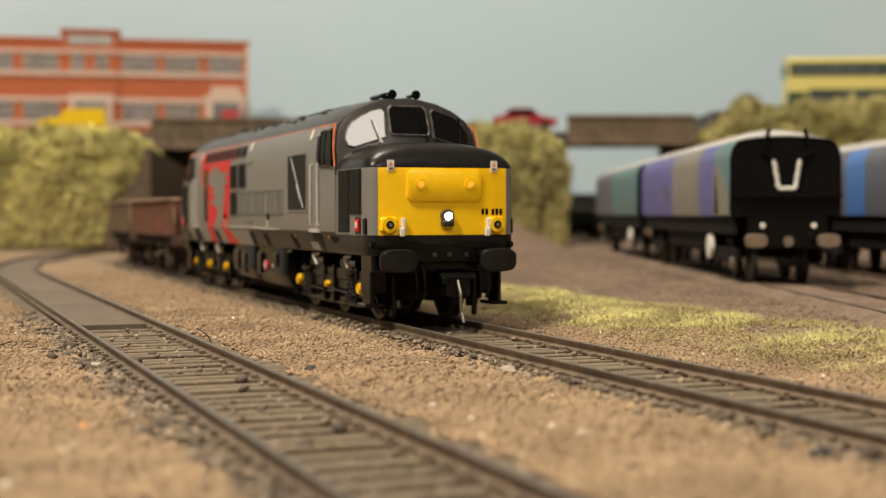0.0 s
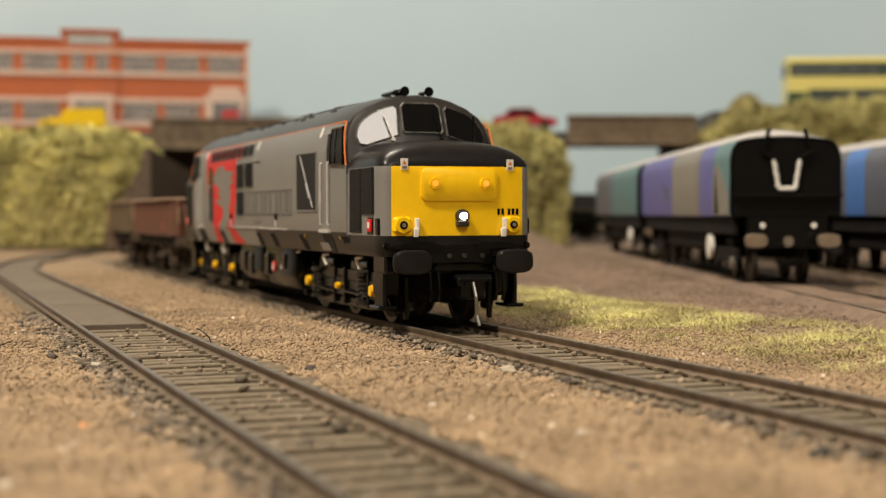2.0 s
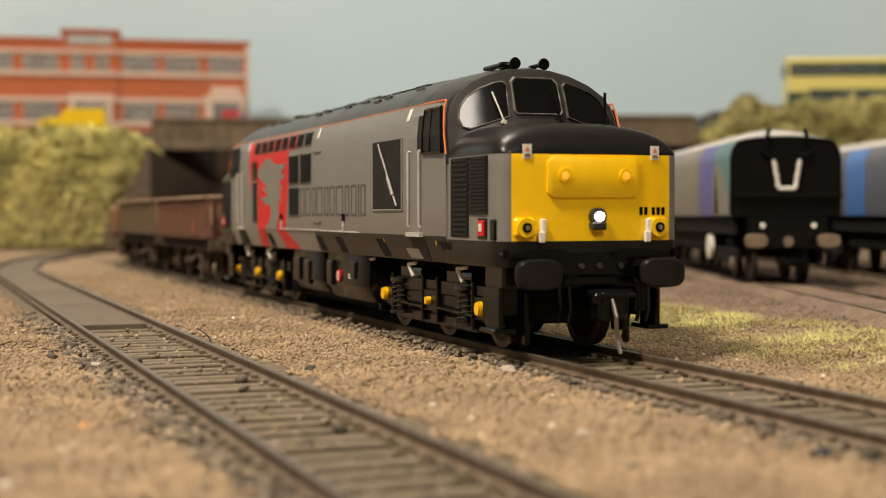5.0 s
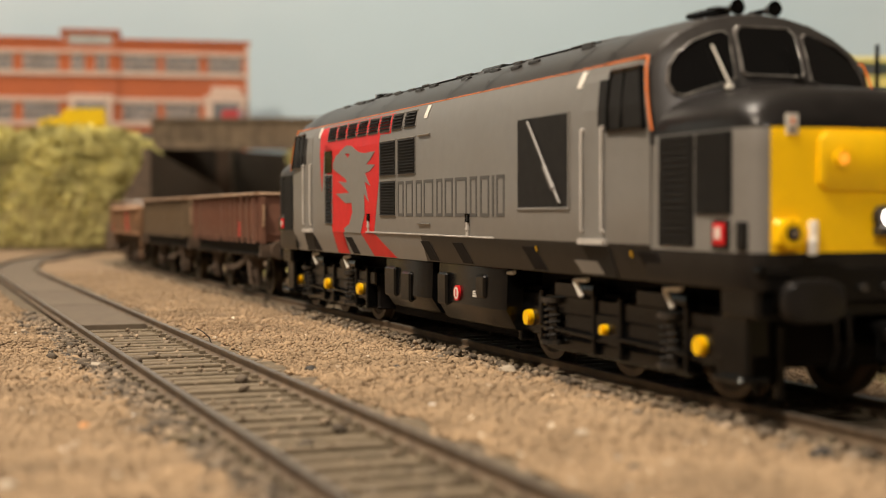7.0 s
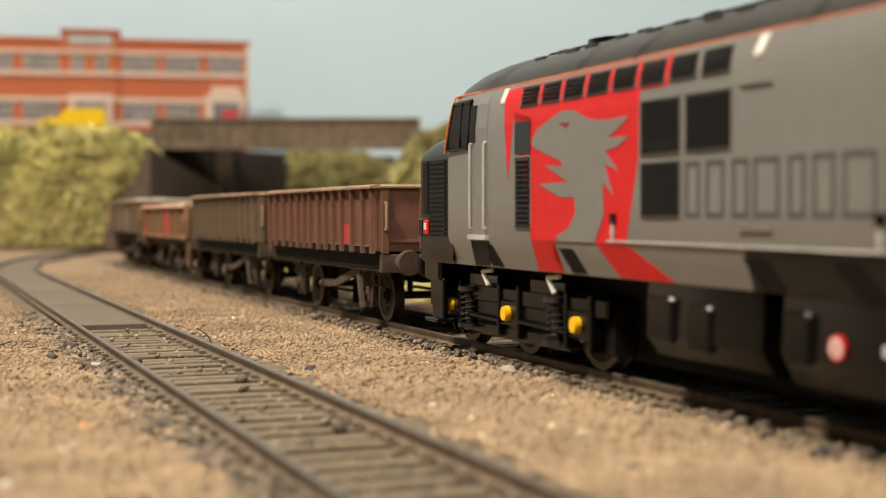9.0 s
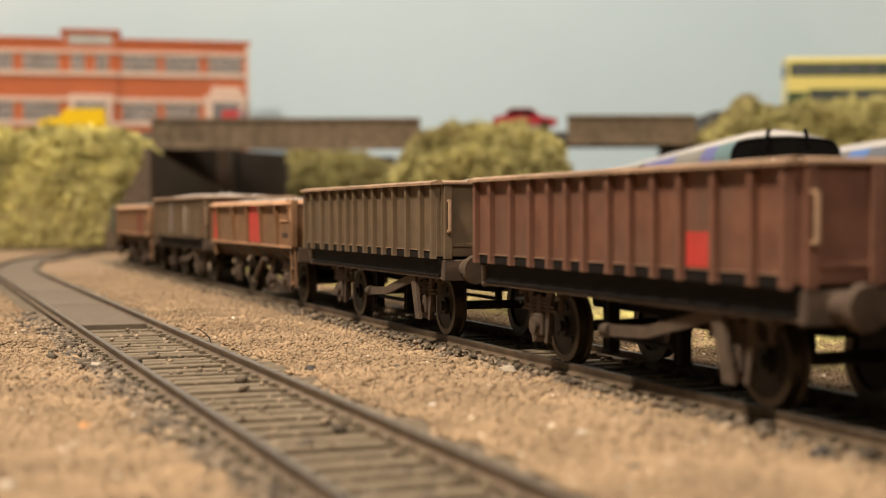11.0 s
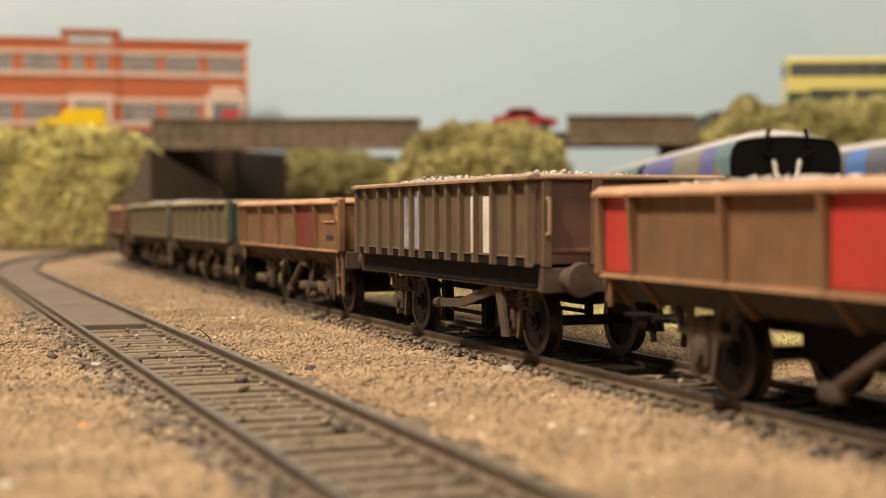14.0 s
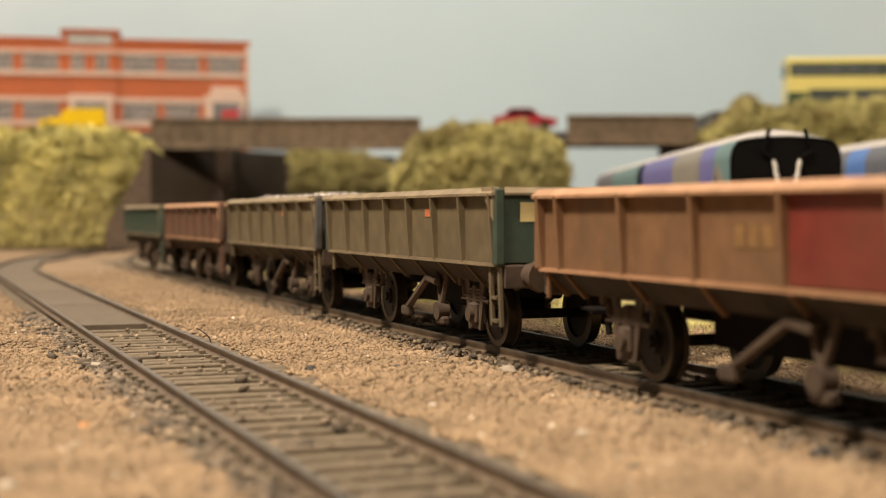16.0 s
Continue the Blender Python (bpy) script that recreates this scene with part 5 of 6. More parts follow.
        for x0, x1 in xs:
            t = 0.045
            bm = bmesh.new()
            if x1 - x0 < 0.1:
                side_plate(bm, rect(x0, x1, 1.77, 2.29), 0.006, both=(sy,), thick=0.006)
            else:
                side_plate(bm, rect(x0, x0 + t, 1.77, 2.29), 0.006, both=(sy,), thick=0.006)
                side_plate(bm, rect(x1 - t, x1, 1.77, 2.29), 0.006, both=(sy,), thick=0.006)
                side_plate(bm, rect(x0 + t, x1 - t, 2.245, 2.29), 0.006, both=(sy,), thick=0.006)
                side_plate(bm, rect(x0 + t, x1 - t, 1.77, 1.815), 0.006, both=(sy,), thick=0.006)
            part("lettering_bar", bm, LETTER, en, scale=S)
        for x in (-5.05, 0.62, 5.62):
            bm = bmesh.new()
            side_plate(bm, [(x, 3.16), (x + 0.14, 3.16), (x + 0.2, 3.34), (x + 0.06, 3.34)], 0.01, both=(sy,), thick=0.005)
            part("cream_label", bm, WHITE, en, scale=S)
    # the front
    F = 9.05
    for y in (-0.90, 0.90):
        bm = bmesh.new()
        box(bm, F - 0.01, F + 0.012, y - 0.058, y + 0.058, 2.50, 2.68, 0.0)
        sg = part("warning_sign", bm, WHITE, en, "small white warning sign", scale=S)
        bm = bmesh.new()
        ngon(bm, [(F + 0.016, y - 0.035, 2.59), (F + 0.016, y + 0.035, 2.59), (F + 0.016, y, 2.655)])
        part("warning_triangle", bm, ORANGE, sg, scale=S)
        bm = bmesh.new()
        box(bm, F + 0.013, F + 0.018, y - 0.038, y + 0.038, 2.52, 2.56)
        part("sign_bar", bm, BRONZE, sg, scale=S)
    bm = bmesh.new()
    pts = [(-0.55, 2.53), (-0.63, 2.46), (-0.63, 2.08), (-0.55, 2.01), (0.60, 2.01), (0.67, 2.08), (0.67, 2.46), (0.60, 2.53)]
    loft(bm, [[(F - 0.01, y, z) for y, z in pts], [(F + 0.028, y, z) for y, z in pts], [(F + 0.040, 0.02 + (y - 0.02) * 0.96, 2.27 + (z - 2.27) * 0.93) for y, z in pts]], closed=True)
    hb = part("headcode_panel", bm, YELLOW, en, "raised yellow panel", smooth=0.5, scale=S)
    for y in (-0.40, 0.46):
        bm = bmesh.new()
        cyl(bm, (F + 0.047, y, 2.29), (1, 0, 0), 0.09, 0.04, 20)
        part("marker_lamp", bm, YELLOW, hb, smooth=0.6, scale=S)
        bm = bmesh.new()
        cyl(bm, (F + 0.064, y, 2.29), (1, 0, 0), 0.05, 0.02, 16)
        part("marker_lens", bm, AMBER, hb, "amber lit lens", smooth=0.6, scale=S)
    for y in (-0.94, 0.93):
        bm = bmesh.new()
        box(bm, F - 0.04, F + 0.05, y - 0.15, y + 0.15, 1.50, 1.76, 0.04)
        cyl(bm, (F + 0.06, y, 1.63), (1, 0, 0), 0.125, 0.06, 20)
        tl = part("tail_lamp", bm, YELLOW, en, "yellow lamp housing", smooth=0.5, scale=S)
        bm = bmesh.new()
        cyl(bm, (F + 0.085, y, 1.63), (1, 0, 0), 0.065, 0.04, 18)
        part("lens", bm, BLACK, tl, smooth=0.6, scale=S)
        bm = bmesh.new()
        cyl(bm, (F + 0.11, y, 1.63), (1, 0, 0), 0.035, 0.02, 12)
        part("lens_ring", bm, CHROME, tl, scale=S)
    for y in (-0.70, 0.79):
        bm = bmesh.new()
        box(bm, F, F + 0.08, y - 0.03, y + 0.03, 1.48, 1.74, 0.01)
        box(bm, F + 0.04, F + 0.10, y - 0.07, y + 0.01, 1.44, 1.58, 0.01)
        part("lamp_bracket", bm, WHITE, en, "white lamp bracket", scale=S)
    bm = bmesh.new()
    box(bm, F - 0.02, F + 0.12, -0.04, 0.16, 1.60, 1.70, 0.02)
    cyl(bm, (F + 0.04, 0.06, 1.77), (1, 0, 0), 0.11, 0.1, 24)
    hl = part("headlamp", bm, DKGREY, en, smooth=0.5, scale=S)
    bm = bmesh.new()
    cyl(bm, (F + 0.10, 0.06, 1.77), (1, 0, 0), 0.062, 0.04, 24)
    part("lens", bm, LAMP, hl, "bright white lit lens", smooth=0.6, scale=S)
    bm = bmesh.new()
    for y in (0.68, 0.75, 0.86, 0.93, 1.0):
        box(bm, F - 0.01, F + 0.006, y, y + 0.045, 1.79, 1.89)
    part("number_bars", bm, BLACK, en, "plain black bars", scale=S)
    # buffer beams, buffers, coupling, steps
    for e in (1, -1):
        bm = bmesh.new()
        box(bm, min(8.35 * e, 8.98 * e), max(8.35 * e, 8.98 * e), -1.2, 1.2, 0.86, 1.2, 0.04)
        box(bm, min(8.9 * e, 9.06 * e), max(8.9 * e, 9.06 * e), -0.6, 0.62, 1.0, 1.34, 0.03)
        part("buffer_beam", bm, BLACK, en, scale=S)
        # Added dark block standing for the shaded hollow below the beam.
        bm = bmesh.new()
        box(bm, min(8.12 * e, 8.40 * e), max(8.12 * e, 8.40 * e), -0.80, 0.80, 0.36, 1.0, 0.05)
        part("drag_box", bm, UNDER, en, scale=S)
        for sy in (-1, 1):
            bm = bmesh.new()
            box(bm, min(8.05 * e, 8.62 * e), max(8.05 * e, 8.62 * e), sy * 0.96 - 0.16, sy * 0.96 + 0.16, 0.46, 0.90, 0.05)
            rod(bm, (8.30 * e, sy * 0.92, 0.46), (8.36 * e, sy * 0.80, 0.14), 0.03)
            part("sand_box", bm, BLACK, en, "black sand box with pipe", scale=S)
            bm = bmesh.new()
            pts = [(sy * 0.30, 1.30), (sy * 0.44, 1.36), (sy * 0.70, 1.36), (sy * 1.10, 1.30), (sy * 1.14, 1.24), (sy * 0.30, 1.24)]
            ngon(bm, [(8.98 * e, y, z) for y, z in pts], thick=(0.10 * e, 0, 0))
            part("beam_flange", bm, BLACK, en, scale=S)
            bm = bmesh.new()
            cyl(bm, (9.02 * e, sy * 1.19, 1.30), (e, 0, 0), 0.055, 0.10, 14)
            cyl(bm, (9.08 * e, sy * 1.19, 1.30), (e, 0, 0), 0.035, 0.06, 12)
            part("jumper_plug", bm, BLACK, en, smooth=0.5, scale=S)
        for y in (-0.16, 0.10, 0.40):
            bm = bmesh.new()
            cyl(bm, (9.07 * e, y, 1.14), (e, 0, 0), 0.04, 0.06, 12)
            part("pipe_valve", bm, SPRING, en, smooth=0.5, scale=S)
        for sy in (-1, 1):
            bm = bmesh.new()
            box(bm, min(8.3 * e, 8.75 * e), max(8.3 * e, 8.75 * e), sy * 1.12 - 0.04, sy * 1.12 + 0.04, 0.28, 0.9, 0.02)
            box(bm, min(8.3 * e, 8.8 * e), max(8.3 * e, 8.8 * e), sy * 1.1 - 0.16, sy * 1.1 + 0.16, 0.28, 0.34, 0.02)
            box(bm, min(8.55 * e, 8.65 * e), max(8.55 * e, 8.65 * e), sy * 0.72 - 0.04, sy * 0.72 + 0.04, 0.1, 0.8, 0.02)
            part("footstep", bm, BLACK, en, scale=S)
        for sy in (-1, 1):
            bm = bmesh.new()
            cyl(bm, (9.1 * e, sy * 0.864, 1.05), (e, 0, 0), 0.17, 0.5, 18)
            rings = []
            for x, k in ((9.26, 0.9), (9.31, 1.0), (9.36, 0.97), (9.38, 0.85)):
                ring = []
                for i in range(32):
                    a = 2 * math.pi * i / 32
                    c, s = math.cos(a), math.sin(a)
                    ring.append((x * e, sy * 0.864 + 0.32 * k * math.copysign(abs(c) ** 0.62, c), 1.05 + 0.195 * k * math.copysign(abs(s) ** 0.62, s)))
                rings.append(ring)
            loft(bm, rings, closed=True)
            part("buffer", bm, NOSETOP, en, "wide dark oval buffer", smooth=0.5, scale=S)
        bm = bmesh.new()
        box(bm, min(8.4 * e, 9.25 * e), max(8.4 * e, 9.25 * e), 0.02, 0.34, 0.60, 0.84, 0.04)
        box(bm, min(9.02 * e, 9.30 * e), max(9.02 * e, 9.30 * e), -0.02, 0.40, 0.44, 0.80, 0.05)
        rod(bm, (9.2 * e, -0.12, 0.80), (9.2 * e, 0.50, 0.80), 0.045, 8)
        cyl(bm, (9.30 * e, -0.06, 0.72), (e, 0, 0), 0.06, 0.06, 12)
        box(bm, min(9.15 * e, 9.35 * e), max(9.15 * e, 9.35 * e), -0.1, 0.48, 0.74, 0.8, 0.02)
        part("coupling", bm, BLACK, en, scale=S)
        bm = bmesh.new()
        pts = [(9.3 * e, 0.16, 0.72), (9.38 * e, 0.18, 0.5), (9.36 * e, 0.2, 0.2), (9.42 * e, 0.22, 0.04)]
        for a, b in zip(pts, pts[1:]):
            rod(bm, a, b, 0.028, 8)
        part("coupling_hook", bm, STEEL, en, "bare steel hook", scale=S)
        for y in (-0.5, -0.36, 0.62, 0.74):
            bm = bmesh.new()
            pts = [(9.0 * e, y, 0.98), (9.14 * e, y, 0.9), (9.12 * e, y + 0.03, 0.6), (9.02 * e, y + 0.04, 0.42)]
            for a, b in zip(pts, pts[1:]):
                rod(bm, a, b, 0.028)
            part("brake_hose", bm, BLACK, en, scale=S)
    # Added dark block that closes the bright gap under the tanks.
    bm = bmesh.new()
    box(bm, -2.95, 2.95, -0.62, 0.62, 0.16, 1.16, 0.04)
    part("underframe", bm, UNDER, en, scale=S)
    # tanks and boxes between the bogies
    for x0, x1, z0 in ((-1.55, 0.55, 0.34), (0.85, 3.30, 0.30)):
        bm = bmesh.new()
        pts = [(1.22, 1.12), (1.24, 0.6), (1.10, z0 + 0.06), (0.9, z0)]
        rings = []
        for x in (x0, x0 + 0.1, x1 - 0.1, x1):
            k = 0.96 if x in (x0, x1) else 1
            rings.append([(x, y * k, z) for y, z in pts] + [(x, -y * k, z) for y, z in reversed(pts)])
        loft(bm, rings, closed=True)
        part("fuel_tank", bm, BLACK, en, "satin black tank", smooth=0.5, scale=S)
    for sy in (-1, 1):
        for x0, x1, z0, z1 in ((-1.4, -0.9, 0.55, 1.0), (-0.6, -0.2, 0.5, 0.95), (1.0, 1.35, 0.55, 1.0), (2.45, 2.75, 0.72, 1.02)):
            bm = bmesh.new()
            box(bm, x0, x1, sy * 1.24 - 0.04, sy * 1.24 + 0.05, z0, z1, 0.03)
            part("equipment_box", bm, BLACK, en, scale=S)
        bm = bmesh.new()
        cyl(bm, (1.72, sy * 1.24, 0.74), (0, 1, 0), 0.105, 0.05, 24)
        bd = part("round_badge", bm, RED, en, "small round red and white badge", scale=S)
        bm = bmesh.new()
        cyl(bm, (1.72, sy * 1.24, 0.74), (0, 1, 0), 0.082, 0.058, 24)
        part("badge_centre", bm, WHITE, bd, scale=S)
        bm = bmesh.new()
        box(bm, 1.695, 1.745, sy * 1.24 - 0.031, sy * 1.24 + 0.031, 0.69, 0.79)
        part("badge_mark", bm, RED, bd, scale=S)
        bm = bmesh.new()
        for k in range(3):
            box(bm, 2.28, 2.40 - 0.02 * k, sy * 1.235 - 0.012, sy * 1.235 + 0.012, 0.72 + k * 0.03, 0.74 + k * 0.03)
        part("data_bars", bm, WHITE, en, scale=S)
    bm = bmesh.new()
    box(bm, -7.2, 8.4, -0.7, 0.7, 0.9, 1.2)
    part("underframe", bm, UNDER, en, scale=S)
    # the trailing cab sits a little further in
    for ob in en.children_recursive:
        if ob.type == "MESH":
            far = max(v.co.x for v in ob.data.vertices) / S
            if far < -5.6:
                ob.data.transform(Matrix.Translation(((0.72 if far < -8.25 else 0.37) * S, 0, 0)))
    bogie(en, 5.64, spins)
    bogie(en, -5.64, spins)
    return en, spins


# ---- hopper wagons on the sidings, in millimetres ----
TEAL = mat("teal_wagon_paint", (0.095, 0.19, 0.20), 0.5, grain=200, vary=0.1, bump=0.05, stain=(0.13, 0.15, 0.14), stain_scale=40, stain_amount=0.5)
PURPLE = mat("violet_wagon_paint", (0.105, 0.105, 0.31), 0.5, grain=200, vary=0.1, bump=0.05, stain=(0.13, 0.12, 0.18), stain_scale=40, stain_amount=0.4)
WARMGREY = mat("warm_grey_wagon_paint", (0.21, 0.195, 0.165), 0.5, grain=200, vary=0.1, bump=0.05, stain=(0.15, 0.14, 0.12), stain_scale=40, stain_amount=0.5)
SLATEBLUE = mat("dull_blue_grey_wagon_paint", (0.10, 0.105, 0.13), 0.5, grain=200, vary=0.1, bump=0.05, stain=(0.13, 0.12, 0.11), stain_scale=40, stain_amount=0.5)
BLUE = mat("bright_blue_wagon_paint", (0.06, 0.16, 0.42), 0.5, grain=200, vary=0.1, bump=0.05)
ROOFPALE = mat("pale_grey_roof_paint", (0.45, 0.43, 0.41), 0.55, grain=200, vary=0.12, bump=0.1, stain=(0.3, 0.28, 0.26), stain_scale=40)


def hopper_wagon(label, bands, m, mark=None):
    """Round-topped bulk hopper; bands are (length share, paint) from the near end."""
    L = 203.0
    wg = thing("hopper_wagon", label, "railway wagon", "hopper wagons on the sidings", m)
    half = [(17.6, 21.5), (18.0, 24), (18.0, 40.0), (17.4, 43.2), (15.6, 45.9), (12.8, 47.9), (9.0, 49.2), (4.5, 50.0)]
    prof = half + [(0, 50.3)] + [(-y, z) for y, z in reversed(half)]
    x = L / 2
    for share, paint in bands:
        x2 = x - L * share
        for strip in (prof[:5], prof[-5:]):
            bm = bmesh.new()
            loft(bm, [[(x, y, z) for y, z in strip], [(x2, y, z) for y, z in strip]], cap=(False, False))
            part("side_band", bm, paint, wg, smooth=0.6, scale=MM)
        x = x2
    bm = bmesh.new()
    low = lambda q: [(y, min(z, 45.9 + (z - 45.9) * q)) for y, z in prof[4:-4]]
    loft(bm, [[(xx, y, z) for y, z in low(q)] for xx, q in ((L / 2, 0.35), (L / 2 - 16, 1.0), (16 - L / 2, 1.0), (-L / 2, 0.35))], cap=(False, False))
    roof = part("roof", bm, ROOFPALE, wg, "pale grey curved roof", smooth=0.6, scale=MM)
    for i in range(13):
        bm = bmesh.new()
        xx = L / 2 - 17 - (L - 34) * i / 12
        loft(bm, [[(xx + d, y * 1.01, z + 0.35) for y, z in prof[4:-4]] for d in (-0.5, 0.5)], cap=(False, False))
        part("roof_rib", bm, ROOFPALE, roof, scale=MM)
    if mark:
        for sy in (-1, 1):
            bm = bmesh.new()
            ngon(bm, [(L / 2 - 1.5, sy * 18.1, 22), (L / 2 - 1.5, sy * 18.1, 28), (L / 2 - 10, sy * 18.1, 34), (L / 2 - 20, sy * 18.1, 39.5), (L / 2 - 28, sy * 18.1, 36), (L / 2 - 28, sy * 18.1, 22)], thick=(0, sy * 0.08, 0))
            part("grey_patch", bm, WARMGREY, wg, scale=MM)
            bm = bmesh.new()
            ngon(bm, [(L / 2 - 25, sy * 18.25, 22.5), (L / 2 - 18, sy * 18.25, 22.5), (L / 2 - 23, sy * 18.25, 37)], thick=(0, sy * 0.1, 0))
            part("dark_arrow", bm, BLACK, wg, scale=MM)
        for sy in (-1, 1):
            for k, xx in enumerate((124, 130, 136)):
                bm = bmesh.new()
                box(bm, L / 2 - xx - 3, L / 2 - xx, sy * 18.1 - 0.1, sy * 18.1 + 0.1, 27 + k, 33 + k)
                part("faded_bar", bm, SLATEBLUE, wg, scale=MM)
    for e in (-1, 1):
        bm = bmesh.new()
        ends = [(y, min(z, 45.9 + (z - 45.9) * 0.35)) if z > 45.9 else (y, z) for y, z in half]
        full = ends + [(0, 47.44)] + [(-y, z) for y, z in reversed(ends)]
        rings = [[(e * (L / 2 + d), y * k, 30 + (z - 30) * k) for y, z in full] for d, k in ((-0.4, 0.99), (0.8, 0.985), (1.0, 0.96), (0.6, 0.94))]
        loft(bm, rings, closed=True)
        end = part("end_wall", bm, BLACK, wg, "black rounded end", smooth=0.5, scale=MM)
        bm = bmesh.new()
        box(bm, e * (L / 2 + 0.2) - 1.0, e * (L / 2 + 0.2) + 1.0, -17.4, 17.4, 21.4, 28.0, 0.3)
        box(bm, e * (L / 2 + 1.5) - 2.6, e * (L / 2 + 1.5) + 2.6, -17.6, 17.6, 27.7, 28.7, 0.3)
        part("end_platform", bm, BLACK, wg, scale=MM)
        for sy in (-1, 1):
            bm = bmesh.new()
            rod(bm, (e * (L / 2 + 2), sy * 2.6, 30.4), (e * (L / 2 + 1.6), sy * 4.2, 39.6), 0.65, 10)
            for k in range(3):
                cyl(bm, (e * (L / 2 + 1.9), sy * (2.8 + 0.5 * k), 31.5 + 3.2 * k), (0, 0, 1), 0.95, 0.5, 10)
            part("strut", bm, WHITE, end, "off-white slanting strut", scale=MM)
            bm = bmesh.new()
            pts = [(4.2, 40), (8.0, 42.4), (6.4, 47.0), (5.6, 49.6)]
            for a, b in zip(pts, pts[1:]):
                rod(bm, (e * (L / 2 + 1.8), sy * a[0], a[1]), (e * (L / 2 + 1.8), sy * b[0], b[1]), 0.7, 8)
            part("ladder_arm", bm, BLACK, end, scale=MM)
            bm = bmesh.new()
            cyl(bm, (e * (L / 2 + 6), sy * 11.3, 13.8), (e, 0, 0), 1.6, 7, 14)
            rings = []
            for xx, k in ((9.0, 0.9), (9.8, 1.0), (10.4, 0.9)):
                rings.append([(e * (L / 2 + xx), sy * 11.5 + 3.8 * k * math.copysign(abs(math.cos(a)) ** 0.7, math.cos(a)), 13.8 + 2.2 * k * math.copysign(abs(math.sin(a)) ** 0.7, math.sin(a))) for a in np.linspace(0, 2 * math.pi, 24, endpoint=False)])
            loft(bm, rings, closed=True)
            part("buffer", bm, BRONZE, wg, "worn metal buffer", smooth=0.5, scale=MM)
            bm = bmesh.new()
            cyl(bm, (e * (L / 2 + 3.8), sy * 8.2, 18.6), (e, 0, 0), 0.9, 0.6, 12)
            part("end_lamp", bm, WHITE, wg, scale=MM)
        bm = bmesh.new()
        rod(bm, (e * (L / 2 + 2), -2.6, 30.4), (e * (L / 2 + 2), 2.6, 30.4), 0.7)
        part("strut_bar", bm, WHITE, end, scale=MM)
        bm = bmesh.new()
        box(bm, e * (L / 2 + 2) - 1.5, e * (L / 2 + 2) + 1.5, -13, 13, 11, 21.4, 0.5)
        box(bm, e * (L / 2 + 5) - 3, e * (L / 2 + 5) + 3, -2, 2, 5.5, 8, 0.4)
        rod(bm, (e * (L / 2 + 8), -5, 7.2), (e * (L / 2 + 8), 5, 7.2), 0.7)
        part("buffer_beam", bm, BLACK, wg, scale=MM)
        bm = bmesh.new()
        cyl(bm, (e * (L / 2 + 4), 0, 13.5), (e, 0, 0), 1.7, 1.0, 14)
        part("hook_plate", bm, CHROME, wg, scale=MM)
        bm = bmesh.new()
        xc = e * (L / 2 - 24)
        for sy in (-1, 1):
            box(bm, xc - 17, xc + 17, sy * 13.5 - 0.8, sy * 13.5 + 0.8, 6.5, 11, 0.4)
        box(bm, xc - 6, xc + 6, -13, 13, 8, 14)
        part("bogie_frame", bm, UNDER, wg, scale=MM)
        for dx in (-12, 12):
            for sy in (-1, 1):
                bm = bmesh.new()
                cyl(bm, (xc + dx, sy * 8.3, 6.2), (0, 1, 0), 6.2, 1.8, 24)
                part("wheel", bm, WHEEL, wg, smooth=0.6, scale=MM)
                bm = bmesh.new()
                cyl(bm, (xc + dx, sy * 14.6, 6.2), (0, 1, 0), 2.0, 1.4, 14)
                part("axlebox", bm, STEEL if dx * e > 0 else UNDER, wg, scale=MM)
    bm = bmesh.new()
    for sy in (-1, 1):
        box(bm, -L / 2 + 2, L / 2 - 2, sy * 15.5 - 0.7, sy * 15.5 + 0.7, 15.5, 21.4, 0.3)
    box(bm, -50, 50, -14, 14, 9, 20, 1.0)
    part("underframe", bm, UNDER, wg, scale=MM)
    for sy in (-1, 1):
        bm = bmesh.new()
        cyl(bm, (L / 2 - 46, sy * 15.6, 11), (0, 1, 0), 4.2, 1.4, 22)
        part("handwheel", bm, WHITE, wg, "white handbrake wheel", scale=MM)
    return wg


# ---- road vehicles, in metres of their prototypes ----
CARPAINT = {k: mat(k + "_car_paint", c, 0.3, grain=200, vary=0.04, bump=0, coat=0.4) for k, c in (("yellow", (0.80, 0.52, 0.01)), ("red", (0.34, 0.022, 0.03)), ("cream", (0.72, 0.62, 0.20)), ("green", (0.012, 0.05, 0.02)), ("pink_red", (0.42, 0.05, 0.055)))}


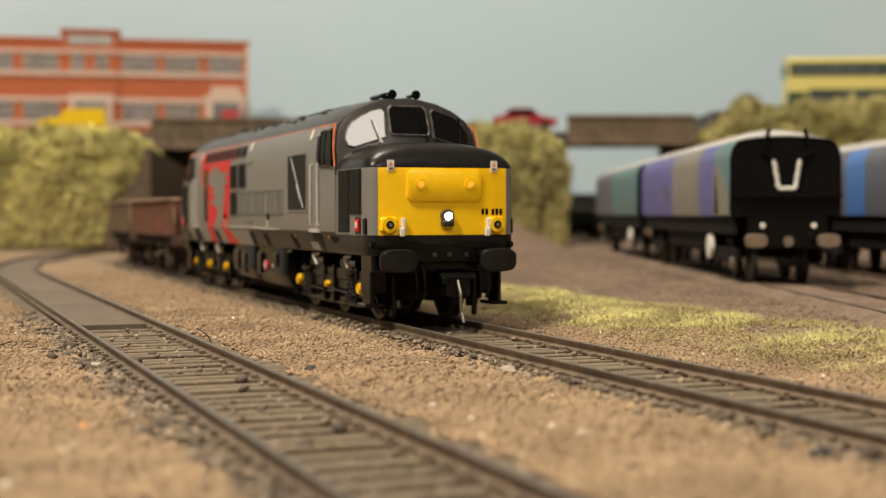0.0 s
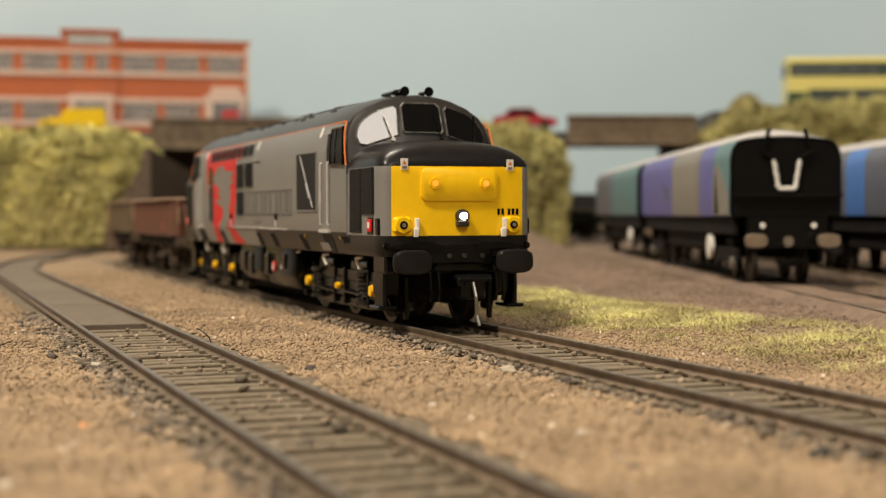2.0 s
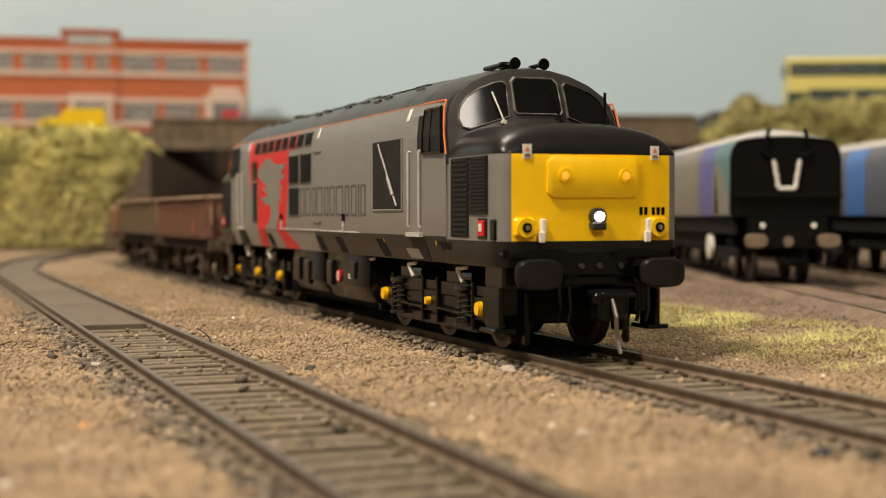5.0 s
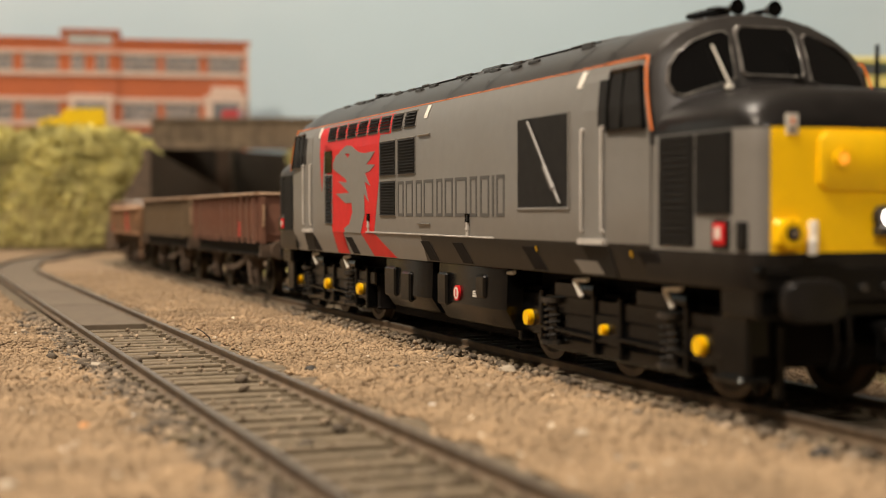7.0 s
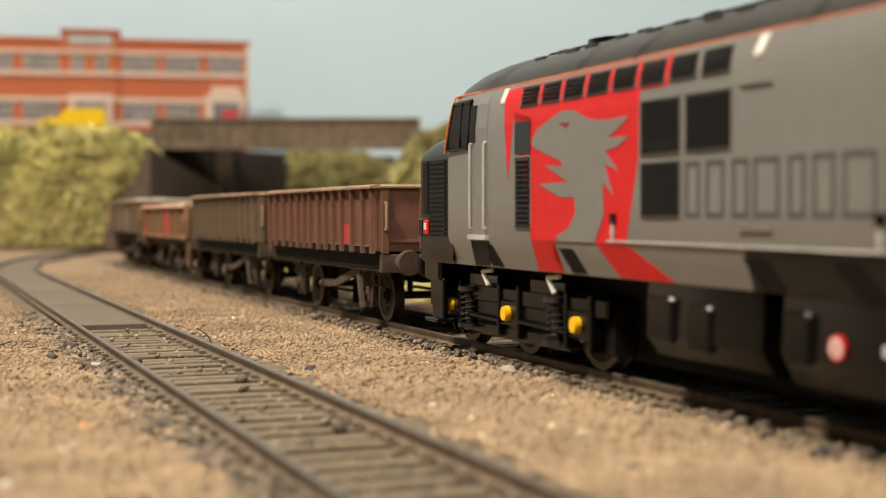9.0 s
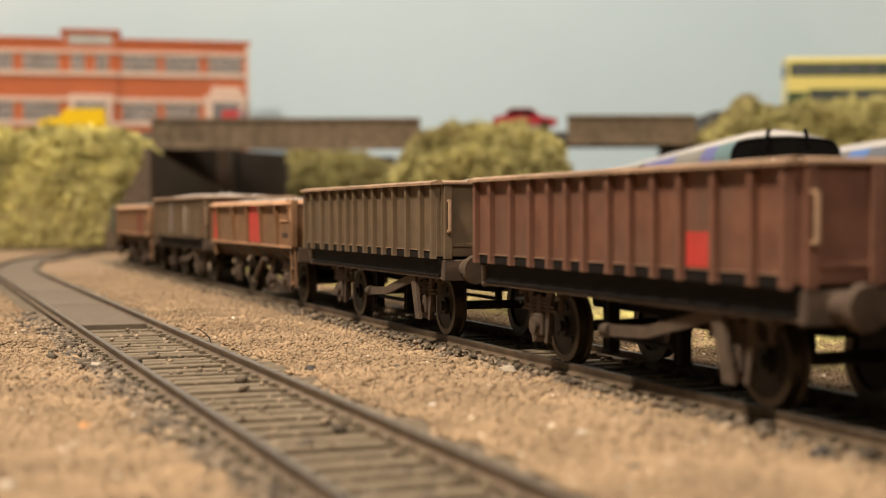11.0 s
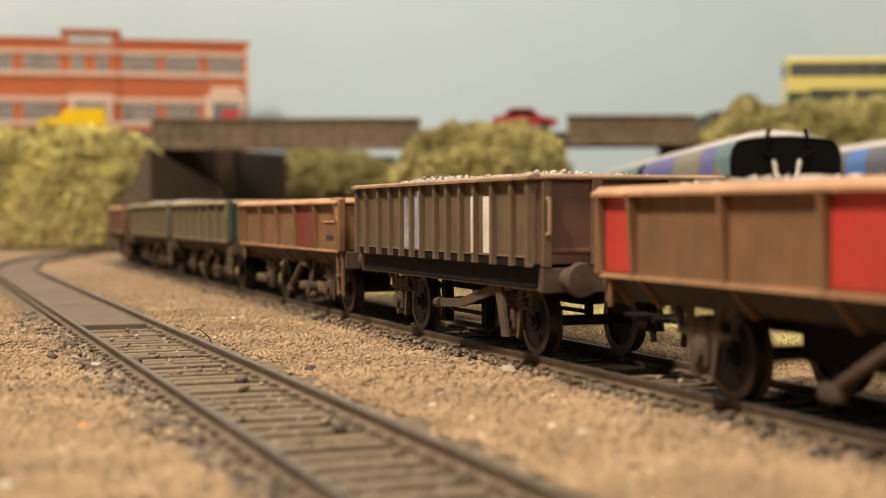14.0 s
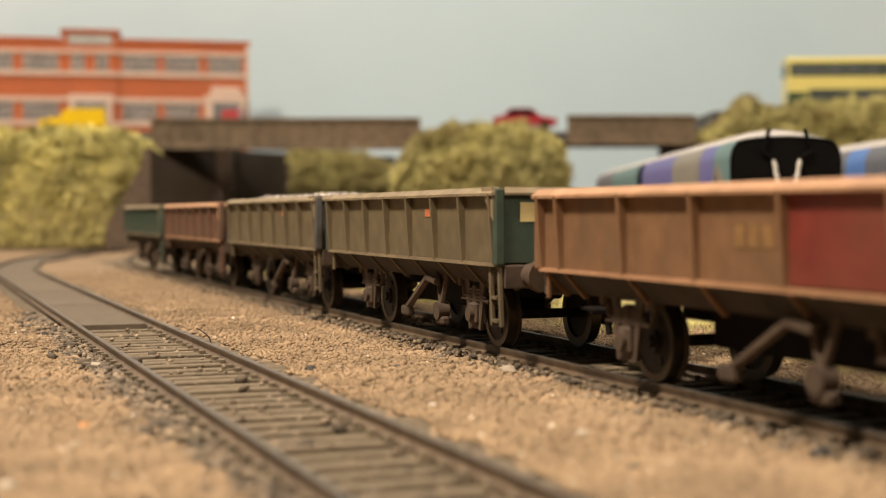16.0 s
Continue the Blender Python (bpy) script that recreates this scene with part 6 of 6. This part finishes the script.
def road_vehicle(name, label, category, paint, body, cabin, width, m, wheels, cab_paint=None):
    """body and cabin are side outlines (x, z); the cabin is glazed."""
    v = thing(name, label, category, "", m)
    bm = bmesh.new()
    w = width / 2
    loft(bm, [[(x, y * k, z) for x, z in body] for y, k in ((-w, 0.94), (-w * 0.94, 1), (w * 0.94, 1), (w, 0.94))], closed=True)
    part("body", bm, paint, v, smooth=0.6, scale=S)
    bm = bmesh.new()
    cx = sum(p[0] for p in cabin) / len(cabin)
    loft(bm, [[(x, y, z) for x, z in cabin] for y in (-w * 0.82, w * 0.82)], closed=True)
    part("windows", bm, GLASS, v, scale=S)
    top = max(z for _, z in cabin)
    xs = [x for x, z in cabin if z > top - 0.05]
    bm = bmesh.new()
    box(bm, min(xs) - 0.05, max(xs) + 0.05, -w * 0.84, w * 0.84, top - 0.02, top + 0.06, 0.03)
    for x, z in ((min(p[0] for p in cabin), min(p[1] for p in cabin)), (max(p[0] for p in cabin), min(p[1] for p in cabin))):
        near = min(xs) if x < cx else max(xs)
        for sy in (-1, 1):
            rod(bm, (x, sy * w * 0.83, z), (near, sy * w * 0.83, top), 0.05)
    for sy in (-1, 1):
        rod(bm, (cx, sy * w * 0.83, min(p[1] for p in cabin)), (cx, sy * w * 0.83, top), 0.05)
    part("roof", bm, cab_paint or paint, v, scale=S)
    for x in wheels:
        for sy in (-1, 1):
            bm = bmesh.new()
            cyl(bm, (x, sy * (w - 0.12), 0.32), (0, 1, 0), 0.32, 0.2, 18)
            part("wheel", bm, BLACK, v, smooth=0.6, scale=S)
    return v


def build_vehicles():
    road_vehicle("van", "bright yellow panel van on the road", "van", CARPAINT["yellow"],
                 [(-1.9, 0.35), (2.2, 0.35), (2.5, 0.9), (1.85, 1.15), (1.0, 1.2), (0.6, 1.76), (-1.85, 1.82), (-1.95, 1.0)], [(0.62, 1.25), (1.0, 1.25), (0.70, 1.66), (0.2, 1.66), (0.0, 1.25)], 1.98, pose(-0.3245, 1.270, 0.0935, 0, 0, 187), (-1.5, 1.5))
    road_vehicle("saloon_car", "red saloon car on the road above the hedge", "car", CARPAINT["red"],
                 [(-2.15, 0.3), (2.15, 0.3), (2.15, 0.75), (1.0, 0.95), (-1.2, 0.98), (-2.1, 0.9)], [(-1.45, 0.96), (1.0, 0.94), (0.45, 1.40), (-0.95, 1.42)], 1.7, pose(0.0735, 1.275, 0.0975, 0, 0, -6), (-1.35, 1.35))
    road_vehicle("delivery_truck", "dull red small lorry beside the factory", "lorry", CARPAINT["pink_red"],
                 [(-2.0, 0.4), (2.0, 0.4), (2.0, 1.1), (1.0, 1.3), (0.9, 1.9), (-0.2, 1.95), (-0.3, 1.2), (-2.0, 1.2)], [(0.3, 1.3), (0.98, 1.3), (0.85, 1.8), (0.3, 1.8)], 2.0, pose(-0.186, 1.30, 0.0925, 0, 0, 175), (-1.3, 1.3))
    # double-deck bus
    b = thing("double_deck_bus", "cream-yellow and dark green double-deck bus", "bus", "", pose(0.3245, 1.345, 0.1122, 0, 0, -3))
    Lb, Wb = 9.4, 2.45
    bm = bmesh.new()
    half = [(0, 0.35), (0, 2.0), (0, 4.15), (0.12, 4.32), (0.3, 4.4)]
    prof = [(y, z) for y, z in half] + [(Wb - y, z) for y, z in reversed(half)]
    loft(bm, [[(x, y, z) for y, z in prof] for x in (0, Lb)], closed=True)
    part("body", bm, CARPAINT["cream"], b, smooth=0.5, scale=S)
    for nm, x0, x1, z0, z1, mt in (("window_band", 0.15, Lb - 0.1, 3.02, 3.98, CARPAINT["green"]), ("lower_window_band", 1.5, Lb - 0.1, 1.15, 2.10, CARPAINT["green"]), ("skirt", 0.0, 1.4, 0.4, 1.9, CARPAINT["green"])):
        bm = bmesh.new()
        box(bm, x0, x1, -0.03, 0.05, z0, z1, 0.02)
        band = part(nm, bm, mt, b, scale=S)
        if nm != "skirt":
            n = 7
            for i in range(n):
                a = x0 + 0.15 + (x1 - x0 - 0.2) * i / n
                bm = bmesh.new()
                box(bm, a, a + (x1 - x0) / n - 0.2, -0.045, 0.0, z0 + 0.12, z1 - 0.14, 0.01)
                part("pane", bm, BUSGLASS, band, scale=S)
    bm = bmesh.new()
    box(bm, -0.03, 0.02, 0.25, Wb - 0.25, 3.0, 4.0, 0.01)
    part("rear_window", bm, GLASS, b, scale=S)
    for x in (1.9, 7.3):
        for y in (0.15, Wb - 0.15):
            bm = bmesh.new()
            cyl(bm, (x, y, 0.48), (0, 1, 0), 0.48, 0.3, 18)
            part("wheel", bm, BLACK, b, smooth=0.6, scale=S)


BUSGLASS = mat("grey_bus_glazing", (0.09, 0.095, 0.095), 0.12, grain=60, vary=0.4, bump=0)

# ---- factory ----
BRICK = mat("orange_red_brickwork", (0.43, 0.112, 0.040), 0.85, grain=300, vary=0.15, bump=0.2, stain=(0.33, 0.10, 0.05), stain_scale=20, stain_amount=0.6)
CREAM = mat("pale_stone_dressing", (0.56, 0.42, 0.34), 0.8, grain=300, vary=0.1)
SIGN = mat("pale_blank_sign", (0.36, 0.37, 0.35), 0.7, grain=80, vary=0.15)
PANE = mat("grey_factory_glazing", (0.15, 0.16, 0.165), 0.25, grain=80, vary=0.35, bump=0)


def build_factory():
    """Two storeys of orange brick with pale bands; local x runs to the left along the front, y back."""
    fa = thing("factory", "two-storey orange brick factory with pale stone bands", "building", "", pose(-0.196, 1.445, 0.088, 0, 0, 12))
    Z = lambda z: z - 88
    bm = bmesh.new()
    box(bm, -420, 0, 0, 60, -6, Z(194))
    part("wall", bm, BRICK, fa, scale=MM)
    bm = bmesh.new()
    box(bm, -182, -128, -3, 62, -6, Z(203))
    part("centre_bay", bm, BRICK, fa, scale=MM)
    bm = bmesh.new()
    box(bm, -422, -184, -1.4, 61, Z(194), Z(197.5))
    box(bm, -126, 2, -1.4, 61, Z(194), Z(197.5))
    part("parapet", bm, BRICK, fa, scale=MM)
    bm = bmesh.new()
    box(bm, -184, -126, -5, 63, Z(203), Z(206), 0.5)
    part("bay_parapet", bm, BRICK, fa, scale=MM)
    bm = bmesh.new()
    box(bm, -176, -134, -3.8, -3, Z(191), Z(200))
    part("name_panel", bm, SIGN, fa, "blank pale grey sign panel", scale=MM)
    for z0, z1 in ((182, 185.5), (160, 164.5), (134.5, 139), (111, 115.5)):
        for x0, x1, y in ((-420, -182, -1.6), (-182, -128, -4.6), (-128, 0, -1.6)):
            bm = bmesh.new()
            box(bm, x0, x1, y, 3, Z(z0), Z(z1), 0.2)
            part("stone_band", bm, CREAM, fa, scale=MM)
    for x in (0, -420):
        bm = bmesh.new()
        box(bm, x - 3 if x == 0 else x, x + 0.4 if x == 0 else x + 3, -1.0, 0.2, -5, Z(194))
        part("corner_strip", bm, CREAM, fa, scale=MM)
    wins = [(-40, -7), (-83, -50), (-124, -91), (-219, -186), (-262, -229), (-305, -272), (-348, -315), (-391, -358)]
    for x0, x1 in wins:
        for z0, z1 in ((165, 181.5), (116, 134)):
            window(fa, x0, x1, Z(z0), Z(z1), -0.8, 5, 3)
    for x0, x1 in ((-150, -138), (-173, -161)):
        window(fa, x0, x1, Z(165), Z(181.5), -3.6, 2, 3)
    bm = bmesh.new()
    box(bm, -176, -134, -6, -3, Z(96), Z(142), 0.3)
    pc = part("porch", bm, CREAM, fa, "pale entrance surround", scale=MM)
    bm = bmesh.new()
    box(bm, -170, -140, -6.6, -5, Z(96), Z(134), 0.2)
    part("entrance_glazing", bm, PANE, pc, scale=MM)
    bm = bmesh.new()
    box(bm, -44, -4, -9, 0, Z(96), Z(143), 0.6)
    box(bm, -38, -8, -7, 0, Z(143), Z(151), 0.6)
    p2 = part("side_porch", bm, CREAM, fa, "pale side porch", scale=MM)
    bm = bmesh.new()
    box(bm, -36, -10, -9.6, -8, Z(98), Z(135), 0.2)
    part("porch_glazing", bm, PANE, p2, scale=MM)


def window(parent, x0, x1, z0, z1, y, cols, rows):
    bm = bmesh.new()
    box(bm, x0, x1, y, y + 1.2, z0, z1)
    w = part("window", bm, PANE, parent, scale=MM)
    bm = bmesh.new()
    for i in range(cols + 1):
        x = x0 + (x1 - x0) * i / cols
        box(bm, x - 0.35, x + 0.35, y - 0.35, y + 0.2, z0, z1)
    for j in range(rows + 1):
        z = z0 + (z1 - z0) * j / rows
        box(bm, x0 - 0.35, x1 + 0.35, y - 0.33, y + 0.2, z - 0.35, z + 0.35)
    part("glazing_grid", bm, CREAM, w, scale=MM)


# ---- bridges, road, backdrop and room ----
ASPHALT = mat("grey_road", (0.07, 0.068, 0.065), 0.9, grain=400, vary=0.2, obj=-1)
ROOMWALL = mat("dull_brown_unseen_wall", (0.13, 0.118, 0.10), 0.9, grain=20, vary=0.05, bump=0.05)
CEIL = mat("grey_ceiling_paint", (0.42, 0.41, 0.39), 0.9, grain=20, vary=0.04, bump=0.05)


def girder(name, label, x0, x1, y, z0, z1, n):
    g = thing(name, label, "bridge")
    bm = bmesh.new()
    box(bm, x0, x1, y, y + 0.006, z0, z1, 0.0004)
    part("web_plate", bm, GIRDER, g)
    for z in (z0, z1):
        bm = bmesh.new()
        box(bm, x0 - 0.001, x1 + 0.001, y - 0.003, y + 0.008, z - 0.0012, z + 0.0012, 0.0003)
        part("flange", bm, GIRDER, g)
    for i in range(n + 1):
        x = x0 + (x1 - x0) * i / n
        bm = bmesh.new()
        box(bm, x - 0.0008, x + 0.0008, y - 0.0018, y, z0 + 0.0012, z1 - 0.0012)
        part("stiffener", bm, GIRDER, g)
    return g


def wall_strip(name, pts, z0, z1, thick, material, label, category="wall"):
    bm = bmesh.new()
    for (xa, ya), (xb, yb) in zip(pts, pts[1:]):
        d = Vector((xb - xa, yb - ya)).normalized()
        nrm = Vector((-d.y, d.x)) * thick
        ngon(bm, [(xa, ya, z0), (xb, yb, z0), (xb + nrm.x, yb + nrm.y, z0), (xa + nrm.x, ya + nrm.y, z0)], thick=(0, 0, z1 - z0))
    return tagged(part(name, bm, material), label, category, kind="structure")


def build_setting():
    girder("road_bridge", "brown weathered girder bridge over the main lines", -0.2425, -0.0195, 1.195, 0.0790, 0.1025, 18)
    girder("road_bridge", "brown weathered girder bridge over the sidings", 0.105, 0.210, 1.195, 0.0822, 0.1045, 9)
    bm = bmesh.new()
    box(bm, 0.196, 0.212, 1.20, 1.30, -0.004, 0.083, 0.001)
    tagged(part("bridge_pier", bm, STONE), "dark brown bridge pier beside the sidings", "pier", kind="structure")
    bm = bmesh.new()
    box(bm, -0.75, 0.75, 1.203, 1.335, 0.0845, 0.0925, 0.001)
    tagged(part("road", bm, ASPHALT), "grey road deck carried over the tracks", "road", kind="structure")
    bm = bmesh.new()
    box(bm, 0.235, 0.75, 1.338, 1.42, -0.004, 0.1122, 0.001)
    box(bm, 0.235, 0.75, 1.24, 1.337, 0.0928, 0.1122, 0.001)
    tagged(part("raised_road", bm, ASPHALT), "raised road where the bus stands", "road", kind="structure")
    wall_strip("abutment_wall", [(-0.33, 1.30), (-0.213, 1.345), (-0.16, 1.44), (-0.05, 1.53)], -0.004, 0.0845, 0.008, SHADESTONE, "brown retaining wall curving under the bridge, painted dark as shade")
    bm = bmesh.new()
    ngon(bm, [(-0.2405, 1.013, -0.004), (-0.2075, 1.013, -0.004), (-0.2075, 1.013, 0.0705), (-0.2385, 1.013, 0.0155)], thick=(0, 0.008, 0))
    ngon(bm, [(-0.2073, 1.013, -0.004), (-0.1716, 1.19, -0.004), (-0.1851, 1.19, 0.0459), (-0.2073, 1.013, 0.0705)], thick=(-0.006, 0.002, 0))
    tagged(part("wing_wall", bm, STONE), "brown sloping wing wall below the bridge", "wall", kind="structure")
    # Near-black colour stands for the shade beyond the bridge.
    wall_strip("low_wall", [(0.06, 1.50), (0.30, 1.50)], -0.004, 0.044, 0.01, BLACKGR, "low wall beyond the sidings bridge, painted black as shade")
    bm = bmesh.new()
    board = [(-1.0, 0.9), (-0.99, 1.35), (-0.94, 1.50), (-0.80, 1.60), (0.80, 1.60), (0.94, 1.50), (0.99, 1.35), (1.0, 0.9)]
    loft(bm, [[(x * k, y * k, z) for k, z in ((1, -0.02), (1, 0.62), (1.006, 0.62), (1.006, -0.02))] for x, y in board], closed=True)
    tagged(part("backdrop", bm, SKY, smooth=0.6), "plain pale blue painted sky board", "backdrop", kind="structure")
    bm = bmesh.new()
    box(bm, -0.93, -0.20, 1.345, 1.58, -0.004, 0.0875, 0.001)
    tagged(part("embankment", bm, EARTH), "brown raised ground below the factory", "embankment", kind="structure")
    # unseen room added round the layout; its dull colours keep bounced light low
    for nm, a, b in (("wall_north", (-1.61, 1.76), (1.61, 1.76)), ("wall_south", (1.61, -1.01), (-1.61, -1.01)), ("wall_east", (1.61, 1.76), (1.61, -1.01)), ("wall_west", (-1.61, -1.01), (-1.61, 1.76))):
        wall_strip(nm, [a, b], -0.05, 1.7, 0.1, ROOMWALL, "plain dull brown wall added out of view")
    for nm, z0, z1, mt, lab in (("floor", -0.15, -0.05, ROOMWALL, "plain board below the layout"), ("ceiling", 1.7, 1.8, CEIL, "plain grey ceiling added out of view")):
        bm = bmesh.new()
        box(bm, -1.7, 1.7, -1.1, 1.86, z0, z1)
        tagged(part(nm, bm, mt), lab, nm, kind="structure")


def build_hedges():
    hedge("hedge", [(-0.56, 0.088), (-0.40, 0.086), (-0.32, 0.083), (-0.285, 0.085), (-0.245, 0.083), (-0.230, 0.078), (-0.219, 0.066)], 0.050, 1.085, "bright olive-green scenic bushes on the bank", LEAF_L, 21, 21000)
    hedge("hedge", [(-0.150, 0.086), (-0.120, 0.084), (-0.079, 0.080), (-0.052, 0.068), (-0.032, 0.05)], 0.035, 1.43, "olive scenic bushes beyond the bridge", LEAF, 22, 6000)
    hedge("hedge", [(-0.036, 0.052), (-0.028, 0.066), (-0.017, 0.080), (0.006, 0.086), (0.045, 0.087), (0.076, 0.0825), (0.091, 0.070)], 0.045, 1.10, "dry olive scenic bushes between the bridges", LEAF, 23, 15000)
    hedge("hedge", [(0.212, 0.084), (0.228, 0.098), (0.244, 0.113), (0.262, 0.104), (0.285, 0.108), (0.36, 0.112), (0.5, 0.112)], 0.05, 1.16, "tall olive scenic bushes below the bus", LEAF, 24, 13000)


def pebble(name, label, x, y, size, material, seed):
    bm = bmesh.new()
    bmesh.ops.create_icosphere(bm, subdivisions=2, radius=size)
    for v in bm.verts:
        k = 1 + 0.35 * noise.noise(v.co * (1.3 / size) + Vector((seed, 0, 0)))
        v.co = Vector((v.co.x * k * 1.2, v.co.y * k, v.co.z * k * 0.7))
    ob = part(name, bm, material)
    ob.matrix_basis = pose(x, y, height(x, y) + size * 0.3, 0, 0, seed * 40)
    return tagged(ob, label, "stone")


CHIPS = mat("buff_stone_chip", (0.42, 0.36, 0.28), 0.85, grain=300, vary=0.25, stain=(0.25, 0.2, 0.14), stain_scale=200)
CRUMB = mat("orange_crumb", (0.55, 0.26, 0.10), 0.8, grain=300, vary=0.2)
COALB = mat("black_lump", (0.03, 0.026, 0.022), 0.7, grain=300, vary=0.3)


def build_litter():
    """Loose stones, crumbs and scraps on the sand."""
    for x, y, r, mt, lab, nm in ((0.0105, 0.229, 0.0013, CHIPS, "pale pebble beside the near rail", "pebble"), (-0.0575, 0.236, 0.0011, CHIPS, "flat pale stone beside the siding", "pebble"),
                                 (-0.0425, 0.1685, 0.0008, CRUMB, "small orange crumb on the sand", "crumb"), (-0.0385, 0.178, 0.0005, PALE, "white crumb on the sand", "crumb"),
                                 (-0.0015, 0.1867, 0.0005, PALE, "white crumb on the sand", "crumb"), (-0.0394, 0.148, 0.0005, PALE, "pale chip on the sand", "crumb"),
                                 (0.0395, 0.1480, 0.0014, COALB, "black lump beside the rail", "lump"), (0.0335, 0.1680, 0.0010, DARK_GRAIN, "grey stone beside the rail", "pebble"),
                                 (-0.0215, 0.232, 0.0009, COALB, "black speck on the sand", "lump"), (-0.0425, 0.2685, 0.0009, COALB, "black speck on the sand", "lump"),
                                 (-0.0395, 0.1285, 0.0009, CHIPS, "pale stone on the sand", "pebble")):
        pebble(nm, lab, x, y, r, mt, int(abs(x * 9000) + y * 1000) % 17)
    rng = random.Random(8)
    for i in range(60):
        y = rng.uniform(0.11, 0.40)
        x = rng.uniform(-0.3, 0.3) * y
        if min(abs(across(LINE_A, x, y)), abs(across(LINE_B, x, y))) < 0.016 or across(LINE_B, x, y) > 0:
            continue
        pebble("chip", "small pale chip on the sand", x, y, rng.uniform(0.0004, 0.0007), rng.choice([CHIPS, CHIPS, GRAIN, DARK_GRAIN, COALB]), i)
    # a dry leaf scrap and a wire
    bm = bmesh.new()
    for a in (0.3, 1.5, 2.9, 4.4):
        rod(bm, (0, 0, 0.0006), (0.0021 * math.cos(a), 0.0018 * math.sin(a), 0.0011), 0.0003, 5)
    sc = part("plant_scrap", bm, OLIVE)
    sc.matrix_basis = pose(-0.0282, 0.1562, height(-0.0282, 0.1562))
    tagged(sc, "dry branching plant scrap beside the siding", "scrap")
    bm = bmesh.new()
    pts = [(0, 0, 0), (-0.0006, 0, 0.0016), (-0.0018, 0.0003, 0.0026), (-0.003, 0.0004, 0.0032)]
    for a, b in zip(pts, pts[1:]):
        rod(bm, a, b, 0.00012, 5)
    wi = part("bent_wire", bm, COALB)
    wi.matrix_basis = pose(-0.044, 0.271, -0.0012)
    tagged(wi, "thin dark bent wire beside the rail", "wire")


# ---- motion ----
RUN = [(0.0, 0.0), (1.0, 0.0), (1.5, 2.6), (2.0, 9.0), (2.5, 14.4), (3.0, 21.2), (3.5, 29.3), (4.0, 40.5), (4.2, 45.8), (6.3, 116.0), (6.5, 124.0), (7.0, 148.0), (7.5, 171.8), (8.0, 199.5), (8.5, 227.0), (9.0, 259.5), (9.2, 272.3),
       (11.3, 433.0), (11.5, 450.0), (12.0, 493.0), (12.5, 536.0), (13.0, 585.0), (13.5, 632.0), (14.0, 687.0), (14.5, 739.0), (15.0, 793.8), (15.5, 844.5), (16.0, 901.0)]


def run_at(t):
    """How far the train has gone at t seconds, in metres."""
    i = max(0, min(len(RUN) - 2, sum(1 for q in RUN if q[0] <= t) - 1))

    def slope(k):
        a, b = RUN[max(0, k - 1)], RUN[min(len(RUN) - 1, k + 1)]
        return (b[1] - a[1]) / (b[0] - a[0])

    (ta, sa), (tb, sb) = RUN[i], RUN[i + 1]
    d = tb - ta
    u = max(0.0, min(1.0, (t - ta) / d))
    if sa == sb:
        return sa * MM
    return ((2 * u ** 3 - 3 * u ** 2 + 1) * sa + (u ** 3 - 2 * u ** 2 + u) * d * slope(i) + (-2 * u ** 3 + 3 * u ** 2) * sb + (u ** 3 - u ** 2) * d * slope(i + 1)) * MM


def motions():
    times = [i / 10 for i in range(161)]
    fine = [i * 2 / 30 for i in range(241)]
    for ob, behind, span, spins in TRAIN:
        rows = []
        for t in times:
            s = run_at(t) - behind
            xa, ya, _ = LINE_B.at(s + span)
            xb, yb, _ = LINE_B.at(s - span)
            rows.append((t, pose((xa + xb) / 2, (ya + yb) / 2, 0, 0, 0, math.degrees(math.atan2(ya - yb, xa - xb)))))
        walk(ob, rows)
        for ax, x, r in spins:
            walk(ax, [(t, pose(x * MM, 0, r * MM, 0, math.degrees(run_at(t) / (r * MM)), 0)) for t in fine])


# ---- build ----
build_ground()
build_setting()
build_factory()
build_vehicles()
build_hedges()
for z in (RAIL_C,):
    hopper_wagon("bulk hopper with teal, grey and violet bands and black end", [(0.14, TEAL), (0.13, PURPLE), (0.30, WARMGREY), (0.43, PURPLE)], pose(0.1104, 0.460 + 0.1015, z, 0, 0, -90), mark=True)
    hopper_wagon("bulk hopper in faded teal and dull blue-grey", [(0.55, TEAL), (0.45, SLATEBLUE)], pose(0.1122, 0.685 + 0.1015, z, 0, 0, -90.6))
    hopper_wagon("bulk hopper with bright blue and grey bands", [(0.30, SLATEBLUE), (0.06, BLUE), (0.22, SLATEBLUE), (0.12, BLUE), (0.12, SLATEBLUE), (0.18, BLUE)], pose(0.1695, 0.395 + 0.1015, z, 0, 0, -90))
    hopper_wagon("bulk hopper in faded teal and blue", [(0.4, BLUE), (0.6, TEAL)], pose(0.1695, 0.62 + 0.1015, z, 0, 0, -90))
engine, engine_spins = build_engine()
TRAIN = [(engine, 0.0, 5.64 * S, engine_spins)]
for wagon, dist, spins in build_wagons():
    TRAIN.append((wagon, dist * MM, 0.03, spins))
track_b = build_track("main_line_track", LINE_B, -1.35, 1.052, 0.0, 0.0060, "weathered main line track with dark sleepers")
track_a = build_track("siding_track", LINE_A, -1.20, 0.16, 0.0, 0.0060, "weathered siding track with dusty sleepers", skip=(-1.3, -0.152))
build_infill(track_a)
for ln, nm in ((LINE_C, "hopper_siding_track"), (LINE_D, "outer_siding_track")):
    build_track(nm, ln, -0.85, 0.30, RAIL_C, 0.0060, "dark weathered siding track beside the earth")
build_grass()
build_grains()
build_litter()
motions()
